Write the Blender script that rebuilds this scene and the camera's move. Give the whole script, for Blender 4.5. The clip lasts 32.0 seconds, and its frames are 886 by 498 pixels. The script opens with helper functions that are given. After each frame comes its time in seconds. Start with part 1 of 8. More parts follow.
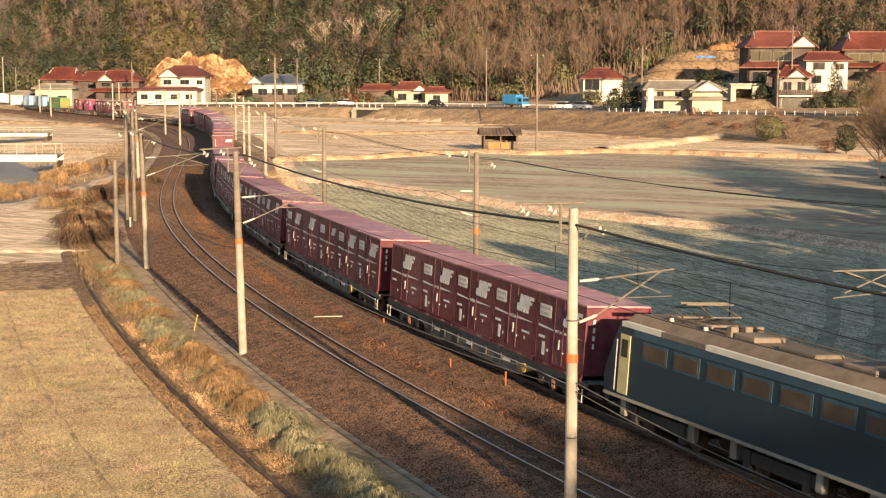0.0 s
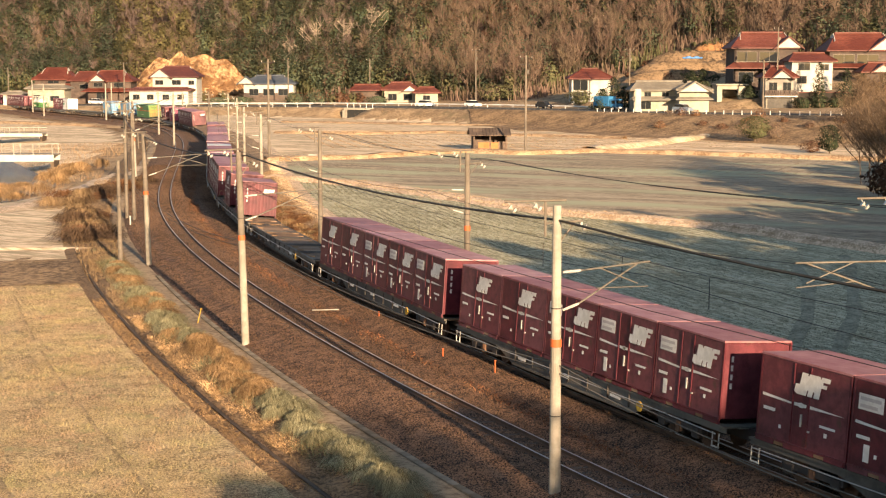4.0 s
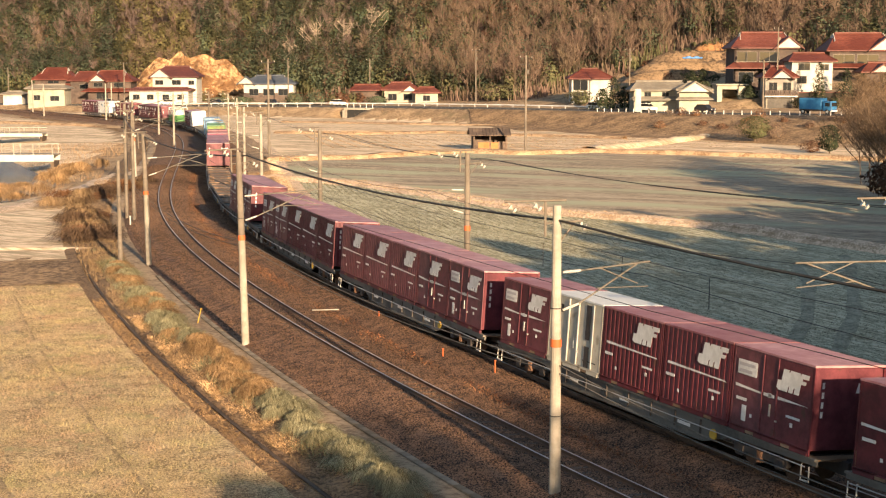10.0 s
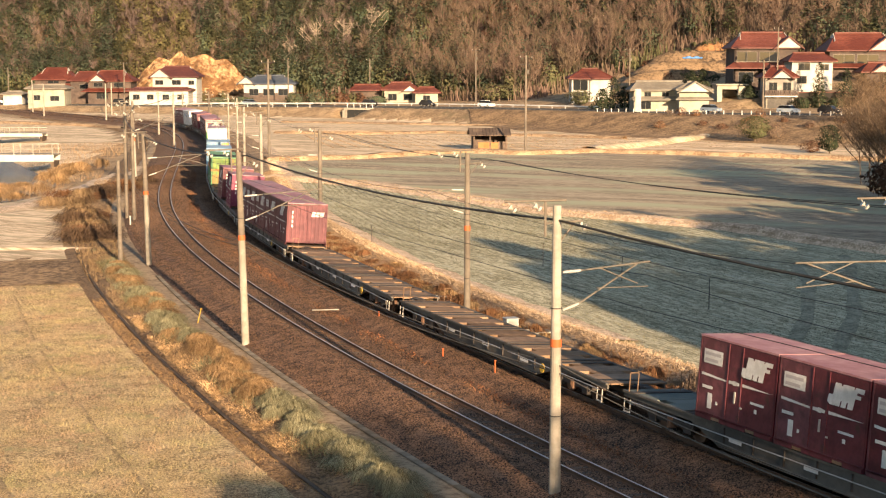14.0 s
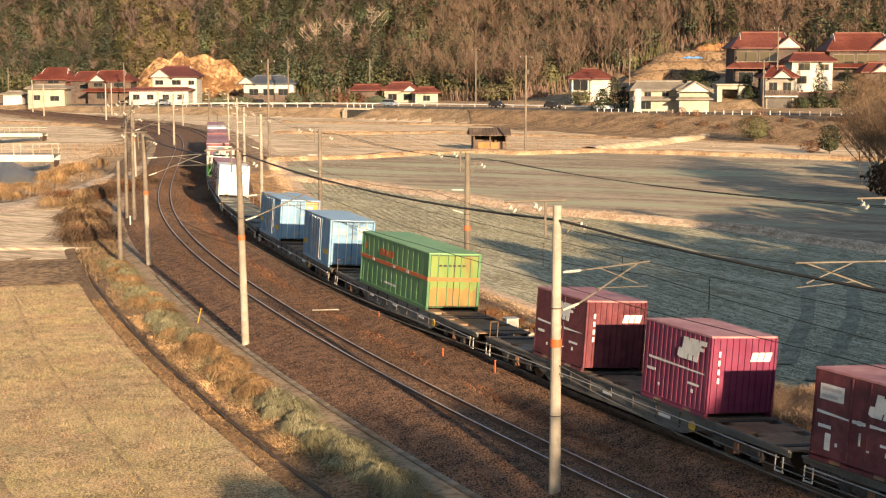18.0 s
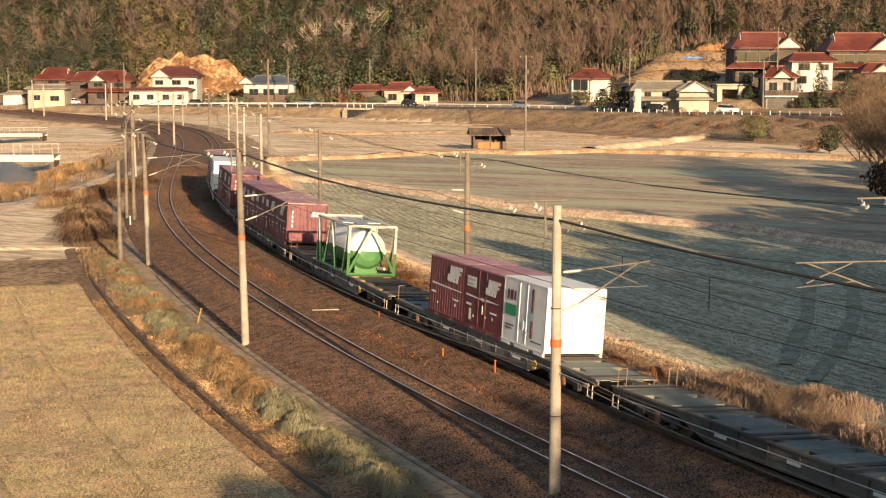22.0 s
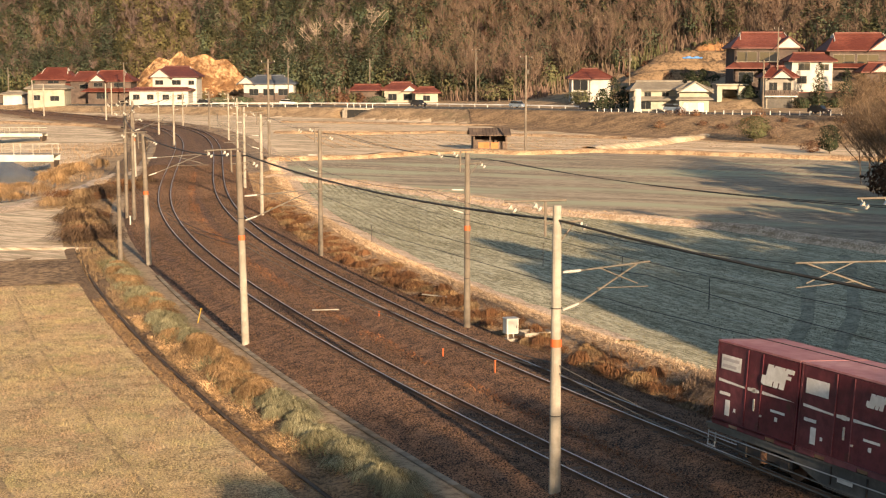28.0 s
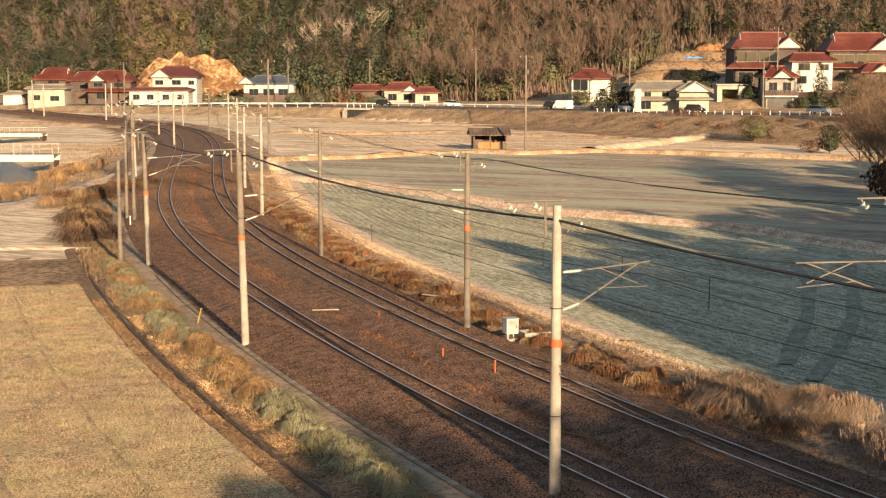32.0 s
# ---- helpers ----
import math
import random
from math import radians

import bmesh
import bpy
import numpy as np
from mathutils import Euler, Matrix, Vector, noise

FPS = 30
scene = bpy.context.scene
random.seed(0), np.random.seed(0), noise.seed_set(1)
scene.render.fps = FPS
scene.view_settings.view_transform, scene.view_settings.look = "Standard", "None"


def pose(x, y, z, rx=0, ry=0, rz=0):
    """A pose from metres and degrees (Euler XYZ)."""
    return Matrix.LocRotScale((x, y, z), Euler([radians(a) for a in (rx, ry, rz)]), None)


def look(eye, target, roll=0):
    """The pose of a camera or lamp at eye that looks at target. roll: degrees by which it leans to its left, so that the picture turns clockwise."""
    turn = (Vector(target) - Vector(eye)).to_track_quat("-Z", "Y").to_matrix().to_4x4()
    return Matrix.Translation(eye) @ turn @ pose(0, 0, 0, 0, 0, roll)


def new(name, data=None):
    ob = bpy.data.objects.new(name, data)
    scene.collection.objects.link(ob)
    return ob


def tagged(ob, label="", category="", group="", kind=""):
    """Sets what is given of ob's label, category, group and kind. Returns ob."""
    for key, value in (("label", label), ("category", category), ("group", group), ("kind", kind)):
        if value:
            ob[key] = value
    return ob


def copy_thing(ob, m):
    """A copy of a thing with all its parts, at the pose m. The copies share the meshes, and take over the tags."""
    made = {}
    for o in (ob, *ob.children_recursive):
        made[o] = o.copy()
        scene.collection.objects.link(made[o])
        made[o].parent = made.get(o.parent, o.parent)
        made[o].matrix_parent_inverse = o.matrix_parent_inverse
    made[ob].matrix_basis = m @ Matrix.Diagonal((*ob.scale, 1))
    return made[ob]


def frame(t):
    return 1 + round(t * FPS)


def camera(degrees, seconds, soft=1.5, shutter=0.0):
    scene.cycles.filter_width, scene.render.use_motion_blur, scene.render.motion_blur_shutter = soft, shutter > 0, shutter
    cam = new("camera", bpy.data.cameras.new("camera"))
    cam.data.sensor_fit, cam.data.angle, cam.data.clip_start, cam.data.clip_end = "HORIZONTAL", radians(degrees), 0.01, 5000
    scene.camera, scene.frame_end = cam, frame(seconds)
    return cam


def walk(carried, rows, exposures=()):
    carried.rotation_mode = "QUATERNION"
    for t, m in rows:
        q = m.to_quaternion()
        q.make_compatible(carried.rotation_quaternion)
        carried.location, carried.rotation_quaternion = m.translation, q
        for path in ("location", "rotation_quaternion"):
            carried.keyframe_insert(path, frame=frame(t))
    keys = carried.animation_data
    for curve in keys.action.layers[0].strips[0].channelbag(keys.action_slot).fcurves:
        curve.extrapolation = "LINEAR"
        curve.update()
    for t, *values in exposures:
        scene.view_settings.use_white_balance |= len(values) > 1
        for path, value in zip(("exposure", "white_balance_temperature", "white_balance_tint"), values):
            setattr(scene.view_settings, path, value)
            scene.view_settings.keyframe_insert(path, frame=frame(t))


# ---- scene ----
# Camera: hand-set on a tripod above the line; it settles in the first half second.
cam = camera(32.65, 32.0, soft=1.2)
REST = pose(0, 0, 11.71, 83.02, 0, 0)
walk(cam, [(0.0, pose(0.11, 3.33, 11.46, 83.04, 0, 0.40)), (0.1, pose(0.09, 2.6, 11.51, 83.04, 0, 0.32)),
           (0.2, pose(0.05, 1.4, 11.60, 83.03, 0, 0.16)), (0.3, pose(0.02, 0.45, 11.68, 83.02, 0, 0.05)),
           (0.4, REST), (16.0, REST), (32.0, REST)],
     [(0.0, 1.45), (14.0, 1.48), (17.0, 1.44), (20.0, 1.29), (22.0, 1.23), (25.0, 1.33), (28.0, 1.31), (32.0, 1.32)])

# ---- light ----
SUN_DIR = Vector((0.325, -0.946, 0.222)).normalized()      # towards the low morning sun behind the camera
world = bpy.data.worlds.new("world")
scene.world = world
world.use_nodes = True
wn = world.node_tree
sky = wn.nodes.new("ShaderNodeTexSky")
sky.sky_type = "NISHITA"
sky.sun_disc = False
sky.sun_elevation = math.asin(SUN_DIR.z)
sky.sun_rotation = math.atan2(SUN_DIR.x, SUN_DIR.y)
wn.nodes["Background"].inputs[1].default_value = 0.072
wn.links.new(sky.outputs[0], wn.nodes["Background"].inputs[0])
sun = new("sun", bpy.data.lights.new("sun", "SUN"))
sun.data.energy, sun.data.angle, sun.data.color = 5.0, radians(0.6), (1.0, 0.725, 0.45)
sun.matrix_world = look(SUN_DIR * 300, (0, 0, 0))


# ---- materials ----
def rgb(c):
    return (*c, 1.0)


def material(name, base, alt=None, scale=3.0, rough=0.8, bump=0.0, bump_scale=None, metal=0.0, spots=None, vary=0.0, stretch=None, fine=0.35, coat=0.0, turn=None):
    """Principled surface with colour varied at two scales, fine relief and, with vary, a shift from object to object."""
    mat = bpy.data.materials.new(name)
    mat.use_nodes = True
    nt = mat.node_tree
    n, l = nt.nodes, nt.links
    b = n["Principled BSDF"]
    b.inputs["Roughness"].default_value = rough
    b.inputs["Metallic"].default_value = metal
    b.inputs["Specular IOR Level"].default_value = 0.3
    b.inputs["Coat Weight"].default_value = coat
    co = n.new("ShaderNodeTexCoord")
    vec = co.outputs["Object"]
    if stretch:
        mp = n.new("ShaderNodeMapping")
        mp.inputs["Scale"].default_value = stretch
        if turn is not None:
            mp.vector_type = "TEXTURE"
            mp.inputs["Rotation"].default_value = (0, 0, radians(turn))
        l.new(vec, mp.inputs[0])
        vec = mp.outputs[0]
    big = n.new("ShaderNodeTexNoise")
    big.inputs["Scale"].default_value = scale * 0.12
    big.inputs["Detail"].default_value = 5
    small = n.new("ShaderNodeTexNoise")
    small.inputs["Scale"].default_value = scale
    small.inputs["Detail"].default_value = 7
    small.inputs["Roughness"].default_value = 0.65
    l.new(vec, big.inputs["Vector"])
    l.new(vec, small.inputs["Vector"])
    mixf = n.new("ShaderNodeMath")
    mixf.operation = "MULTIPLY_ADD"
    l.new(small.outputs["Fac"], mixf.inputs[0])
    mixf.inputs[1].default_value = fine * 2
    l.new(big.outputs["Fac"], mixf.inputs[2])
    ramp = n.new("ShaderNodeValToRGB")
    ramp.color_ramp.elements[0].color = rgb(base)
    ramp.color_ramp.elements[1].color = rgb(alt or tuple(min(1, c * 1.25) for c in base))
    span = n.new("ShaderNodeMapRange")
    half = 0.09 + 0.11 * fine
    span.inputs["From Min"].default_value, span.inputs["From Max"].default_value = 0.5 + fine - half, 0.5 + fine + half
    l.new(mixf.outputs[0], span.inputs["Value"])
    l.new(span.outputs[0], ramp.inputs[0])
    col = ramp.outputs[0]
    if spots:
        sp = n.new("ShaderNodeTexNoise")
        sp.inputs["Scale"].default_value = spots[1]
        sp.inputs["Detail"].default_value = 6
        l.new(vec, sp.inputs["Vector"])
        sr = n.new("ShaderNodeValToRGB")
        sr.color_ramp.elements[0].position, sr.color_ramp.elements[1].position = spots[2], spots[2] + 0.12
        l.new(sp.outputs["Fac"], sr.inputs[0])
        mx = n.new("ShaderNodeMix")
        mx.data_type = "RGBA"
        l.new(sr.outputs[0], mx.inputs["Factor"])
        l.new(col, mx.inputs["A"])
        mx.inputs["B"].default_value = rgb(spots[0])
        col = mx.outputs["Result"]
    if vary:
        info = n.new("ShaderNodeObjectInfo")
        hsv = n.new("ShaderNodeHueSaturation")
        mr = n.new("ShaderNodeMapRange")
        mr.inputs["To Min"].default_value, mr.inputs["To Max"].default_value = 1 - vary, 1 + vary
        l.new(info.outputs["Random"], mr.inputs["Value"])
        l.new(mr.outputs[0], hsv.inputs["Value"])
        ms = n.new("ShaderNodeMapRange")
        ms.inputs["To Min"].default_value, ms.inputs["To Max"].default_value = 1 + vary * 0.4, 1 - vary * 0.6
        l.new(info.outputs["Random"], ms.inputs["Value"])
        l.new(ms.outputs[0], hsv.inputs["Saturation"])
        l.new(col, hsv.inputs["Color"])
        col = hsv.outputs[0]
    l.new(col, b.inputs["Base Color"])
    if bump:
        bt = n.new("ShaderNodeTexNoise")
        bt.inputs["Scale"].default_value = bump_scale or scale * 3
        bt.inputs["Detail"].default_value = 6
        l.new(vec, bt.inputs["Vector"])
        bp = n.new("ShaderNodeBump")
        bp.inputs["Strength"].default_value = 0.8
        bp.inputs["Distance"].default_value = bump
        l.new(bt.outputs["Fac"], bp.inputs["Height"])
        l.new(bp.outputs[0], b.inputs["Normal"])
    return mat


def island_material(name, base, alt, rough=0.85, patch=0.07, lo=0.6, hi=1.35, hue=0.0):
    """For joined leaves, blades and stones: each piece takes its own tone."""
    mat = bpy.data.materials.new(name)
    mat.use_nodes = True
    n, l = mat.node_tree.nodes, mat.node_tree.links
    b = n["Principled BSDF"]
    b.inputs["Roughness"].default_value = rough
    b.inputs["Specular IOR Level"].default_value = 0.15
    g = n.new("ShaderNodeNewGeometry")
    ramp = n.new("ShaderNodeValToRGB")
    ramp.color_ramp.elements[0].color, ramp.color_ramp.elements[1].color = rgb(base), rgb(alt)
    l.new(g.outputs["Random Per Island"], ramp.inputs[0])
    co = n.new("ShaderNodeTexCoord")
    nz = n.new("ShaderNodeTexNoise")
    nz.inputs["Scale"].default_value = patch
    nz.inputs["Detail"].default_value = 3
    l.new(co.outputs["Object"], nz.inputs["Vector"])
    hsv = n.new("ShaderNodeHueSaturation")
    mr = n.new("ShaderNodeMapRange")
    mr.inputs["From Min"].default_value, mr.inputs["From Max"].default_value = 0.3, 0.7
    mr.inputs["To Min"].default_value, mr.inputs["To Max"].default_value = lo, hi
    l.new(nz.outputs["Fac"], mr.inputs["Value"])
    l.new(mr.outputs[0], hsv.inputs["Value"])
    if hue:
        nh = n.new("ShaderNodeTexNoise")
        nh.inputs["Scale"].default_value = patch * 1.7
        l.new(co.outputs["Object"], nh.inputs["Vector"])
        mh = n.new("ShaderNodeMapRange")
        mh.inputs["From Min"].default_value, mh.inputs["From Max"].default_value = 0.3, 0.7
        mh.inputs["To Min"].default_value, mh.inputs["To Max"].default_value = 0.5 - hue, 0.5 + hue
        l.new(nh.outputs["Fac"], mh.inputs["Value"])
        l.new(mh.outputs[0], hsv.inputs["Hue"])
    l.new(ramp.outputs[0], hsv.inputs["Color"])
    l.new(hsv.outputs[0], b.inputs["Base Color"])
    return mat


M_MAROON = material("maroon_paint", (0.085, 0.018, 0.026), (0.145, 0.033, 0.043), 2.6, 0.5, 0.004, 9, vary=0.25, fine=0.8, spots=((0.085, 0.035, 0.03), 2.4, 0.63))
M_MAGENTA = material("faded_magenta_paint", (0.14, 0.024, 0.06), (0.20, 0.042, 0.085), 2.0, 0.5, 0.004, 9)
# Pinker and lighter than the sides: sunlight and gloss put into the roof colour
M_ROOFRED = material("roof_red_with_sun_sheen", (0.29, 0.11, 0.125), (0.42, 0.215, 0.215), 2.5, 0.5, vary=0.22)
M_WHITE = material("white_container_paint", (0.62, 0.62, 0.6), (0.72, 0.72, 0.69), 2.0, 0.5, spots=((0.42, 0.36, 0.28), 2.2, 0.7))
M_MARK = material("white_marking", (0.60, 0.57, 0.53), (0.78, 0.75, 0.71), 6, 0.6)
M_PLATEINK = material("faded_plate_print", (0.42, 0.38, 0.37), (0.52, 0.48, 0.46), 6, 0.6)
M_BEIGE = material("beige_container_paint", (0.40, 0.36, 0.28), (0.52, 0.47, 0.38), 2.0, 0.5, spots=((0.30, 0.25, 0.18), 2.2, 0.62))
M_GREEN = material("light_green_paint", (0.070, 0.185, 0.080), (0.105, 0.235, 0.10), 1.6, 0.5, spots=((0.22, 0.19, 0.07), 0.9, 0.68))
M_BLUE = material("pale_blue_paint", (0.12, 0.235, 0.36), (0.18, 0.31, 0.44), 1.8, 0.5, spots=((0.33, 0.30, 0.22), 1.1, 0.64))
# Paler than the blue sides: sky light and sheen put into the roof colour
M_BLUEROOF = material("blue_roof_sky_sheen", (0.26, 0.40, 0.53), (0.34, 0.48, 0.60), 1.8, 0.45)
M_ORANGE = material("orange_band", (0.46, 0.10, 0.03), (0.54, 0.14, 0.045), 3, 0.6)
M_YELLOW = material("yellow_marking", (0.5, 0.31, 0.04), None, 3, 0.6)
M_TANKG = material("tank_green_paint", (0.06, 0.165, 0.06), (0.085, 0.205, 0.075), 2, 0.45)
M_CREAMF = material("cream_frame_paint", (0.52, 0.50, 0.43), (0.62, 0.60, 0.52), 3, 0.5)
M_STEELD = material("dark_wagon_steel", (0.035, 0.030, 0.028), (0.065, 0.052, 0.045), 4, 0.7, 0.004, 20, vary=0.15)
M_DECK = material("rusty_wagon_deck", (0.15, 0.09, 0.052), (0.27, 0.17, 0.10), 3, 0.8, vary=0.2)
M_DECKG = material("teal_wagon_deck", (0.10, 0.125, 0.115), (0.17, 0.18, 0.15), 3, 0.75, vary=0.2)
M_SILL = material("dusty_grey_sill_paint", (0.075, 0.068, 0.06), (0.15, 0.135, 0.115), 3, 0.7, vary=0.25)
M_CREAMD = material("cream_door_paint", (0.42, 0.36, 0.2), None, 3, 0.6)
M_GALV = material("galvanised_steel", (0.42, 0.42, 0.4), (0.52, 0.51, 0.48), 8, 0.45, metal=0.4)
M_RAILTOP = material("polished_rail_steel", (0.40, 0.34, 0.30), (0.52, 0.45, 0.40), 8, 0.42, metal=0.45)
M_RAIL = material("rusty_rail_steel", (0.10, 0.055, 0.035), (0.16, 0.085, 0.05), 10, 0.75)
M_SLEEPER = material("weathered_sleeper", (0.065, 0.042, 0.029), (0.14, 0.095, 0.064), 5, 0.9, 0.006, 20, vary=0.3)
M_BALLAST = material("rust_brown_ballast", (0.015, 0.009, 0.006), (0.29, 0.155, 0.086), 15.0, 0.95, 0.05, 14.0, fine=1.7, spots=((0.33, 0.24, 0.175), 21, 0.67))
M_PATHD = material("trodden_dirt_path", (0.20, 0.135, 0.082), (0.40, 0.29, 0.18), 4, 0.95, 0.02, 14, fine=0.9)
M_CONC = material("weathered_concrete", (0.23, 0.20, 0.16), (0.35, 0.31, 0.255), 3.0, 0.85, 0.008, 14, vary=0.1)
M_POLETOP = material("brown_pole_coating", (0.115, 0.095, 0.075), (0.19, 0.157, 0.122), 3, 0.8, 0.006, 14)
M_WOODD = material("dark_weathered_timber", (0.07, 0.05, 0.04), (0.14, 0.10, 0.075), 4, 0.9, 0.01, 14)
M_PORC = material("white_porcelain", (0.40, 0.37, 0.32), (0.5, 0.47, 0.42), 4, 0.25)
M_WIRE = material("dark_wire", (0.03, 0.028, 0.026), None, 5, 0.6)
M_STUBBLE = material("dry_paddy_stubble", (0.175, 0.126, 0.066), (0.655, 0.49, 0.275), 11.0, 0.95, 0.08, 12, spots=((0.32, 0.29, 0.14), 0.8, 0.58), fine=1.5)
M_FROST = material("frosted_green_field", (0.21, 0.19, 0.115), (0.60, 0.545, 0.375), 8, 0.95, 0.06, 8, fine=1.6, spots=((0.44, 0.43, 0.34), 1.6, 0.62), stretch=(6, 1, 1), turn=-62)
M_PLOUGH = material("ploughed_brown_field", (0.19, 0.145, 0.10), (0.48, 0.385, 0.265), 5.0, 0.95, 0.07, 5, fine=1.0, spots=((0.40, 0.385, 0.25), 0.16, 0.49), stretch=(6, 1, 1), turn=-26)
M_TAN = material("pale_winter_field", (0.40, 0.285, 0.17), (0.80, 0.62, 0.42), 2.4, 0.95, 0.06, 3, fine=0.8, spots=((0.37, 0.29, 0.175), 0.5, 0.57), stretch=(4, 1, 1), turn=-30)
M_GROUND = material("dry_grass_ground", (0.20, 0.13, 0.072), (0.46, 0.32, 0.185), 2.6, 0.95, 0.08, 4, fine=0.9, spots=((0.19, 0.14, 0.075), 0.3, 0.57))
M_BANK = material("straw_bank", (0.16, 0.10, 0.058), (0.46, 0.32, 0.195), 4.0, 0.95, 0.05, 10, fine=1.2)
M_FOREST = material("forest_floor", (0.105, 0.072, 0.049), (0.175, 0.12, 0.08), 0.3, 0.95, 0.2, 1)
M_MARGIN = material("bleached_margin_straw", (0.36, 0.25, 0.16), (0.78, 0.59, 0.42), 6, 0.95, 0.05, 12, fine=1.2)
M_DIKE = material("orange_straw_dike", (0.22, 0.135, 0.07), (0.60, 0.41, 0.25), 5, 0.95, 0.06, 10, fine=1.1)
M_SLOPE = material("brown_grass_slope", (0.12, 0.072, 0.038), (0.38, 0.245, 0.13), 2.6, 0.95, 0.12, 4, fine=1.1, spots=((0.12, 0.076, 0.044), 0.35, 0.57))
M_ASPHALT = material("worn_asphalt", (0.05, 0.048, 0.046), (0.085, 0.08, 0.075), 2, 0.85, 0.004, 30)
M_CLIFF = material("orange_sandy_cut", (0.17, 0.085, 0.038), (0.48, 0.31, 0.165), 1.1, 0.95, 0.8, 1.3, fine=0.8, spots=((0.15, 0.078, 0.036), 0.28, 0.47))
M_WATER = material("still_river_water", (0.045, 0.07, 0.095), (0.06, 0.09, 0.115), 1, 0.16, 0.4, 1.4)
M_TILE = material("red_glazed_roof_tiles", (0.085, 0.022, 0.015), (0.14, 0.042, 0.028), 1.5, 0.55, 0.03, 6, vary=0.12)
M_TILED = material("dark_roof_tiles", (0.045, 0.055, 0.075), (0.075, 0.085, 0.105), 1.5, 0.45, 0.03, 6)
M_TILEB = material("brown_roof_tiles", (0.075, 0.027, 0.024), (0.11, 0.04, 0.034), 1.5, 0.5, 0.03, 6)
M_GREYROOF = material("grey_metal_roof", (0.15, 0.13, 0.105), (0.22, 0.195, 0.16), 1.5, 0.7, 0.02, 6)
M_PLASTER = material("white_plaster", (0.37, 0.35, 0.32), (0.49, 0.465, 0.425), 1.0, 0.85, vary=0.06)
M_CREAM = material("cream_cladding", (0.26, 0.235, 0.185), (0.36, 0.33, 0.265), 1.0, 0.8, vary=0.05)
M_DARKWALL = material("dark_wood_wall", (0.06, 0.045, 0.04), (0.11, 0.08, 0.065), 1.5, 0.85)
M_GLASS = material("dark_window_glass", (0.018, 0.02, 0.022), None, 2, 0.05)
M_TARPB = material("blue_tarpaulin", (0.04, 0.16, 0.42), (0.07, 0.22, 0.5), 2, 0.5)
# Lightened, with little contrast, for the haze over the far hillside
M_LEAFD = island_material("dark_cedar_foliage", (0.056, 0.068, 0.042), (0.080, 0.094, 0.057), patch=0.13, lo=0.6, hi=1.3, hue=0.03)
M_LEAFK = island_material("dark_garden_pine", (0.024, 0.032, 0.017), (0.048, 0.056, 0.029))
M_FRAME = material("dark_bronze_frame", (0.09, 0.08, 0.07), (0.14, 0.125, 0.11), 3, 0.5)
M_LEAFO = island_material("olive_foliage", (0.076, 0.076, 0.036), (0.116, 0.110, 0.054), patch=0.13, lo=0.65, hi=1.3, hue=0.03)
M_LEAFR = island_material("russet_foliage", (0.085, 0.043, 0.026), (0.135, 0.070, 0.042), patch=0.12, lo=0.65, hi=1.3)
M_TWIG = island_material("bare_winter_twigs", (0.105, 0.072, 0.053), (0.170, 0.118, 0.087), patch=0.09, lo=0.8, hi=1.2, hue=0.02)
M_BARK = material("grey_bark", (0.12, 0.085, 0.06), (0.20, 0.145, 0.10), 3, 0.95, 0.03, 6)
M_STRAW = island_material("dry_straw_blades", (0.16, 0.092, 0.046), (0.38, 0.255, 0.142))
M_GRASSG = island_material("frosted_green_blades", (0.095, 0.093, 0.045), (0.25, 0.235, 0.135))
M_WEED = island_material("rust_brown_weeds", (0.085, 0.042, 0.022), (0.24, 0.118, 0.056))
M_LOCOB = material("locomotive_blue_paint", (0.008, 0.030, 0.047), (0.019, 0.036, 0.046), 1.6, 0.4, fine=0.3)
M_LOCOL = material("pale_blue_stripe_paint", (0.36, 0.50, 0.56), (0.42, 0.55, 0.6), 2, 0.45)
M_RUT = material("trodden_stubble", (0.17, 0.12, 0.065), (0.50, 0.365, 0.205), 9.0, 0.95, 0.03, 12, fine=1.2)
M_VERGESOIL = material("leafy_verge_soil", (0.085, 0.050, 0.028), (0.30, 0.185, 0.095), 7.0, 0.95, 0.05, 14, fine=1.3)
M_TUBE = material("dull_grey_tube", (0.10, 0.087, 0.07), (0.17, 0.148, 0.12), 5, 0.6)
M_DITCH = material("damp_ditch_mud", (0.055, 0.038, 0.027), (0.115, 0.08, 0.055), 5, 0.8, 0.02, 12)
M_DITCHG = material("pressed_wet_grass", (0.155, 0.145, 0.092), (0.385, 0.355, 0.25), 8, 0.9, 0.03, 12, fine=1.2)
M_VERGE = island_material("matted_verge_grass", (0.115, 0.072, 0.038), (0.31, 0.21, 0.115))
M_RUST = island_material("fallen_rust_leaves", (0.13, 0.052, 0.026), (0.29, 0.125, 0.06))
M_TERR = material("terrace_earth", (0.085, 0.056, 0.033), (0.25, 0.165, 0.095), 1.6, 0.95, 0.15, 2.5, fine=0.9)
M_ORANGEE = material("bare_orange_earth", (0.20, 0.092, 0.038), (0.36, 0.185, 0.08), 1.2, 0.95, 0.15, 2, fine=0.8)
M_GREENR = material("rust_streaked_green_paint", (0.13, 0.20, 0.05), (0.19, 0.245, 0.065), 1.2, 0.6, spots=((0.23, 0.125, 0.045), 0.8, 0.52), stretch=(1, 1, 0.45))
M_RUSTPAINT = material("rust_stained_paint", (0.17, 0.115, 0.04), (0.26, 0.17, 0.055), 2.0, 0.7, spots=((0.20, 0.21, 0.06), 1.6, 0.55), stretch=(1, 1, 0.4))
# Roof colour raised above the side green for the sunlight on it
M_GREENROOF = material("sunlit_green_roof", (0.17, 0.33, 0.14), (0.23, 0.40, 0.18), 1.6, 0.5)
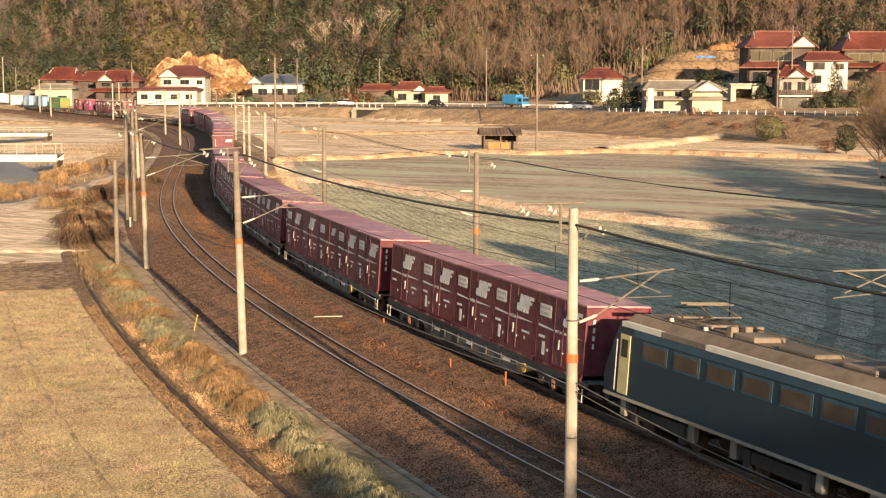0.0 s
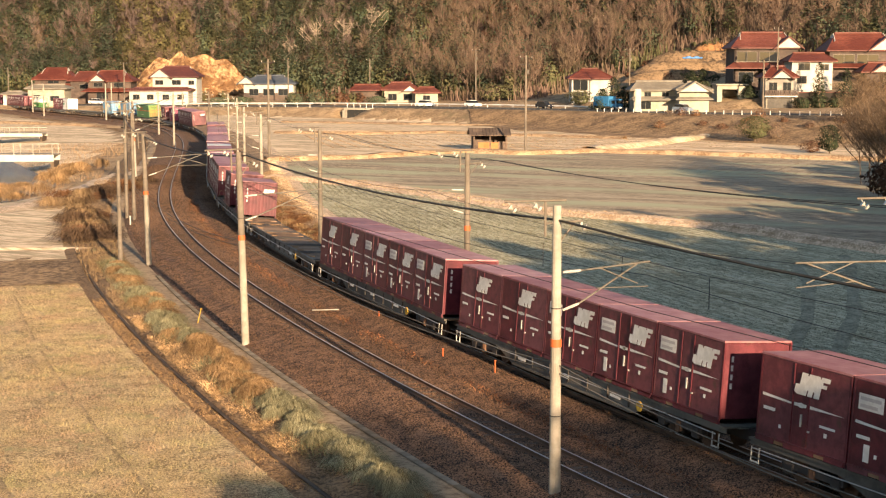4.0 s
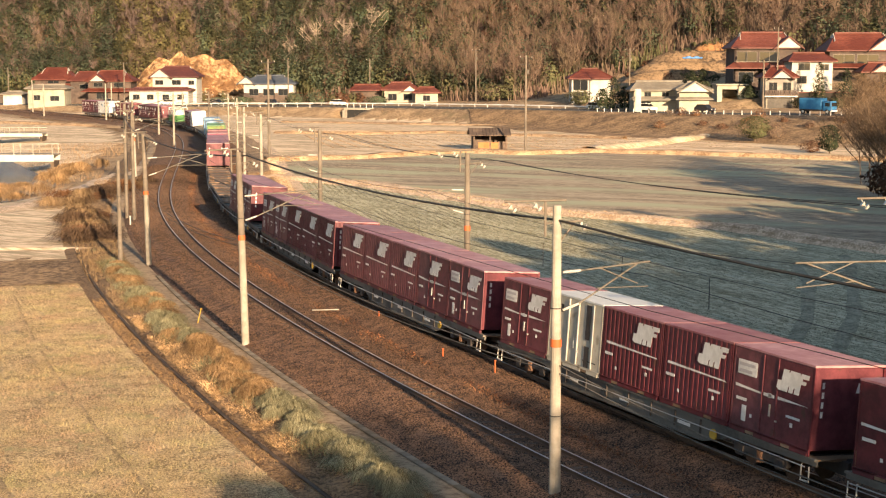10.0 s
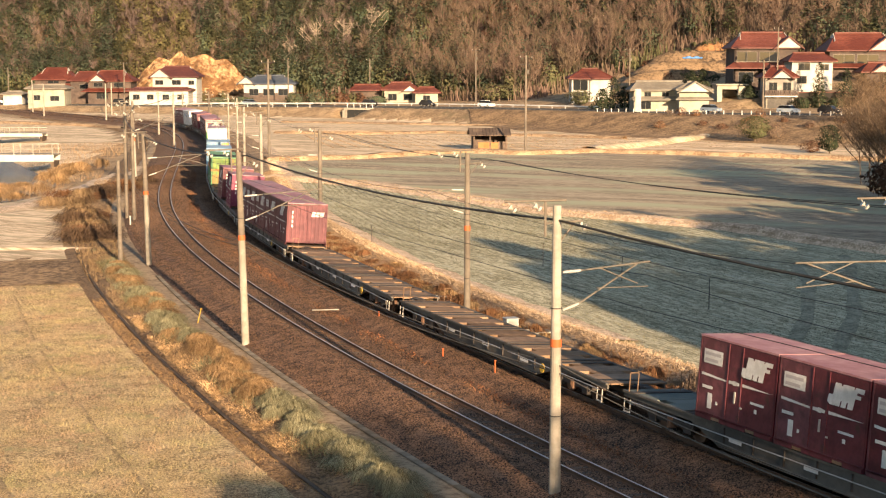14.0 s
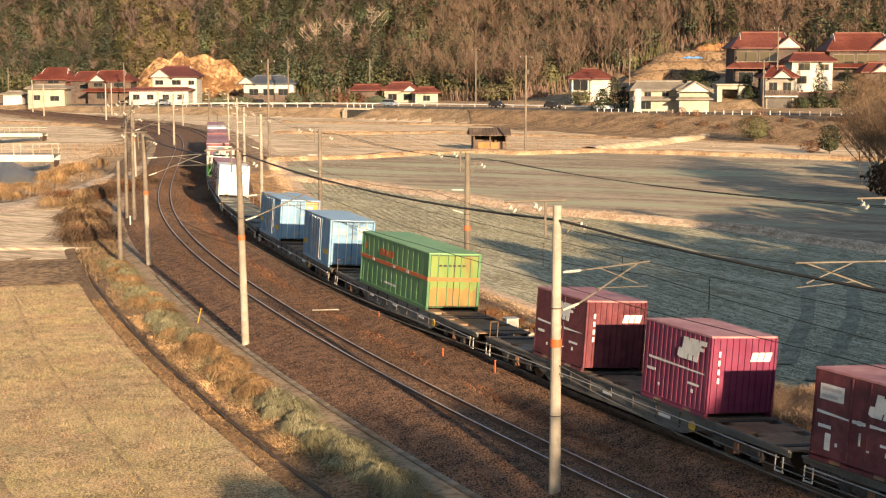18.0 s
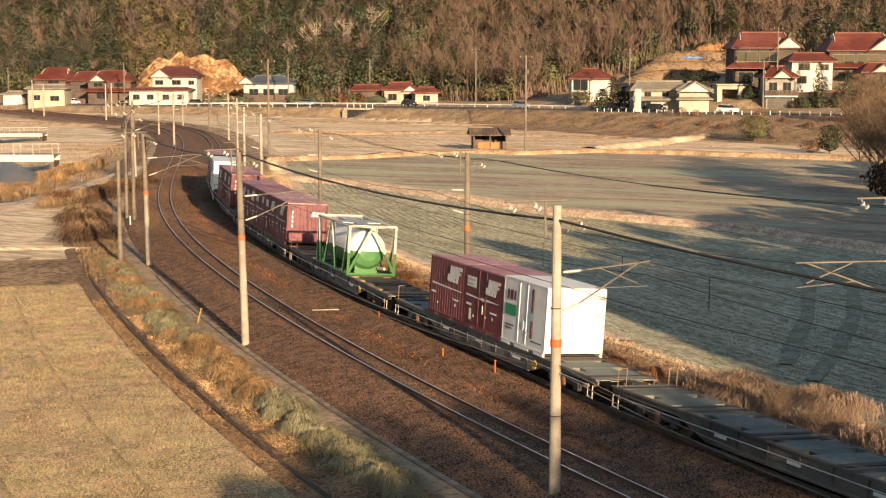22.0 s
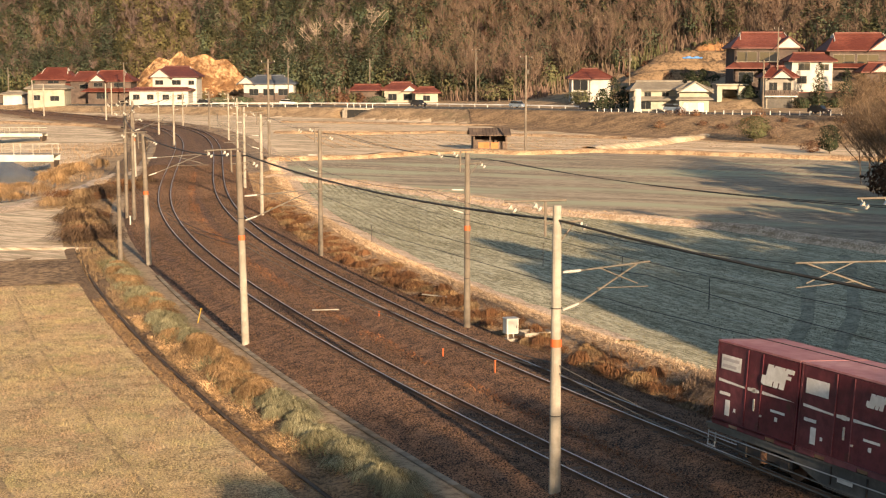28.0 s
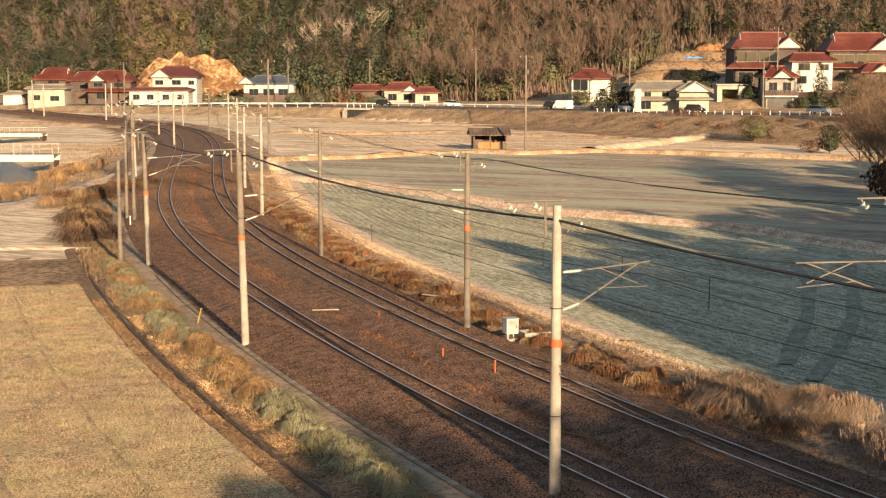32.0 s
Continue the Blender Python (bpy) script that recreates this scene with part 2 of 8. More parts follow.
M_RUBBER = material("black_rubber", (0.02, 0.02, 0.02), None, 4, 0.8)


# ---- mesh helpers ----
def mesh_of(name, verts, faces, mats=(), smooth=False):
    me = bpy.data.meshes.new(name)
    me.from_pydata([tuple(v) for v in verts], [], [tuple(f) for f in faces])
    for m in mats if isinstance(mats, (list, tuple)) else (mats,):
        me.materials.append(m)
    if smooth:
        me.polygons.foreach_set("use_smooth", [True] * len(me.polygons))
    me.update()
    return me


def tri_mesh(name, verts, mat, corners=4):
    """A mesh of separate polygons from an array (n, corners, 3)."""
    v = np.asarray(verts, dtype=np.float32).reshape(-1, 3)
    k = len(v) // corners
    me = bpy.data.meshes.new(name)
    me.vertices.add(len(v))
    me.vertices.foreach_set("co", v.ravel())
    me.loops.add(len(v))
    me.loops.foreach_set("vertex_index", np.arange(len(v), dtype=np.int32))
    me.polygons.add(k)
    me.polygons.foreach_set("loop_start", np.arange(0, k * corners, corners, dtype=np.int32))
    me.materials.append(mat)
    me.update(calc_edges=True)
    return me


def bm_box(bm, x0, x1, y0, y1, z0, z1, bevel=0.0):
    r = bmesh.ops.create_cube(bm, size=1.0)
    for v in r["verts"]:
        v.co = ((x0 + x1) / 2 + v.co.x * (x1 - x0), (y0 + y1) / 2 + v.co.y * (y1 - y0), (z0 + z1) / 2 + v.co.z * (z1 - z0))
    if bevel:
        edges = list({e for v in r["verts"] for e in v.link_edges})
        bmesh.ops.bevel(bm, geom=edges, offset=bevel, segments=1, affect="EDGES")


def bm_tube(bm, a, b, r0, r1=None, n=8):
    a, b = Vector(a), Vector(b)
    m = Matrix.Translation((a + b) / 2) @ (b - a).to_track_quat("Z", "Y").to_matrix().to_4x4()
    bmesh.ops.create_cone(bm, cap_ends=True, segments=n, radius1=r0, radius2=r0 if r1 is None else r1, depth=(b - a).length, matrix=m)


def bm_poly(bm, pts):
    bm.faces.new([bm.verts.new(p) for p in pts])


def bm_prism(bm, pts, axis, d):
    """A flat outline pushed along axis by d."""
    k = Vector(axis) * d
    a = [bm.verts.new(p) for p in pts]
    b = [bm.verts.new(Vector(p) + k) for p in pts]
    bm.faces.new(a)
    bm.faces.new(b[::-1])
    for i in range(len(pts)):
        j = (i + 1) % len(pts)
        bm.faces.new((a[j], a[i], b[i], b[j]))


def finish(name, bm, mat):
    bmesh.ops.recalc_face_normals(bm, faces=bm.faces)
    me = bpy.data.meshes.new(name)
    bm.to_mesh(me)
    bm.free()
    me.materials.append(mat)
    return me


def part(name, bm, mat, parent, label="", at=None):
    ob = new(name, bm if isinstance(bm, bpy.types.Mesh) else finish(name, bm, mat))
    ob.parent = parent
    if at is not None:
        ob.matrix_basis = at
    if label:
        tagged(ob, label)
    return ob


def boxes(name, parent, mat, *dims, label="", bevel=0.0):
    bm = bmesh.new()
    for d in dims:
        bm_box(bm, *d, bevel=bevel)
    return part(name, bm, mat, parent, label)


def tubes(name, parent, mat, *segs, label="", n=8):
    bm = bmesh.new()
    for s in segs:
        bm_tube(bm, *s, n=n)
    return part(name, bm, mat, parent, label)


def thing(name, label, category, m=None, group="", kind=""):
    ob = new(name)
    if m is not None:
        ob.matrix_basis = m
    return tagged(ob, label, category, group, kind)


# ---- the line: one curve from the bridge past the village ----
BEND = [(-60, -0.29), (0, -0.288), (40, -0.245), (80, -0.30), (120, -0.047), (160, 0.06), (200, 0.179), (240, 0.418), (280, 0.359), (320, -0.002), (400, -0.10), (460, 0.0), (760, 0.0)]
STEP = 0.5
LINE_S = np.arange(-100, 760, STEP)
LINE_K = np.interp(LINE_S, [b[0] for b in BEND], [b[1] for b in BEND]) * 0.01
LINE_K[LINE_S < -60] = 0
LINE_H = np.cumsum(LINE_K) * STEP
LINE_H += radians(24.91) - np.interp(0, LINE_S, LINE_H)
LINE_X = np.cumsum(-np.sin(LINE_H)) * STEP
LINE_Y = np.cumsum(np.cos(LINE_H)) * STEP
LINE_X += 8.856 - np.interp(0, LINE_S, LINE_X)
LINE_Y += 45.0 - np.interp(0, LINE_S, LINE_Y)
GAP = 5.15                     # between the two tracks


def on_line(s, off=0.0, z=0.0):
    """A point s metres up the line, off metres to the far side of the down track."""
    h = np.interp(s, LINE_S, LINE_H)
    return Vector((np.interp(s, LINE_S, LINE_X) + off * np.cos(h), np.interp(s, LINE_S, LINE_Y) + off * np.sin(h), z))


def cant(s):
    return float(np.clip(-1500 * np.interp(s, LINE_S, LINE_K), -4.5, 4.5))


def train_pose(s, half=7.1):
    a, b = on_line(s + half), on_line(s - half)
    ahead = (b - a).normalized()
    side = Vector((0, 0, 1)).cross(ahead)
    m = Matrix((ahead, side, (0, 0, 1))).transposed().to_4x4()
    c = cant(s)
    return Matrix.Translation((a + b) / 2 + Vector((0, 0, abs(c) * 0.0093))) @ m @ pose(0, 0, 0, -c)


def off_line(x, y):
    """Signed distance to the near-side of the line, and the distance up it, for arrays."""
    k = slice(0, None, 8)
    px, py = LINE_X[k], LINE_Y[k]
    d = (x[..., None] - px) ** 2 + (y[..., None] - py) ** 2
    i = np.argmin(d, axis=-1)
    h = LINE_H[k][i]
    return (x - px[i]) * np.cos(h) + (y - py[i]) * np.sin(h), LINE_S[k][i]


# the road beyond the fields: metres along it run from left to right
ROAD = [(-330, 520, 1.0), (-120, 410, 1.0), (-62.9, 385, 1.2), (-22, 357, 1.9), (2, 335, 2.2), (17.1, 316, 2.5), (32.5, 297, 2.6), (52.3, 273, 2.7), (68.8, 258, 3.2), (120, 215, 4), (220, 130, 5)]
ROAD_X, ROAD_Y, ROAD_Z = (np.array(c, float) for c in zip(*ROAD))
fine_x = np.linspace(-330, 220, 500)


def rounded(v):
    w = np.interp(fine_x, ROAD_X, v)
    return np.convolve(np.pad(w, 15, mode="edge"), np.ones(31) / 31, mode="valid")


ROAD_FY, ROAD_FZ = rounded(ROAD_Y), rounded(ROAD_Z)
ROAD_M = np.concatenate([[0], np.cumsum(np.hypot(np.diff(fine_x), np.diff(ROAD_FY)))])


def on_road(m, off=0.0, z=0.0):
    x, y = np.interp(m, ROAD_M, fine_x), np.interp(m, ROAD_M, ROAD_FY)
    t = Vector((np.interp(m + 1, ROAD_M, fine_x) - x, np.interp(m + 1, ROAD_M, ROAD_FY) - y, 0)).normalized()
    return Vector((x, y, np.interp(m, ROAD_M, ROAD_FZ) + z)) + Vector((-t.y, t.x, 0)) * off, t


def fbm(x, y, scale, seed=0.0):
    """Cheap smooth noise on arrays, about -1 to 1."""
    v = np.zeros_like(x)
    rs = np.random.RandomState(int(seed * 7) + 3)
    for k in range(6):
        a, ph, f = rs.uniform(0, 6.28), rs.uniform(0, 6.28), (0.6 + 0.5 * k) / scale
        v += np.sin((x * np.cos(a) + y * np.sin(a)) * f * 6.28 + ph) / (1 + 0.6 * k)
    return v / 2.6


def ground_z(x, y):
    """Height of the valley floor, the road bank, the wooded slopes and the hill where the camera stands."""
    x, y = np.asarray(x, float), np.asarray(y, float)
    z = np.full(x.shape, -0.6) + 0.04 * fbm(x, y, 30, 1)
    beyond = (y - np.interp(x, fine_x, ROAD_FY)) * 0.82          # across the road, + on the far side
    rz = np.interp(x, fine_x, ROAD_FZ)
    bank = np.interp(x, [-60, 0, 30, 60], [8, 9, 22, 34])
    up = np.clip((beyond + 4.5 + bank) / bank, 0, 1)
    z = z + (rz - 0.15 - z) * (up ** 2 * (3 - 2 * up))
    slope_start = np.interp(x, [-300, -120, -95, -50, 0, 30, 50, 120], [60, 70, 38, 46, 40, 70, 76, 80])
    lower = np.clip(beyond - 10, 0, slope_start) * np.interp(x, [10, 40, 60], [0.02, 0.10, 0.12])
    rise = np.clip(beyond - slope_start, 0, None)
    steep = np.interp(x, [0, 40], [0.9, 0.75])
    hill = np.where(rise < 40, rise * rise / 80 * steep, 20 * steep + (rise - 40) * 0.5) + np.clip(lower, 0, None)
    z = z + np.minimum(hill, 150) * (1 + 0.12 * fbm(x, y, 130, 2))
    # level forecourt below the retaining wall
    z = np.where((x > 54) & (x < 125) & (y < np.where((x > 60.5) & (x < 69.5), 298.5, 294.9)) & (beyond > 4.5), np.minimum(z, rz + 0.1), z)
    # stream bed up to the culvert
    run = (x + 15.9) * 0.737 - (y - 352) * 0.676
    z = np.where((np.abs(run) < 3.3) & (beyond > -24) & (beyond < -4.6), np.minimum(z, -0.6), z)
    # river bed on the near side of the bridges
    centre = np.where(y < 190, -63 + (190 - y) * 0.23, -63 - (y - 190) * 0.42)
    river = np.exp(-(((x - centre) / 12) ** 2)) * np.clip((262 - y) / 10, 0, 1) * np.clip((y - 134) / 24, 0, 1)
    z = z - 2.9 * np.clip(river * 1.6, 0, 1)
    # hill under and behind the camera
    back = np.clip((-1.5 - y) / 5, 0, 1)
    left = np.clip((15 - x + y * -0.42) / 9, 0, 1)
    z = np.where(back * left > 0, np.maximum(z, -0.6 + 10.6 * back * left + 0.6 * back * left * fbm(x, y, 18, 4)), z)
    return z


# ---- ground ----
def axis(spans):
    out = []
    for a, b, step in spans:
        out += list(np.arange(a, b, step))
    return np.array(out + [spans[-1][1]])


gx = axis([(-1500, -400, 60), (-400, -140, 12), (-140, 110, 2.5), (110, 400, 12), (400, 1500, 60)])
gy = axis([(-900, -120, 40), (-120, -20, 6), (-20, 20, 2), (20, 240, 2.5), (240, 420, 2.2), (420, 640, 8), (640, 1800, 60)])
GX, GY = np.meshgrid(gx, gy)
GZ = ground_z(GX, GY)
nx, ny = len(gx), len(gy)
idx = np.arange(nx * ny).reshape(ny, nx)
quads = np.stack([idx[:-1, :-1], idx[:-1, 1:], idx[1:, 1:], idx[1:, :-1]], -1).reshape(-1, 4)
me = mesh_of("ground", np.stack([GX, GY, GZ], -1).reshape(-1, 3).tolist(), quads.tolist(), [M_GROUND, M_FOREST, M_FROST, M_PLOUGH, M_TAN], True)
cx, cy = GX[:-1, :-1].ravel() + 1.2, GY[:-1, :-1].ravel() + 1.2
beyond = (cy - np.interp(cx, fine_x, ROAD_FY)) * 0.82
soil = np.where(beyond > np.interp(cx, [-120, -50, 0, 30, 90], [66, 60, 44, 72, 78]), 1, 0)
off, up_line = off_line(cx, cy)
DIKE_1 = [(-18.5, 163), (-8.3, 154.4), (-2.4, 144), (8.3, 125.7), (16.3, 118.3), (21.8, 112.6), (26.9, 102.6), (40, 80)]
DIKE_2 = [(-22.5, 192), (-10.7, 198.5), (2.9, 212), (11.2, 207), (20.7, 212), (32, 207), (56, 192), (90, 170)]
far_1 = np.interp(cx, [p[0] for p in DIKE_1], [p[1] for p in DIKE_1])
far_2 = np.interp(cx, [p[0] for p in DIKE_2], [p[1] for p in DIKE_2])
right = (off > 6) & (cy > 20) & (beyond < -8)
soil = np.where(right & (cy < far_1), 2, soil)
soil = np.where(right & (cy >= far_1) & (cy < far_2), 3, soil)
soil = np.where(right & (cy >= far_2) & (beyond < np.interp(cx, [0, 30, 60], [-12, -26, -38])), 4, soil)
soil = np.where((off < -14) & (cy > 225) & (beyond < -12) & (cx > -220), 4, soil)
soil = np.where((off < -17) & (cy > 46) & (cy <= 225) & (cx > -220), 4, soil)
me.polygons.foreach_set("material_index", soil.astype(np.int32))
tagged(new("ground", me), "dry winter grassland rising to wooded slopes", "ground", kind="structure")


def bed_lift(s, o):
    """How far the canted ballast stands above its level cross-section."""
    lean = math.tan(radians(cant(s)))
    mid = 0.0 if o > -GAP / 2 else -GAP
    k = max(0.0, 1 - max(0.0, abs(o - mid) - 1.3) / 0.9)
    return k * (abs(lean) * 0.53 - lean * (o - mid))


def strip(name, s0, s1, profile, mat, label, category, step=2.0, rough=0.0, kind="structure", seed=5, tilted=False):
    """A band along the line, from a cross-section of (offset, height)."""
    ss = np.arange(s0, s1 + step, step)
    rs = np.random.RandomState(seed)
    vs, fs, k = [], [], len(profile)
    for s in ss:
        for j, (o, z) in enumerate(profile):
            inner = 0 < j < k - 1
            p = on_line(s, o + (rs.uniform(-1, 1) * rough if inner else 0), z + (rs.uniform(-1, 1) * rough * 0.4 if inner else 0) + (bed_lift(s, o) if tilted else 0))
            vs.append(p)
    for i in range(len(ss) - 1):
        for j in range(k - 1):
            a = i * k + j
            fs.append((a, a + 1, a + k + 1, a + k))
    ob = new(name, mesh_of(name, vs, fs, mat, True))
    return tagged(ob, label, category, kind=kind)


BED = [(-9.0, -0.7), (-8.4, -0.42), (-7.6, -0.28), (-6.9, -0.15), (-GAP - 1.25, -0.15), (-GAP - 0.8, -0.153), (-GAP, -0.158), (-GAP + 0.8, -0.153), (-GAP + 1.25, -0.15), (-3.5, -0.17), (-2.6, -0.30), (-1.7, -0.17), (-1.25, -0.15), (-0.8, -0.158), (0, -0.165), (0.8, -0.158), (1.25, -0.15), (1.6, -0.17), (2.2, -0.3), (3.4, -0.62), (3.8, -0.75)]
strip("ballast_bed", -70, 700, BED, M_BALLAST, "rust-brown stone ballast under two railway tracks", "ballast", 1.5, 0.03, tilted=True)
strip("dirt_path", -60, 330, [(-9.75, -0.65), (-9.7, -0.49), (-9.3, -0.46), (-8.9, -0.46), (-8.55, -0.5), (-8.5, -0.65)], M_PATHD, "trodden bare dirt path beside the ballast", "path", 2, 0.05)
strip("grass_bank_near", -60, 330, [(-12.22, -0.75), (-12.15, -0.5), (-11.7, -0.49), (-11.0, -0.36), (-10.3, -0.32), (-9.85, -0.45), (-9.7, -0.7)], M_VERGESOIL, "brown earth verge between path and ditch", "verge", 1.0, 0.12)
strip("grass_bank_far", -60, 330, [(3.0, -0.72), (3.6, -0.56), (4.6, -0.5), (5.6, -0.35), (6.4, -0.25), (6.9, -0.4), (7.4, -0.75)], M_BANK, "sunlit straw bank between the line and the field", "verge", 1.5, 0.14)
strip("field_margin", 20, 200, [(6.8, -0.7), (7.0, -0.46), (7.6, -0.49), (8.2, -0.54), (8.7, -0.66)], M_MARGIN, "bleached straw margin between bank and field", "verge", 1.5, 0.12)
strip("ditch", -60, 62, [(-12.42, -0.5), (-12.40, -0.54), (-12.29, -0.545), (-12.26, -0.5)], M_DITCH, "narrow dark drainage ditch along the field edge", "ditch", 1.0, 0.03)
for k, o in enumerate((-16.8, -20.6, -24.1)):
    strip("wheel_rut", -14, 44, [(o - 0.1, -0.56), (o - 0.06, -0.507), (o + 0.06, -0.505), (o + 0.1, -0.56)], M_RUT, "faint dark wheel rut in the stubble", "rut", 1.0, 0.08, seed=k)
strip("field_kerb", -60, 62, [(-13.25, -0.62), (-13.1, -0.5), (-12.8, -0.475), (-12.52, -0.48), (-12.44, -0.62)], M_VERGESOIL, "low bare earth edge of the paddy field", "kerb", 1.0, 0.06)


def line_field(name, s0, s1, o0, o1, mat, label, z=-0.53):
    vs, fs = [], []
    rs = np.random.RandomState(9)
    ss, oo = np.arange(s0, s1 + 2, 2.0), np.linspace(o0, o1, 24)
    for s in ss:
        for o in oo:
            p = on_line(s, o)
            vs.append((p.x, p.y, z + rs.uniform(-0.02, 0.02)))
    k = len(oo)
    for i in range(len(ss) - 1):
        for j in range(k - 1):
            a = i * k + j
            fs.append((a, a + 1, a + k + 1, a + k))
    return tagged(new(name, mesh_of(name, vs, fs, mat, True)), label, "field", kind="structure")


line_field("pale_plot", 57.2, 92, -38, -13.2, M_TAN, "pale frosted plot beside the line", -0.53)
line_field("bare_plot", 46.5, 57, -60, -12.6, M_SLOPE, "bare brown plot beyond the stubble field", -0.54)
line_field("paddy_field_near", -44, 46, -60, -13.1, M_STUBBLE, "harvested paddy field with dry tan stubble")


# ---- tracks ----
def rail(parent, off, s0=-70.0, s1=700.0):
    """One rail: rusty web and foot, polished head."""
    prof = [(-0.065, -0.153), (0.065, -0.153), (0.065, -0.13), (0.012, -0.11), (0.012, -0.04), (0.034, -0.03), (0.034, -0.004), (-0.034, -0.004), (-0.034, -0.03), (-0.012, -0.04), (-0.012, -0.11), (-0.065, -0.13)]
    ss = np.concatenate([np.arange(s0, 120, 1.5), np.arange(120, s1, 5.0)])
    vs, fs, k = [], [], len(prof)
    tv, tf = [], []
    for s in ss:
        lean = math.tan(radians(cant(s)))
        raise_z = abs(lean) * 0.53
        mid = -GAP if off < -2 else 0.0
        for o, z in prof:
            vs.append(on_line(s, off + o, z - lean * (off - mid) + raise_z - 0.0))
        for o, z in ((-0.032, -0.003), (-0.03, 0.0), (0.03, 0.0), (0.032, -0.003)):
            tv.append(on_line(s, off + o, z - lean * (off - mid) + raise_z))
    for i in range(len(ss) - 1):
        for j in range(k):
            a, b = i * k + j, i * k + (j + 1) % k
            fs.append((a, b, b + k, a + k))
        for j in range(3):
            a = i * 4 + j
            tf.append((a, a + 1, a + 5, a + 4))
    r = part("rail", mesh_of("rail", vs, fs, M_RAIL), None, parent)
    part("rail_head", mesh_of("rail_head", tv, tf, M_RAILTOP), None, r, "polished steel running surface")


def sleeper_mesh():
    bm = bmesh.new()
    bm_box(bm, -1.0, 1.0, -0.12, 0.12, -0.17, 0.0, bevel=0.015)
    for x in (-0.53, 0.53):
        bm_box(bm, x - 0.16, x + 0.16, -0.09, 0.09, 0.0, 0.012)
    return finish("sleeper", bm, M_SLEEPER)


SLEEPER = sleeper_mesh()
for mid, lab in ((0.0, "down railway track with worn rails on ballast"), (-GAP, "up railway track with worn rails on ballast")):
    trk = thing("railway_track", lab, "railway track", kind="structure", group="railway tracks")
    for side in (-0.535, 0.535):
        rail(trk, mid + side)
    for k in range(190):
        s = -16 + k * 0.62
        h = float(np.interp(s, LINE_S, LINE_H))
        part("sleeper", SLEEPER, None, trk, at=Matrix.Translation(on_line(s, mid, -0.152 + abs(cant(s)) * 0.0093)) @ Euler((0, 0, h)).to_matrix().to_4x4() @ pose(0, 0, 0, 0, cant(s), 0))


# ---- road ----
def road_band(name, profile, m0, m1, mat, label, category, step=4.0):
    vs, fs, k = [], [], len(profile)
    ms = np.arange(m0, m1, step)
    for m in ms:
        for o, z in profile:
            vs.append(on_road(m, o, z)[0])
    for i in range(len(ms) - 1):
        for j in range(k - 1):
            a = i * k + j
            fs.append((a + 1, a, a + k, a + k + 1))
    return tagged(new(name, mesh_of(name, vs, fs, mat, True)), label, category, kind="structure")


ROAD_END = float(ROAD_M[-1]) - 2


def road_bank():
    vs, fs, k = [], [], 13
    ms = np.arange(392, 545, 2.0)
    for m in ms:
        q = on_road(m)[0]
        wide = float(np.interp(q.x, [-60, 0, 30, 60], [8, 9, 22, 34])) * 0.8 + 1.6 * math.sin(m * 0.21) + 0.9 * math.sin(m * 0.53)
        wide *= min(1.0, max(0.05, (m - 392) / 14))
        for j in range(k):
            v = on_road(m, -4.5 - wide * j / (k - 1))[0]
            vs.append((v.x, v.y, float(ground_z(np.array([v.x]), np.array([v.y]))[0]) + 0.16 - 0.6 * (j == k - 1)))
    for i in range(len(ms) - 1):
        for j in range(k - 1):
            a = i * k + j
            fs.append((a + 1, a, a + k, a + k + 1))
    tagged(new("road_bank", mesh_of("road_bank", vs, fs, M_SLOPE, True)), "brown grass bank below the road", "bank", kind="structure")


road_bank()
road_band("road", [(-4.2, -0.3), (-4.0, 0.02), (4.0, 0.02), (4.2, -0.3)], 2, ROAD_END, M_ASPHALT, "worn two-lane asphalt road on a low bank", "road")
road_band("road_line", [(-3.5, 0.026), (-3.35, 0.026)], 2, ROAD_END, M_MARK, "white edge line", "road line")

# ---- the train ----
SPEED = 17.7
TIMES = [0.0, 0.1, 0.3] + [0.8 * k for k in range(1, 40)] + [31.7, 31.9, 32.0]
RIDERS = []            # (thing, distance up the line at the start, offset within its wagon)


def ride(ob, wagon_s, dx=0.0, z=0.0):
    RIDERS.append((ob, wagon_s, dx, z))
    return ob


# small differences in the spacing of the wagons
SLACK = {1: 0.1, 2: 0.2, 3: 0.3, 4: 0.45, 5: 0.65, 6: 0.6, 7: 0.5, 8: 0.42, 9: 0.55, 10: 0.8, 11: 0.65, 12: 0.57, 13: 0.6, 14: 0.75, 15: 0.95, 16: 0.45, 17: 0.3, 18: 0.15, 19: 0.1, 20: 0.05, 21: -0.1, 22: -0.25, 23: -0.5, 24: -1.2}


def ride_rows(wagon_s, dx, z):
    return [(t, train_pose(wagon_s - SPEED * t) @ Matrix.Translation((dx, 0, z))) for t in TIMES]


DECK = 1.0


SLOT = [7.56, 3.78, 0.0, -3.78, -7.56]
LOADS = {n: [("m", i) for i in range(5)] for n in range(1, 25)}
LOADS[6] = LOADS[13] = LOADS[14] = LOADS[19] = []
LOADS[7] = [("m", 1), ("m", 3)]
LOADS[9] = [("m", 0), ("m", 1), ("m", 2), ("w", 3), ("m", 4)]
LOADS[12] = [("m", 1), ("m", 2), ("m", 3)]
LOADS[16] = [("g", 1), ("m", 3)]
LOADS[17] = [("green", -0.7)]
LOADS[18] = [("blue", 6.3), ("blue", -6.3)]
LOADS[20] = [("w", 1), ("m", 2), ("m", 3)]
LOADS[21] = [("tank", -0.2)]
LOADS[23] = [("m", 1), ("m", 2), ("m", 3)]
LOADS[24] = [("w", 0), ("w", 1), ("m", 2), ("m", 3), ("m", 4)]


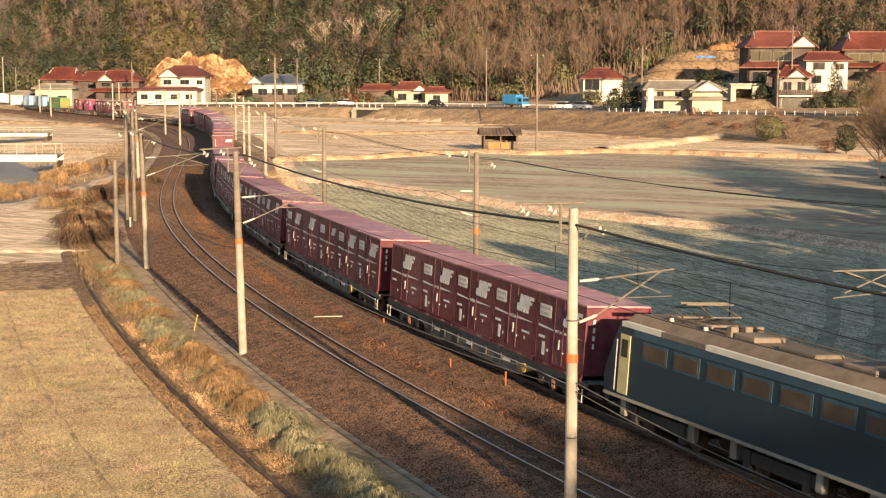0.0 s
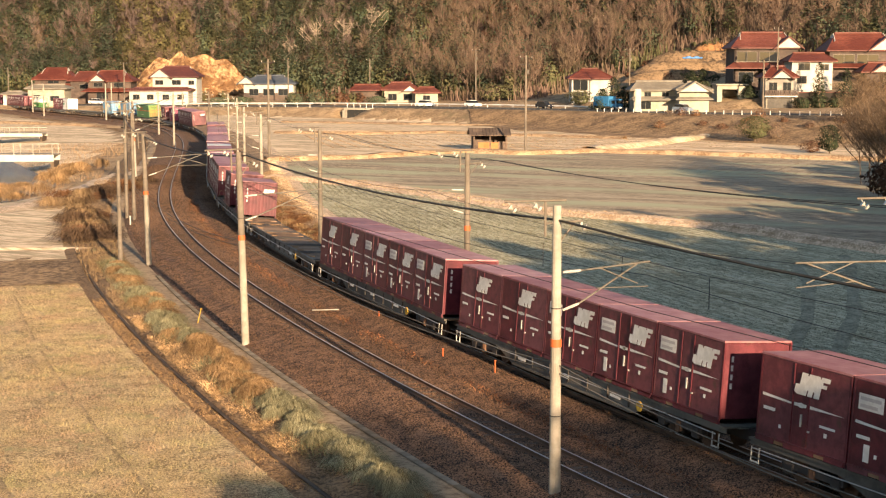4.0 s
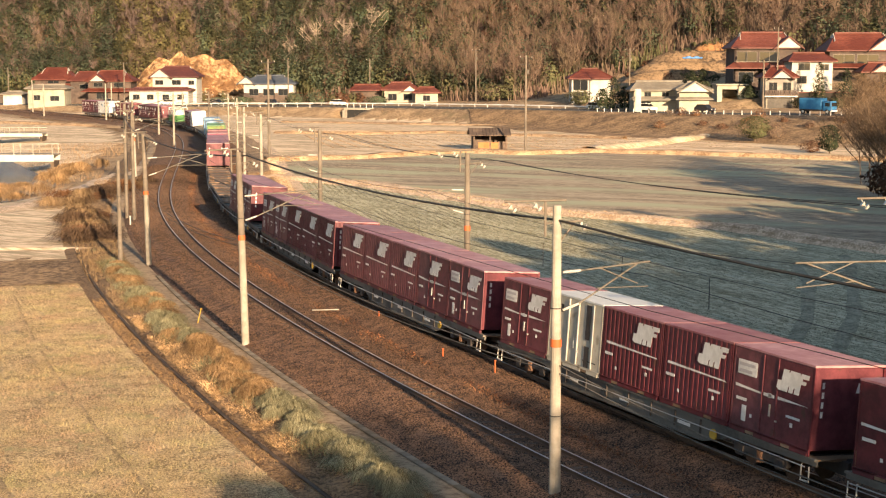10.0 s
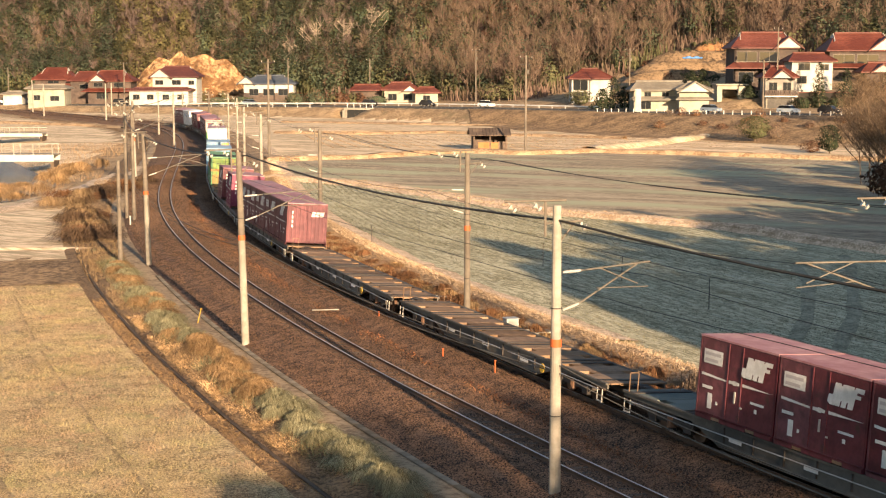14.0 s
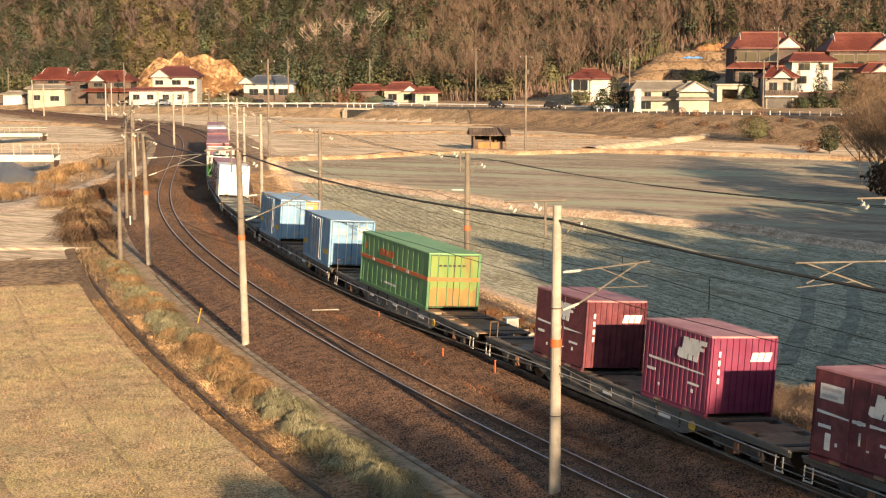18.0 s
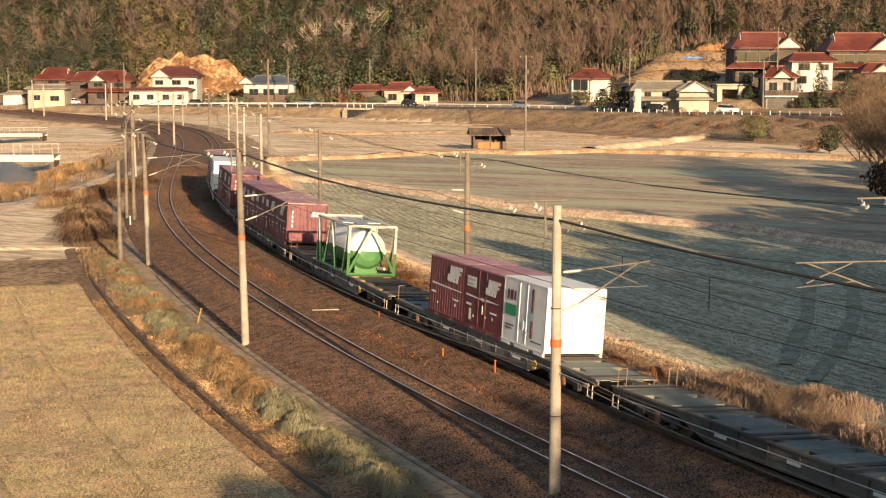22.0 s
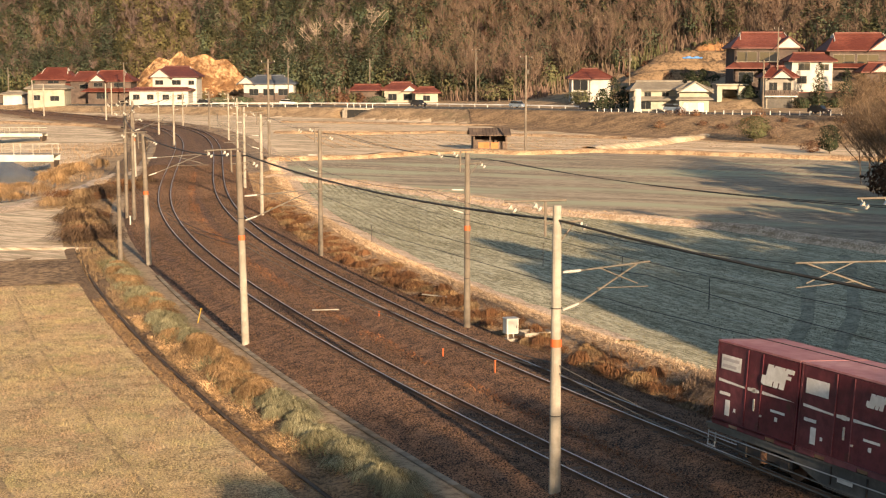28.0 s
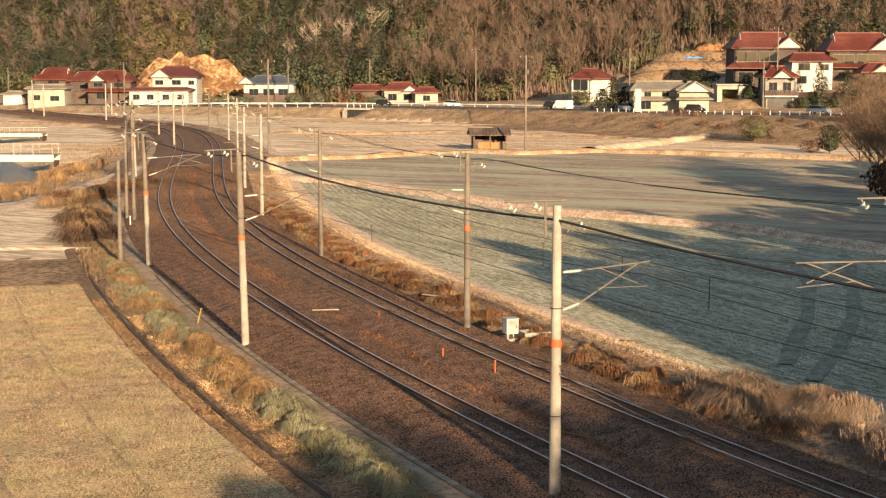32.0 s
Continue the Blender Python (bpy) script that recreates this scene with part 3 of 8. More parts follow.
def slanted(x, z, w, h, lean=0.18):
    """A leaning block of a painted mark, on the side that faces -y."""
    return [(x, z), (x + w, z), (x + w + lean * h, z + h), (x + lean * h, z + h)]


def side_marks(bm, y, shapes):
    for pts in shapes:
        bm_prism(bm, [(px, y, pz) for px, pz in pts], (0, -1, 0), 0.004)


def rect(x, z, w, h):
    return [(x, z), (x + w, z), (x + w, z + h), (x, z + h)]


EMBLEM = [(0, 0), (0, .22), (.16, .22), (.16, .56), (.4, .56), (.4, .5), (.46, .5), (.46, .56), (.9, .56), (.9, .5), (.94, .5), (.94, .56), (1.3, .56), (1.3, .43), (1.05, .43), (1.05, .36), (1.22, .36), (1.22, .26), (1.02, .26), (1.02, -.06), (.8, -.06), (.8, .1), (.74, .1), (.74, -.06), (.55, -.06), (.55, .1), (.5, .1), (.5, -.06), (.12, -.06)]


def logo_shapes(x, z, k=1.0):
    """A dense leaning block emblem."""
    return [[(x + (px + 0.22 * pz) * k, z + pz * k) for px, pz in EMBLEM]]


def small_container(kind, paint, roof, label, L=3.715, H=2.5):
    """Twelve-foot freight container; kind sets its doors, ribs and marks. Its front end looks along +x."""
    c = thing("freight_container", label, "container", group="freight containers")
    hx, hy = L / 2, 1.2
    boxes("body", c, paint, (-hx + 0.05, hx - 0.05, -hy + 0.03, hy - 0.03, 0.14, H - 0.05))
    boxes("roof", c, roof, (-hx, hx, -hy + 0.004, hy - 0.004, H - 0.06, H), label="pinkish red roof with sunlit sheen in its colour")
    for sx in (-1, 1):
        for sy in (-1, 1):
            boxes("corner_post", c, paint, (sx * hx - 0.06 if sx > 0 else -hx, hx if sx > 0 else -hx + 0.06, -hy + 0.012 if sy < 0 else hy - 0.05, -hy + 0.05 if sy < 0 else hy + 0.025, 0, H - 0.05))
    for sy in (-1, 1):
        a, b = (-hy - 0.02, -hy + 0.06) if sy < 0 else (hy - 0.06, hy + 0.02)
        boxes("bottom_rail", c, paint, (-hx + 0.06, -1.05, a, b, 0, 0.15), (-0.62, 0.62, a, b, 0, 0.15), (1.05, hx - 0.06, a, b, 0, 0.15), (-hx, hx, a, b, 0.11, 0.16))
    for fx in (-1.03, 0.64):
        boxes("fork_pocket", c, M_DECK, (fx, fx + 0.39, -hy - 0.015, -hy + 0.1, 0.02, 0.11), label="rust-edged fork pocket")
    y = -hy + 0.03
    if kind == "ribbed":
        boxes("side_ribs", c, paint, *[(x - 0.055, x + 0.055, y - 0.022, y + 0.01, 0.16, H - 0.07) for x in np.linspace(-hx + 0.16, hx - 0.16, 14)])
        boxes("side_ribs", c, paint, *[(x - 0.055, x + 0.055, hy - 0.04, hy + 0.015, 0.16, H - 0.07) for x in np.linspace(-hx + 0.16, hx - 0.16, 14)])
        front = y - 0.024
    else:
        for x0, x1 in ((-hx + 0.08, -0.40), (-0.36, 0.24), (0.28, hx - 0.08)):
            boxes("side_panel", c, paint, (x0, x1, y - 0.012, y + 0.01, 0.18, H - 0.09))
        tubes("lock_rod", c, paint, *[((x, y - 0.018, 0.2), (x, y - 0.018, H - 0.1), 0.015) for x in (-0.42, 0.26)], n=6)
        boxes("lock_handle", c, M_GALV, (-0.03, 0.03, y - 0.045, y - 0.015, 0.72, 1.06))
        boxes("latch", c, M_GALV, (0.30, 0.38, y - 0.05, y - 0.02, 0.62, 0.67))
        front = y - 0.022
    bm = bmesh.new()
    if kind == "ribbed":
        side_marks(bm, front, [[(-1.55, 1.30), (1.6, 1.27), (1.6, 1.31), (-1.55, 1.38)]])
    else:
        side_marks(bm, front, [[(-1.68, 1.30), (-0.45, 1.27), (-0.45, 1.32), (-1.68, 1.38)], [(0.32, 1.27), (1.7, 1.31), (0.32, 1.36)]])
        side_marks(bm, front - 0.002, [rect(-0.33, 1.26, 0.5, 0.09), rect(-0.12, 1.24, 0.15, 0.13)])
    part("side_stripe", bm, M_MARK, c, "thin white painted stripe")
    bm = bmesh.new()
    big = {"label": (0.25, 1.62, 1.0), "blank": (0.25, 1.62, 1.0), "plain": (-0.35, 1.66, 1.0), "ribbed": (0.1, 1.66, 1.1), "small": (0.75, 1.8, 0.62)}[kind]
    side_marks(bm, front - 0.024, logo_shapes(*big))
    part("emblem", bm, M_MARK, c, "white slanted block emblem")
    if kind in ("label", "small", "blank"):
        bm = bmesh.new()
        side_marks(bm, front - 0.003, [rect(-1.62, 1.68, 0.92, 0.42)])
        plate = part("notice_plate", bm, M_MARK, c, "white notice plate with illegible bars" if kind == "label" else "blank white notice plate")
        if kind == "label":
            for row in range(2):
                bm = bmesh.new()
                side_marks(bm, front - 0.009, [rect(-1.55, 1.93 - 0.19 * row, 0.76 - 0.12 * row, 0.09)])
                part("printed_bar", bm, M_PLATEINK, plate, "faded print on the plate")
    bars = [rect(-1.6, 0.92, 0.5, 0.09), rect(0.75, 0.86, 0.62, 0.07), rect(0.95, 0.62, 0.12, 0.12), rect(-0.9, 0.5, 0.1, 0.1)]
    if kind in ("label", "small", "blank"):
        bars.append(rect(-1.3, 0.34, 0.22, 0.46))
    for shape in bars:
        bm = bmesh.new()
        side_marks(bm, front - 0.003, [shape])
        part("stencil_bar", bm, M_MARK, c, "small illegible white stencil mark")
    # front end
    e = hx - 0.05
    if kind in ("ribbed", "plain"):
        boxes("end_ribs", c, paint, *[(e - 0.01, e + 0.04, yy - 0.05, yy + 0.05, 0.17, H - 0.08) for yy in np.linspace(-hy + 0.16, hy - 0.16, 10)])
        e += 0.03
    else:
        boxes("end_panel", c, paint, (e - 0.01, e + 0.025, -hy + 0.07, hy - 0.07, 0.17, H - 0.09), bevel=0.01)
        e += 0.015
    boxes("end_panel", c, paint, (-hx + 0.02, -hx + 0.06, -hy + 0.07, hy - 0.07, 0.17, H - 0.09), bevel=0.01)
    for k in range(4):
        boxes("number_bar", c, M_MARK, (e + 0.012, e + 0.018, -hy + 0.3, -hy + 0.38, 1.05 + k * 0.27, 1.22 + k * 0.27), label="vertical white number bar")
    bm = bmesh.new()
    for k, (a, w) in enumerate(((0.25, 0.22), (0.5, 0.2), (0.73, 0.24))):
        bm_prism(bm, [(e + 0.012, a, 1.72), (e + 0.012, a + w, 1.72), (e + 0.012, a + w + 0.08, 2.0), (e + 0.012, a + 0.08, 2.0)], (1, 0, 0), 0.005)
    part("emblem", bm, M_MARK, c, "white slanted block emblem")
    return c


def white_container(label, kind, H=2.5):
    c = small_container("label", M_BEIGE if kind == "beige" else M_WHITE, M_WHITE, label, H=H)
    for ob in list(c.children_recursive):
        if ob.name.split(".")[0] in ("side_stripe", "emblem", "notice_plate", "printed_bar", "number_bar", "stencil_bar"):
            bpy.data.objects.remove(ob)
    y = -1.2
    if kind == "beige":
        bm = bmesh.new(); side_marks(bm, y, [[(-1.28, 1.62), (-1.08, 1.38), (-1.28, 1.14), (-1.48, 1.38)]])
        part("badge", bm, M_RUBBER, c, "dark diamond badge")
        bm = bmesh.new(); side_marks(bm, y, [rect(-1.6, 1.86, 0.2, 0.28), rect(-1.34, 1.86, 0.24, 0.28), rect(-1.04, 1.86, 0.2, 0.28)])
        part("emblem", bm, M_STEELD, c, "dark block emblem")
        bm = bmesh.new(); side_marks(bm, y, [rect(0.78, 1.15, 0.3, 1.2), rect(0.78, 0.2, 0.3, 0.72)])
        part("stripe", bm, M_STEELD, c, "wide dark upright stripe")
        for x in (-0.42, 0.26, 1.3):
            tubes("lock_rod", c, M_GALV, ((x, y - 0.01, 0.2), (x, y - 0.01, H - 0.1), 0.02), n=6)
    elif kind == "green":
        bm = bmesh.new(); side_marks(bm, y, [rect(-1.62, 1.12, 0.95, 0.42)])
        part("sign_panel", bm, material("sign_green", (0.02, 0.22, 0.10), None, 3, 0.5), c, "green printed panel")
        bm = bmesh.new(); side_marks(bm, y, [rect(0.62, 0.5, 0.13, 1.85), rect(0.80, 0.5, 0.03, 1.85)])
        part("stripe", bm, M_MAROON, c, "vertical maroon stripe")
        bm = bmesh.new(); side_marks(bm, y - 0.004, [rect(0.55, 1.15, 0.27, 0.3)])
        part("badge", bm, M_LOCOL, c, "round pale badge")
        bm = bmesh.new(); side_marks(bm, y, [rect(-1.5, 1.72, 0.16, 0.36), rect(-1.24, 1.72, 0.24, 0.36), rect(-0.9, 1.72, 0.16, 0.36)])
        part("emblem", bm, M_MAROON, c, "dark red block emblem")
    else:
        bm = bmesh.new(); side_marks(bm, y, [[(-1.32, 1.72), (-1.12, 1.5), (-1.32, 1.28), (-1.52, 1.5)]])
        part("badge", bm, M_RUBBER, c, "dark diamond badge")
        bm = bmesh.new(); side_marks(bm, y, [rect(-1.6, 2.02, 0.9, 0.1)])
        part("printed_bar", bm, M_MAROON, c)
        bm = bmesh.new(); side_marks(bm, y - 0.004, [rect(0.35, 1.62, 0.14, 0.36), rect(0.56, 1.62, 0.2, 0.36), rect(0.85, 1.62, 0.14, 0.36)])
        part("emblem", bm, M_LOCOB, c, "blue block emblem")
        bm = bmesh.new(); bm_tube(bm, (0.95, y + 0.01, 1.7), (0.95, y - 0.004, 1.7), 0.26, n=20)
        part("disc", bm, material("sky_blue_disc", (0.1, 0.33, 0.6), None, 3, 0.5), c, "blue printed disc")
    bm = bmesh.new(); side_marks(bm, y, [rect(-1.6, 0.72, 0.8, 0.05), rect(-1.6, 0.6, 0.65, 0.04), rect(0.7, 0.4, 0.9, 0.04)])
    part("stencil_bars", bm, M_STEELD, c, "small illegible dark marks")
    return c


def long_container(L, paint, label, kind):
    """Twenty- and thirty-one-foot containers with ribbed sides and end doors."""
    H, hx, hy = 2.5, L / 2, 1.22
    c = thing("long_container", label, "container", group="long freight containers")
    boxes("body", c, paint, (-hx + 0.06, hx - 0.06, -hy + 0.04, hy - 0.04, 0.12, H - 0.05))
    boxes("roof", c, M_GREENROOF if kind == "green" else M_BLUEROOF, (-hx, hx, -hy, hy, H - 0.05, H), label="green roof with sunlight in its paler paint" if kind == "green" else "blue roof with sky sheen in its paler paint")
    ribs = np.linspace(-hx + 0.2, hx - 0.2, int(L * (1.5 if kind == "green" else 3.1)))
    half = 0.2 if kind == "green" else 0.07
    for sy in (-1, 1):
        a = sy * (hy - 0.04)
        boxes("side_ribs", c, paint, *[(x - half, x + half, min(a, a + sy * 0.012), max(a, a + sy * 0.012), 0.14, H - 0.08) for x in ribs])
        boxes("bottom_rail", c, paint, (-hx, hx, a - 0.05, a + 0.05, 0.0, 0.15))
    for sx in (-1, 1):
        for sy in (-1, 1):
            boxes("corner_post", c, paint, (sx * hx - 0.08 if sx > 0 else -hx, hx if sx > 0 else -hx + 0.08, sy * hy - 0.1 if sy > 0 else -hy, hy if sy > 0 else -hy + 0.1, 0, H), bevel=0.01)
    e = hx - 0.06
    for sy in (-1, 1):
        d = boxes("end_door", c, M_GREENR if kind == "green" else paint, (e, e + 0.03, min(0.02 * sy, sy * 1.1), max(0.02 * sy, sy * 1.1), 0.16, H - 0.1), bevel=0.01)
        tubes("lock_rod", d, paint if kind == "green" else M_GALV, *[((e + 0.06, sy * k, 0.14), (e + 0.06, sy * k, H - 0.08), 0.02) for k in (0.3, 0.75)], n=6)
    boxes("door_seal", c, M_STEELD, *[(e + 0.028, e + 0.036, yy - 0.018, yy + 0.018, 0.16, H - 0.1) for yy in (-1.11, 0.0, 1.11)], (e + 0.028, e + 0.036, -1.11, 1.11, H - 0.12, H - 0.09), (e + 0.028, e + 0.036, -1.11, 1.11, 0.15, 0.18), label="dark door seal")
    if kind == "green":
        bm = bmesh.new()
        top = [(-1.09 + 0.218 * k, 0.75 + 0.34 * abs(math.sin(k * 1.7 + 0.4)) + 0.12 * math.sin(k * 3.1)) for k in range(11)]
        bm_prism(bm, [(e + 0.0305, yy, zz) for yy, zz in [(-1.09, 0.17), (1.09, 0.17)] + top[::-1]], (1, 0, 0), 0.002)
        part("rust_stain", bm, M_RUSTPAINT, c, "brown rust streaked over the lower doors")
        z = 1.28
        boxes("band", c, M_ORANGE, (-hx, hx, -hy - 0.012, -hy + 0.02, z, z + 0.16), label="orange-red band round the body")
        boxes("band", c, M_ORANGE, (e, hx + 0.012, -hy, hy, z, z + 0.16), label="orange-red band round the body")
        for shape in [rect(k, z + 0.02, 0.35, 0.12) for k in (-2.9, 0.1, 1.9)] + [rect(-1.0 + 0.42 * k, 0.45, 0.34, 0.09) for k in range(4)]:
            bm = bmesh.new()
            side_marks(bm, -hy - 0.012, [shape])
            part("stencil_bar", bm, M_MARK, c, "white illegible stencil bar")
        for shape in [rect(-1.9 + 0.42 * k, 1.68, 0.32, 0.3) for k in range(5)] + [rect(-4.1, 1.75, 0.28, 0.28)]:
            bm = bmesh.new()
            side_marks(bm, -hy - 0.004, [shape])
            part("printed_bar", bm, M_ORANGE, c, "orange illegible block of writing")
        bm = bmesh.new()
        for k in range(6):
            bm_box(bm, hx + 0.002, hx + 0.008, -0.75 + 0.22 * k, -0.6 + 0.22 * k, 1.92, 2.0)
        part("number_bars", bm, M_STEELD, c)
    else:
        bm = bmesh.new()
        if kind == "blue":
            bm_box(bm, e + 0.03, e + 0.034, 0.34, 1.1, 0.2, H - 0.12)
            part("painted_panel", bm, material("ochre_panel", (0.46, 0.25, 0.065), (0.54, 0.33, 0.11), 1.5, 0.6, spots=((0.3, 0.34, 0.38), 1.2, 0.6)), c, "faded ochre panel on the end door")
        else:
            bm_box(bm, e + 0.03, e + 0.034, -1.06, -0.3, 1.7, 2.05)
            bm_box(bm, e + 0.03, e + 0.034, 0.25, 0.95, 1.5, 2.15)
            part("painted_panel", bm, material("bleached_panel", (0.24, 0.35, 0.42), (0.34, 0.44, 0.48), 1.5, 0.6, spots=((0.45, 0.38, 0.2), 1.2, 0.6)), c, "bleached patch on the end door")
        bm = bmesh.new()
        for a, w, b in ((0.42, 0.32, 1.98), (0.42, 0.24, 1.84), (0.78, 0.1, 1.84)):
            bm_prism(bm, [(e + 0.036, a, b), (e + 0.036, a + w, b), (e + 0.036, a + w, b + 0.1), (e + 0.036, a, b + 0.1)], (1, 0, 0), 0.004)
        part("emblem", bm, M_MARK, c, "white block emblem")
        bm = bmesh.new(); side_marks(bm, -hy - 0.004, [rect(-2.85, 0.72, 0.95, 0.26), rect(1.7, 0.62, 1.0, 0.26), rect(-0.15, 0.75, 0.14, 0.5)])
        part("side_band", bm, M_YELLOW, c, "worn yellow paint band")
        boxes("side_door_frame", c, paint, *[(x - 0.03, x + 0.03, -hy - 0.03, -hy, 0.15, H - 0.1) for x in (-1.75, -1.2, -0.6, 0.0, 0.6, 1.2)], label="upright door posts on the side")
        tubes("lock_rod", c, M_GALV, *[((x, -hy - 0.03, 0.2), (x, -hy - 0.03, H - 0.12), 0.022) for x in (-0.9, -0.3, 0.3, 0.9)], n=6, label="pale steel lock rods")
    return c


def tank_container():
    c = thing("tank_container", "white and green tank in an open cream and green frame", "tank container")
    hx, hy, H = 3.03, 1.22, 2.5
    def bar(name, segs, lab=""):
        """Square bars, cream above the waist of the tank and green below it."""
        cut_z = 1.15
        for high, paint in ((True, M_CREAMF), (False, M_TANKG)):
            bm = bmesh.new()
            used = 0
            for a, b in segs:
                a, b = Vector(a), Vector(b)
                if a.z > b.z:
                    a, b = b, a
                if a.z < cut_z < b.z:
                    m = a.lerp(b, (cut_z - a.z) / (b.z - a.z))
                    a, b = (m, b) if high else (a, m)
                elif ((a.z + b.z) / 2 > cut_z) != high:
                    continue
                bm_tube(bm, a, b, 0.068, n=4)
                used += 1
            if used:
                part(name, bm, paint, c, lab)
            else:
                bm.free()
    for sx in (-1, 1):
        bar("end_frame", [((sx * hx, -hy, 0), (sx * hx, -hy, H)), ((sx * hx, hy, 0), (sx * hx, hy, H)), ((sx * hx, -hy, H), (sx * hx, hy, H)), ((sx * hx, -hy, 0.07), (sx * hx, hy, 0.07))], "cream and green steel end frame")
        bar("end_brace", [((sx * hx, -hy, 0.1), (sx * hx, 0, H)), ((sx * hx, hy, 0.1), (sx * hx, 0, H))])
    for sy in (-1, 1):
        bar("top_rail", [((-hx, sy * hy, H), (hx, sy * hy, H))])
        bar("bottom_rail", [((-hx, sy * hy, 0.07), (hx, sy * hy, 0.07))])
        bar("side_brace", [((-hx + 0.1, sy * hy, H), (-hx + 0.8, sy * hy, 0.1)), ((-0.5, sy * hy, H), (-1.6, sy * hy, 0.1)), ((-0.3, sy * hy, H), (0.7, sy * hy, 0.1)), ((hx - 0.1, sy * hy, H), (hx - 1.0, sy * hy, 0.1))])
    boxes("walkway", c, M_GALV, (-2.6, 2.6, -0.35, 0.35, H - 0.06, H), (-0.6, 0.6, -1.1, 1.1, H - 0.06, H - 0.01), label="grey grating walkway on top")
    for name, mat, z0, z1, lab in (("tank_upper_shell", M_WHITE, 1.2, 3, "white upper half of the tank"), ("tank_lower_shell", M_TANKG, -1, 1.2, "green lower half of the tank")):
        bm = bmesh.new()
        prof = [(-2.55, 0.0), (-2.5, 0.5), (-2.35, 0.8), (-2.1, 0.98), (-1.9, 1.02), (1.9, 1.02), (2.1, 0.98), (2.35, 0.8), (2.5, 0.5), (2.55, 0.0)]
        a0, a1 = (0, math.pi) if z0 > 0 else (math.pi, 2 * math.pi)
        rings = []
        for x, r in prof:
            rings.append([bm.verts.new((x, r * math.cos(a), 1.2 + r * math.sin(a))) for a in np.linspace(a0, a1, 17)])
        for p, q in zip(rings, rings[1:]):
            for k in range(16):
                bm.faces.new((p[k], p[k + 1], q[k + 1], q[k]))
        bmesh.ops.remove_doubles(bm, verts=bm.verts, dist=0.001)
        part(name, bm, mat, c, lab)
    boxes("saddle", c, M_TANKG, (-2.1, -1.9, -0.6, 0.6, 0.0, 0.4), (1.9, 2.1, -0.6, 0.6, 0.0, 0.4))
    bm = bmesh.new(); bm_tube(bm, (1.6, 0, 2.15), (1.6, 0, 2.36), 0.3, n=16)
    part("manhole", bm, M_GALV, c)
    bm = bmesh.new(); bm_tube(bm, (2.3, 0.6, 0.3), (2.85, 0.75, 0.35), 0.09)
    part("outlet_valve", bm, M_GALV, c)
    return c


def wheelset(parent, x, name="wheel"):
    for sy in (-1, 1):
        bm = bmesh.new()
        bm_tube(bm, (x, sy * 0.47, 0.43), (x, sy * 0.60, 0.43), 0.43, n=20)
        part(name, bm, M_RAIL, parent)
    tubes("axle", parent, M_STEELD, ((x, -0.95, 0.43), (x, 0.95, 0.43), 0.075))


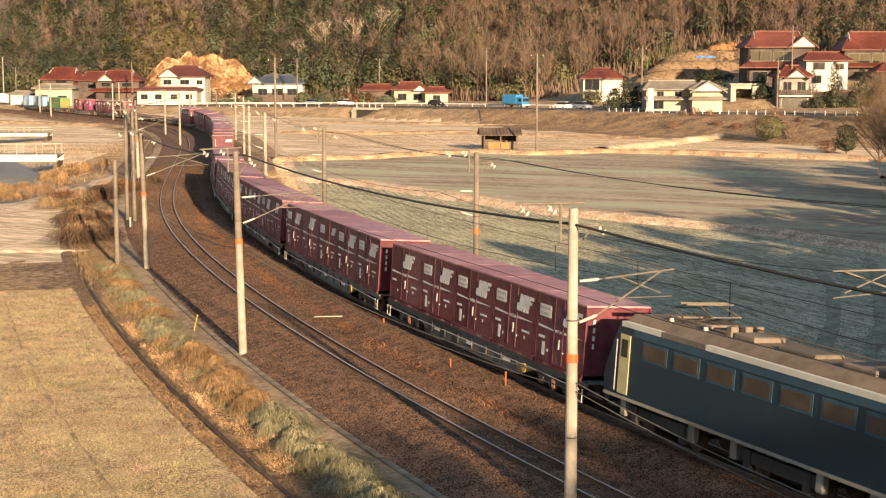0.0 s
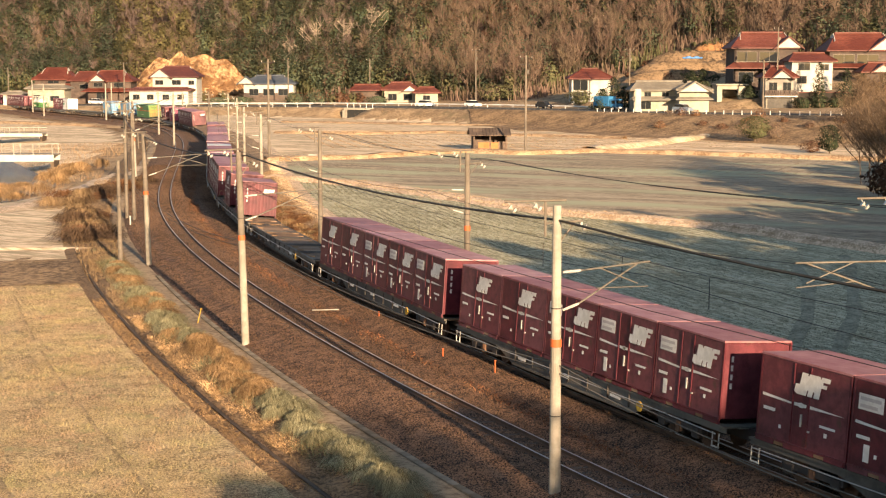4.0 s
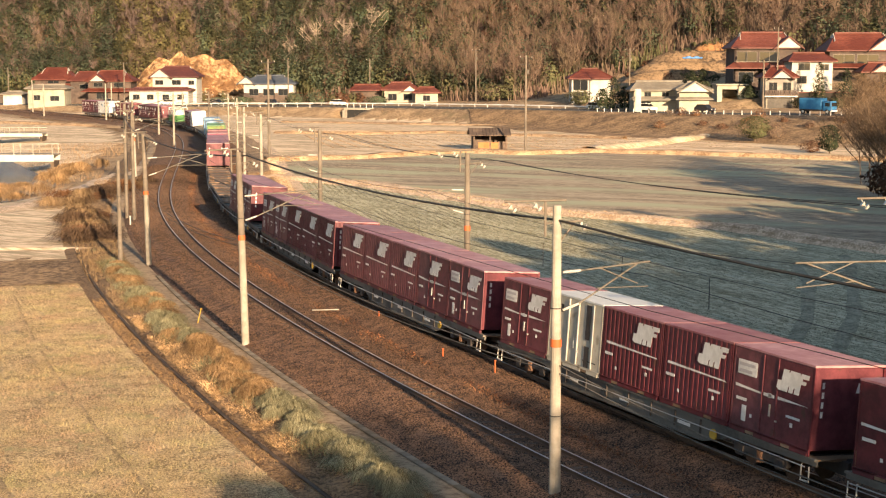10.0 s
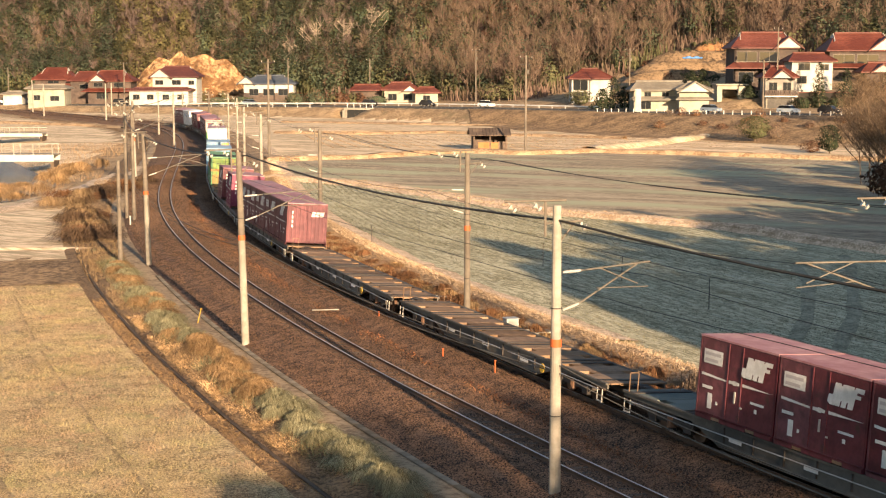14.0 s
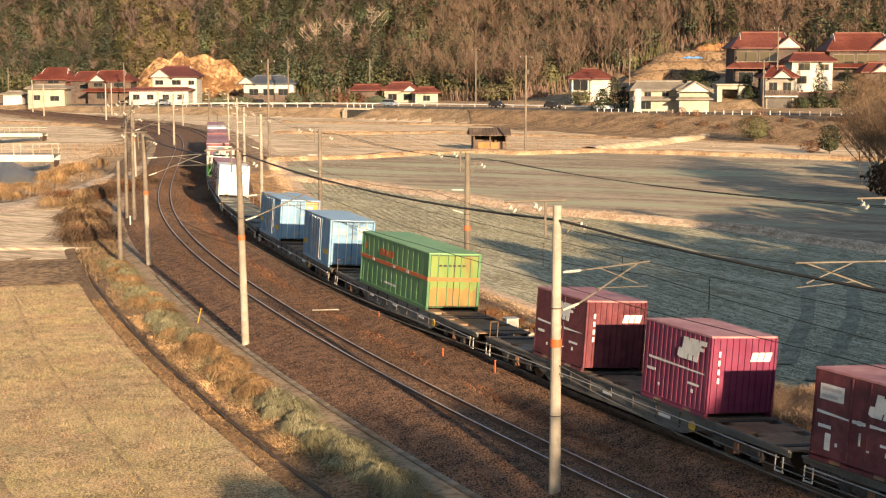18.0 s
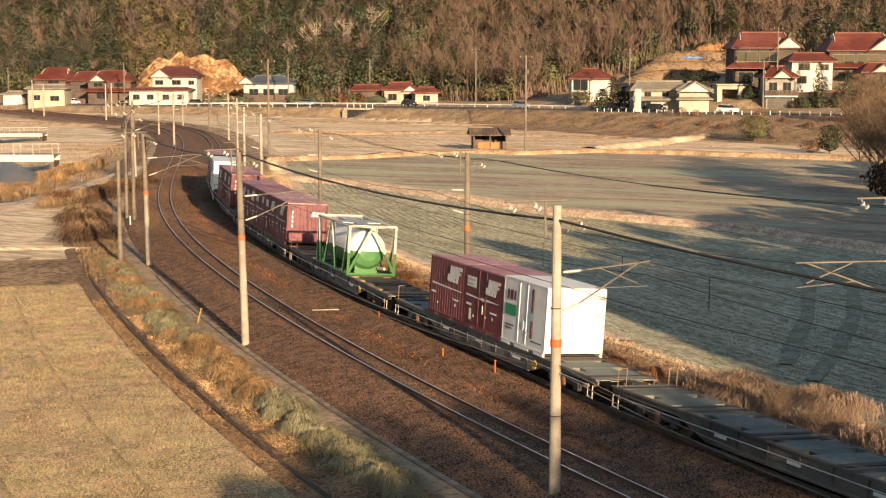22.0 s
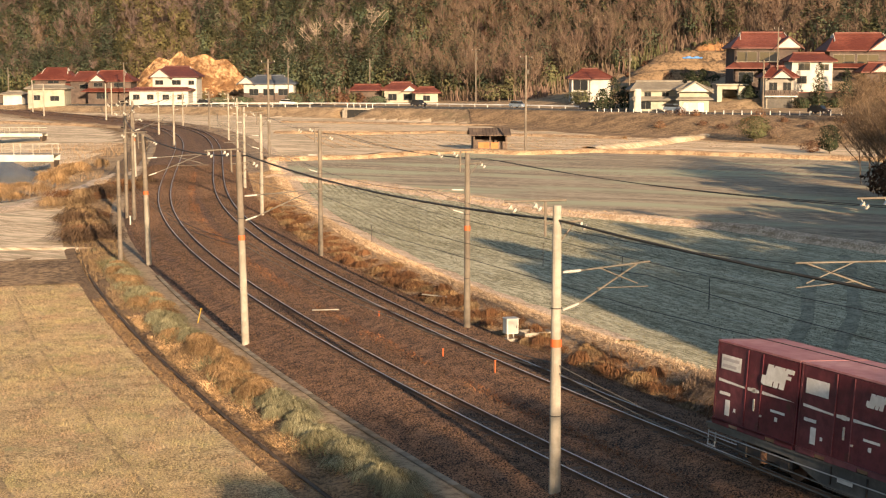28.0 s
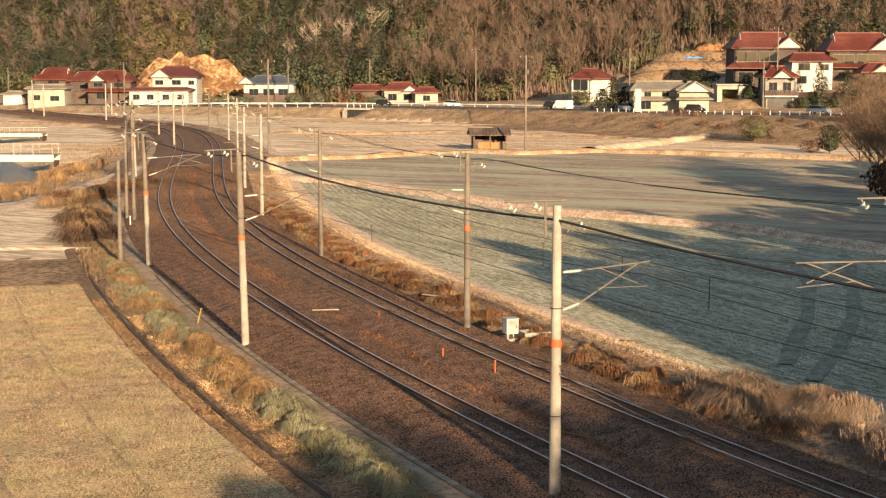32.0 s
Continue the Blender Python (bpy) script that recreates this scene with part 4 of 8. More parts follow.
def container_wagon(deck_mat, label):
    """Sixty-foot flat wagon with fish-bellied side sills and two bogies."""
    w = thing("container_wagon", label, "wagon", group="container wagons")
    for sy in (-1, 1):
        bm = bmesh.new()
        y = sy * 1.12
        bm_prism(bm, [(-9.7, y, 0.98), (9.7, y, 0.98), (9.7, y, 0.78), (5.9, y, 0.74), (4.4, y, 0.28), (-4.4, y, 0.28), (-5.9, y, 0.74), (-9.7, y, 0.78)], (0, -sy, 0), 0.06)
        bm_box(bm, -9.7, 9.7, min(y, y + sy * 0.07), max(y, y + sy * 0.07), 0.92, 0.985)
        bm_box(bm, -4.4, 4.4, min(y, y + sy * 0.05), max(y, y + sy * 0.05), 0.28, 0.32)
        sill = part("side_sill", bm, M_SILL, w, "dark grey fish-bellied side sill")
        for x in np.linspace(-4.2, 4.2, 7) if sy < 0 else ():
            boxes("stiffener", sill, M_STEELD, (x - 0.02, x + 0.02, y - 0.045, y, 0.42, 0.92))
        if sy < 0:
            for a, b in ((-3.9, -3.3), (3.0, 3.7), (-0.5, 0.1)):
                boxes("stencil_bar", sill, M_MARK, (a, b, y - 0.052, y - 0.046, 0.56, 0.66))
            tubes("air_pipe", sill, M_GALV, ((-9.4, y - 0.14, 0.72), (-6.0, y - 0.14, 0.70), 0.018), ((-6.0, y - 0.14, 0.70), (6.0, y - 0.14, 0.74), 0.018), ((6.0, y - 0.14, 0.74), (9.4, y - 0.14, 0.72), 0.018), n=5, label="thin pale pipe along the sill")
    boxes("centre_sill", w, M_STEELD, (-10.0, 10.0, -0.28, 0.28, 0.55, 0.93))
    boxes("deck_plate", w, deck_mat, (-9.7, 9.7, -0.62, 0.62, 0.90, 0.962), label="long worn steel deck plate")
    for k, x in enumerate(np.linspace(-8.5, 8.5, 12)):
        boxes("cross_beam", w, deck_mat, (x - 0.5, x + 0.5, -1.08, 1.08, 0.84, 0.968), label="wide rusty deck crossbeam" if deck_mat is M_DECK else "wide grey-teal deck crossbeam")
    for a, b in ((-9.7, -9.1), (9.1, 9.7)):
        boxes("deck_plate", w, deck_mat, (a, b, -1.1, 1.1, 0.93, 0.974), label="worn steel deck plate")
    for x in (-7.56, -3.78, 0.0, 3.78, 7.56):
        for dx in (-1.6, 1.6):
            boxes("container_lock", w, M_STEELD, (x + dx - 0.12, x + dx + 0.12, -1.17, 1.17, 0.965, 1.0))
    for x in (-7.1, 7.1):
        b = boxes("bogie", w, M_STEELD, (x - 0.25, x + 0.25, -1.0, 1.0, 0.42, 0.72), *[(x - 1.25, x + 1.25, y - 0.07, y + 0.07, 0.42, 0.62) for y in (-0.98, 0.98)], label="black two-axle bogie")
        for dx in (-0.95, 0.95):
            wheelset(b, x + dx)
            for sy in (-1, 1):
                boxes("axle_box", b, M_STEELD, (x + dx - 0.2, x + dx + 0.2, sy * 0.98 - 0.11, sy * 0.98 + 0.11, 0.28, 0.6), bevel=0.03)
        for sy in (-1, 1):
            tubes("spring", b, M_RAIL, ((x, sy * 0.98, 0.3), (x, sy * 0.98, 0.62), 0.16))
    for sx in (-1, 1):
        boxes("coupler", w, M_STEELD, (min(sx * 9.7, sx * 10.18), max(sx * 9.7, sx * 10.18), -0.13, 0.13, 0.72, 0.98), (min(sx * 9.95, sx * 10.2), max(sx * 9.95, sx * 10.2), -0.2, 0.2, 0.68, 1.0), bevel=0.03)
        for sy in (-1, 1):
            x, y = sx * 9.35, sy * 1.2
            if sx < 0:
                tubes("end_handrail", w, M_DECK, ((x, y * 0.97, 0.98), (x, y * 0.97, 1.6), 0.018), ((x, y * 0.97, 1.6), (x, y * 0.7, 1.6), 0.018), ((x, y * 0.7, 1.6), (x, y * 0.7, 0.98), 0.018), n=5, label="rusty end handrail")
            tubes("step", w, M_PORC, ((x - 0.17, y, 0.75), (x - 0.17, y, 0.32), 0.022), ((x + 0.17, y, 0.75), (x + 0.17, y, 0.32), 0.022), ((x - 0.19, y, 0.32), (x + 0.19, y, 0.32), 0.03), n=5, label="white-painted end step")
    bm = bmesh.new()
    bm_tube(bm, (5.0, -1.24, 0.62), (5.0, -1.2, 0.62), 0.17, n=14)
    part("brake_wheel", bm, M_YELLOW, w, "yellow hand brake wheel")
    return w


def locomotive():
    l = thing("electric_locomotive", "blue electric locomotive with pale roof edge and pantographs", "locomotive")
    hx, hy = 8.7, 1.38
    bm = bmesh.new()
    out = [(-hx + 0.1, 1.0), (hx - 0.1, 1.0), (hx, 1.6), (hx - 0.15, 2.05), (hx - 0.75, 3.35), (-hx + 0.75, 3.35), (-hx + 0.15, 2.05), (-hx, 1.6)]
    bm_prism(bm, [(x, -hy, z) for x, z in out], (0, 1, 0), 2 * hy)
    part("body", bm, M_LOCOB, l)
    boxes("lower_skirt", l, M_LOCOB, (-hx + 0.1, hx - 0.1, -hy - 0.02, hy + 0.02, 1.0, 1.1), label="dark blue sill along the body")
    bm = bmesh.new()
    bm_prism(bm, [(-hx + 0.9, -1.3, 3.35), (-hx + 0.9, 1.3, 3.35), (-hx + 0.9, 0.95, 3.62), (-hx + 0.9, -0.95, 3.62)], (1, 0, 0), 2 * hx - 1.8)
    part("roof", bm, material("dusty_brown_roof", (0.12, 0.09, 0.065), (0.2, 0.15, 0.11), 2, 0.9), l, "dusty brown equipment roof")
    dust = material("dusty_brown_pane", (0.05, 0.036, 0.028), (0.085, 0.062, 0.045), 2, 0.4)
    light_blue = material("locomotive_upper_blue", (0.022, 0.062, 0.095), (0.034, 0.085, 0.125), 2, 0.4)
    for sy in (-1, 1):
        def skin(d0, d1):
            return min(sy * (hy + d0), sy * (hy + d1)), max(sy * (hy + d0), sy * (hy + d1))
        boxes("upper_band", l, light_blue, (-7.1, 7.1, *skin(-0.01, 0.012), 3.0, 3.24), label="lighter blue band under the roof")
        for x0, x1, m, lab in ((-7.8, -5.6, M_CREAMF, "cream-white roof edge band"), (-5.6, -3.3, M_POLETOP, "dusty brown roof edge"), (-3.3, 7.8, M_CREAMF, "cream-white roof edge band")):
            boxes("roof_edge", l, m, (x0, x1, min(sy * 1.18, sy * 1.41), max(sy * 1.18, sy * 1.41), 3.24, 3.4), label=lab)
        boxes("sill_strip", l, M_CONC, (-hx + 0.1, hx - 0.1, *skin(0.0, 0.035), 0.98, 1.08), label="dusty pale sill strip")
        for k in range(8):
            x = -5.9 + k * 1.69
            w = boxes("side_window", l, light_blue, (x - 0.68, x + 0.68, *skin(0.0, 0.015), 2.36, 2.94), label="framed dusty side window")
            boxes("pane", w, dust, (x - 0.6, x + 0.6, *skin(0.0, 0.024), 2.44, 2.86), label="brown dusty pane")
        for sx in (-1, 1):
            d = boxes("cab_door", l, M_CREAMD, (sx * 7.55 - 0.28, sx * 7.55 + 0.28, min(sy * hy, sy * (hy + 0.025)), max(sy * hy, sy * (hy + 0.025)), 1.15, 3.0), label="cream-yellow cab door")
            boxes("door_window", d, M_GLASS, (sx * 7.55 - 0.17, sx * 7.55 + 0.17, min(sy * hy, sy * (hy + 0.035)), max(sy * hy, sy * (hy + 0.035)), 2.3, 2.85))
            tubes("handrail", l, M_GALV, ((sx * 7.55 - 0.4, sy * (hy + 0.06), 1.2), (sx * 7.55 - 0.4, sy * (hy + 0.06), 2.8), 0.02), n=5)
    for sx in (-1, 1):
        boxes("buffer_beam", l, M_STEELD, (min(sx * 8.5, sx * 8.75), max(sx * 8.5, sx * 8.75), -1.25, 1.25, 0.72, 1.0))
        bm = bmesh.new()
        for a, b in ((-0.95, -0.08), (0.08, 0.95)):
            q = sx * (hx - 0.19), sx * (hx - 0.72)
            bm_prism(bm, [(q[0], a, 2.2), (q[0], b, 2.2), (q[1], b, 3.2), (q[1], a, 3.2)], (sx, 0, 0.4), 0.03)
        part("windscreen", bm, M_GLASS, l)
        for y in (-0.95, 0.95):
            bm = bmesh.new(); bm_tube(bm, (sx * (hx - 0.12), y, 1.85), (sx * (hx + 0.02), y, 1.85), 0.14, n=14)
            part("headlight", bm, M_PORC, l, "round pale lamp")
        # pantograph
        x0 = sx * 5.4
        lift = 4.5 if sx > 0 else 4.25
        segs = []
        for y in (-0.55, 0.55):
            for e in (-1, 1):
                segs += [((x0 + e * 0.35, y, 3.8), (x0 + e * 1.05, y * 0.9, (3.8 + lift) / 2), 0.028), ((x0 + e * 1.05, y * 0.9, (3.8 + lift) / 2), (x0 + e * 0.15, y * 0.7, lift), 0.022)]
            segs += [((x0 - 1.15, y, 3.74), (x0 + 1.15, y, 3.74), 0.045)]
        for e in (-1, 1):
            segs += [((x0 + e * 0.9, -0.6, 3.74), (x0 + e * 0.9, 0.6, 3.74), 0.045), ((x0 + e * 0.15, -0.85, lift + 0.03), (x0 + e * 0.15, 0.85, lift + 0.03), 0.035), ((x0 + e * 1.05, -0.5, (3.8 + lift) / 2), (x0 + e * 1.05, 0.5, (3.8 + lift) / 2), 0.022)]
        p = tubes("pantograph", l, M_POLETOP, *segs, n=6, label="rust-brown folded pantograph")
        for y in (-0.6, 0.6):
            for e in (-0.9, 0.9):
                tubes("insulator", p, M_PORC, ((x0 + e, y, 3.58), (x0 + e, y, 3.72), 0.075))
        for y in (-0.45, 0.05, 0.45):
            boxes("roof_gear", l, M_POLETOP, (x0 - sx * 2.0 - 0.14, x0 - sx * 2.0 + 0.14, y - 0.13, y + 0.13, 3.58, 3.92), bevel=0.03, label="rusty roof switch gear")
    boxes("roof_box", l, M_POLETOP, (-3.2, -2.2, -0.55, 0.55, 3.6, 3.78), (-1.2, 0.4, -0.5, 0.5, 3.6, 3.74), (1.6, 2.9, -0.6, 0.6, 3.6, 3.78), bevel=0.04, label="brown roof equipment box")
    tubes("busbar", l, M_POLETOP, ((-6.5, 0.3, 3.85), (6.5, 0.3, 3.85), 0.025), n=5)
    for x in (-5.8, 0.0, 5.8):
        b = boxes("bogie", l, M_STEELD, *[(x - 1.7, x + 1.7, y - 0.08, y + 0.08, 0.45, 0.8) for y in (-1.05, 1.05)], (x - 0.3, x + 0.3, -1.0, 1.0, 0.5, 0.9), label="grey-black powered bogie")
        for dx in (-1.3, 1.3):
            wheelset(b, x + dx)
            for sy in (-1, 1):
                boxes("sand_box", b, M_CONC, (x + dx - 0.72 if dx < 0 else x + dx + 0.42, x + dx - 0.42 if dx < 0 else x + dx + 0.72, min(sy * 1.02, sy * 1.24), max(sy * 1.02, sy * 1.24), 0.42, 0.95), bevel=0.03, label="dusty tan sand box")
                boxes("axle_box", b, M_STEELD, (x + dx - 0.16, x + dx + 0.16, sy * 1.05 - 0.13, sy * 1.05 + 0.13, 0.25, 0.85), bevel=0.03)
    return l


LABELS = {"label": "maroon freight container with panel doors and white plate", "plain": "maroon freight container with white stripe and emblem", "ribbed": "maroon freight container with ribbed corrugated sides", "small": "maroon freight container with plate and small emblem", "blank": "maroon freight container with blank white plate and emblem"}
wagons = [container_wagon(M_DECK, "dark container flat wagon with rusty brown deck"), container_wagon(M_DECKG, "dark container flat wagon with grey-teal deck")]
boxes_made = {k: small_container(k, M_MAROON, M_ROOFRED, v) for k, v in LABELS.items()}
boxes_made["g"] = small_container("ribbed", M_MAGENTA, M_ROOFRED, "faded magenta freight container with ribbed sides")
boxes_made["w"] = white_container("white refrigerated freight container with stained sides", "diamond")
boxes_made["wb"] = white_container("beige freight container with white roof and dark stripe", "beige")
boxes_made["wg"] = white_container("white freight container with green panel and maroon stripe", "green", 2.55)
boxes_made["green"] = long_container(9.4, M_GREEN, "long light green container with orange band and rust stains", "green")
boxes_made["blue"] = long_container(6.06, M_BLUE, "pale blue ribbed container with worn ochre patches", "blue")
boxes_made["blue_pale"] = long_container(6.06, M_BLUE, "pale blue ribbed container with bleached end doors", "blue_pale")
boxes_made["tank"] = tank_container()
ORDER = {1: "label label label label plain", 2: "label label small plain blank", 3: "plain label blank label plain", 4: "label label label plain plain", 5: "label label label plain plain",
         7: "ribbed plain", 8: "label label label blank plain", 9: "label ribbed ribbed wb label", 10: "label plain ribbed ribbed ribbed", 11: "ribbed ribbed ribbed label label",
         12: "label label label", 15: "plain label label blank label", 16: "g plain", 17: "green", 18: "blue_pale blue", 20: "wg label ribbed", 21: "tank",
         22: "plain blank small label blank", 23: "plain ribbed plain", 24: "w w blank small label"}
placed = set()


def next_copy(kind, proto):
    if kind in placed:
        return copy_thing(proto, Matrix())
    placed.add(kind)
    return proto


for n in range(1, 25):
    s = 20.4 * n - 2.68 + SLACK[n]
    k = 1 if n in (1, 4, 8, 11, 12, 19, 20) else 0
    ride(next_copy(("wagon", k), wagons[k]), s)
    for (_, slot), kind in zip(LOADS[n], ORDER.get(n, "").split()):
        dx = SLOT[slot] if isinstance(slot, int) else slot
        ride(next_copy(kind, boxes_made[kind]), s, dx, DECK)
ride(locomotive(), 20.4 - 2.68 - 10.2 - 9.45)


# ---- overhead line ----
def mast(x, y, h, label, arm_to=None, two_tone=False, band=None, ground=-0.45, r=0.17, lean=0.0, wires=True, arm_z=5.15):
    """A round concrete mast with crossarm, insulators and a bracket arm over its track."""
    m = thing("overhead_line_mast", label, "mast", pose(x, y, ground, 0, lean, 0), group="overhead line masts")
    split = (band or h * 0.55)
    if two_tone:
        tubes("lower_shaft", m, M_CONC, ((0, 0, 0), (0, 0, split), r, r * 0.88), n=14)
        tubes("upper_shaft", m, M_POLETOP, ((0, 0, split), (0, 0, h), r * 0.87, r * 0.7), n=14, label="brown weathered upper shaft")
    else:
        tubes("shaft", m, M_POLETOP if two_tone is None else M_CONC, ((0, 0, 0), (0, 0, h), r, r * 0.7), n=14)
    if band:
        tubes("warning_band", m, M_ORANGE, ((0, 0, band), (0, 0, band + 0.22), r * 0.95, r * 0.94), n=14, label="orange painted band")
    tubes("clamp", m, M_STEELD, *[((0, 0, z), (0, 0, z + 0.03), r * 0.93) for z in (h * 0.3, h * 0.66)], n=12)
    if wires:
        a = tubes("crossarm", m, M_POLETOP, ((-1.45, 0, h + 0.1), (0.25, 0, h + 0.14), 0.035), ((-0.32, 0, h - 0.85), (-0.32, 0, h + 0.1), 0.04), ((-0.32, 0, h - 0.5), (0.7, 0, h - 0.42), 0.03), ((0.12, 0, h - 0.95), (0.5, 0, h - 0.44), 0.022), n=6, label="rust-brown steel crossarm")
        for px, pz in ((-1.3, h - 0.04), (-0.62, h), (0.62, h - 0.5)):
            bm = bmesh.new()
            for k in range(2):
                bm_tube(bm, (px + 0.12 * k, 0, pz - 0.09 * k), (px + 0.12 * k + 0.055, 0, pz - 0.09 * k - 0.04), 0.105, 0.06, n=12)
            bm_tube(bm, (px - 0.03, 0, pz + 0.12), (px + 0.14, 0, pz - 0.16), 0.014, n=5)
            part("insulator", bm, M_PORC, a, "white porcelain insulator")
    if arm_to is not None:
        d = Vector((arm_to[0] - x, arm_to[1] - y, 0))
        u = d.normalized()
        L = max(d.length, 2.5)
        z0 = arm_z - ground
        p = lambda k, z: tuple(u * k + Vector((0, 0, z)))
        b = tubes("bracket_arm", m, M_TUBE, (p(0.75, z0 + 0.92), p(L + 0.5, z0 + 1.05), 0.027), (p(0.7, z0), p(L + 0.1, z0 + 1.02), 0.027), (p(L * 0.55, z0 + 0.95), p(L + 0.1, z0 + 0.45), 0.02), (p(L * 0.5, z0 + 0.4), p(L + 0.45, z0 + 0.35), 0.016), n=6, label="rust-brown tubular bracket arm")
        for q0, q1 in ((p(0.2, z0 + 0.9), p(0.75, z0 + 0.92)), (p(0.2, z0 - 0.15), p(0.7, z0))):
            bm = bmesh.new()
            a0, a1 = Vector(q0), Vector(q1)
            bm_tube(bm, a0, a1, 0.035, n=6)
            for k in range(5):
                c0 = a0.lerp(a1, 0.2 + 0.15 * k)
                bm_tube(bm, c0, c0 + (a1 - a0) * 0.08, 0.048, 0.04, n=10)
            part("arm_insulator", bm, M_PORC, b, "cream porcelain arm insulator")
    return m


def across(x, y, s, off):
    """The point square across from a mast, above the track at off."""
    h = float(np.interp(s, LINE_S, LINE_H))
    u = Vector((math.cos(h), math.sin(h)))
    k = off - (Vector((x, y)) - on_line(s).to_2d()).dot(u)
    return Vector((x, y)) + u * k


LEFT = [(3.1, 40.9, 8.35, 4.45, False), (-8.6, 64.9, 8.4, 4.6, True), (-17.9, 91.3, 7.95, 4.3, True), (-31.3, 153.8, 8.4, 4.4, True), (-39.4, 221.9, 8.0, None, False), (-48.3, 257.7, 7.6, None, False)]
RIGHT = [(13.4, 43.5, 8.2, 3.5), (1.1, 68.3, 8.15, 4.65), (-7.7, 94.6, 8.1, None), (-14.5, 120.7, 8.2, None), (-19.4, 147.8, 8.0, None), (-27.8, 204.9, 7.6, None), (-34.5, 244.0, 7.4, None), (-43.6, 283.0, 7.0, None)]
for x, y, h, band, tone in LEFT:
    o, s = off_line(np.array([x]), np.array([y]))
    mast(x, y, h, "round concrete overhead line mast with brown top" if tone else "pale round concrete overhead line mast", across(x, y, float(s[0]), -GAP), tone, band, lean=-1.2 if tone else 0, r=0.17)
for x, y, h, band in RIGHT:
    o, s = off_line(np.array([x]), np.array([y]))
    pale = x in (-14.5, -19.4, -27.8, -34.5)
    mast(x, y, h, "pale concrete overhead line mast" if pale else "grey-brown weathered overhead line mast", across(x, y, float(s[0]), 0.0), False if pale else None, band, r=0.16)
for x, y, h in ((-51.2, 298.6, 6.6), (-70.9, 319.4, 8.0), (-79.6, 364.9, 7.6), (-100.9, 373.5, 8.2), (-126.4, 430, 14), (-92, 350, 7.6)):
    mast(x, y, h, "pale concrete mast beside the far tracks", None, False, None, r=0.18, wires=False)
for x, y, h in ((-19.5, 90.7, 6.4), (-25.0, 119.1, 9.0), (-24.0, 117.0, 8.4), (-33.5, 160.0, 8.0)):
    mast(x, y, h, "old brown timber pole beside the up track", None, None, None, r=0.15, wires=(h > 8.2))


def utility_pole(x, y, z, h, label="tall dark utility pole with crossarms"):
    m = thing("utility_pole", label, "pole", pose(x, y, z), group="utility poles")
    tubes("shaft", m, M_POLETOP, ((0, 0, -0.6), (0, 0, h), 0.19, 0.11), n=10)
    tubes("crossarm", m, M_STEELD, ((-0.9, 0, h - 0.4), (0.9, 0, h - 0.4), 0.05), ((-0.8, 0, h - 1.3), (0.8, 0, h - 1.3), 0.05), n=6)
    for k in (-0.8, 0.0, 0.8):
        tubes("insulator", m, M_PORC, ((k, 0, h - 0.35), (k, 0, h - 0.15), 0.05))
    boxes("transformer", m, M_TUBE, (0.12, 0.42, -0.2, 0.15, h - 2.6, h - 1.95), bevel=0.05)


for px_x, px_y, px_z, hh in ((11.3, 207.4, -0.6, 13.5), (-22.4, 195, -0.6, 12.9), (7.6, 352, 2.0, 13.2), (-18.5, 385, 2.0, 11.0), (-40.5, 398, 2.0, 11.2), (38.0, 310, 2.6, 12.3), (65.0, 296, 2.8, 16.0), (61.5, 292, 2.8, 9.6), (70.5, 385, 8.0, 8.5), (-83, 396, 1.2, 11.0), (-120, 420, 1.2, 9.5)):
    utility_pole(px_x, px_y, px_z, hh)


def wire(name, pts, sag, mat, label, r=0.012, category="wire"):
    """A hanging wire from support to support."""
    line = [Vector(pts[0])]
    for a, b in zip(pts, pts[1:]):
        a, b = Vector(a), Vector(b)
        line += [a.lerp(b, k / 9) - Vector((0, 0, sag * 4 * (k / 9) * (1 - k / 9))) for k in range(1, 10)]
    cu = bpy.data.curves.new(name, "CURVE")
    cu.dimensions, cu.bevel_depth, cu.bevel_resolution = "3D", r, 0
    sp = cu.splines.new("POLY")
    sp.points.add(len(line) - 1)
    sp.points.foreach_set("co", [c for p in line for c in (*p, 1.0)])
    cu.materials.append(mat)
    return tagged(new(name, cu), label, category)


wire("feeder_cable", [(15.5, 18, 7.5), (3.1, 40.9, 7.5), (-8.4, 64.9, 7.8), (-18.0, 91.3, 7.35), (-25, 119, 7.6), (-31.3, 153.8, 7.5), (-39.4, 221.9, 7.2)], 0.35, M_WIRE, "thick black feeder cable strung between masts", 0.035, "cable")
for dz, dx in ((0.0, 0.9), (-0.1, 1.6)):
    wire("overhead_wire", [(13.4 + dx, 43.5, 7.55 + dz), (1.1 + dx, 68.3, 7.45 + dz), (-7.7 + dx, 94.6, 7.4 + dz), (-14.5 + dx, 120.7, 7.4 + dz), (-19.4 + dx, 147.8, 7.2 + dz)], 0.3, M_WIRE, "thin dark wire along the masts", 0.014)
for k, dz in ((0, 0.0), (1, -0.22)):
    wire("signal_cable", [(12, 22, 3.4 + dz), (3.15, 40.9, 3.5 + dz), (-8.5, 64.9, 4.1 + dz), (-17.9, 91.3, 3.6 + dz), (-25, 119, 3.8 + dz)], 0.45, M_TUBE, "thin pale signal cable sagging between masts", 0.016, "cable")
for mid in (0.0, -GAP):
    wire("contact_wire", [on_line(s, mid, 5.15) for s in np.arange(-30, 260, 27)], 0.0, M_WIRE, "thin copper-brown contact wire above the track", 0.011)
    wire("messenger_wire", [on_line(s, mid, 6.1) for s in np.arange(-30, 260, 27)], 0.45, M_WIRE, "thin messenger wire above the track", 0.011)


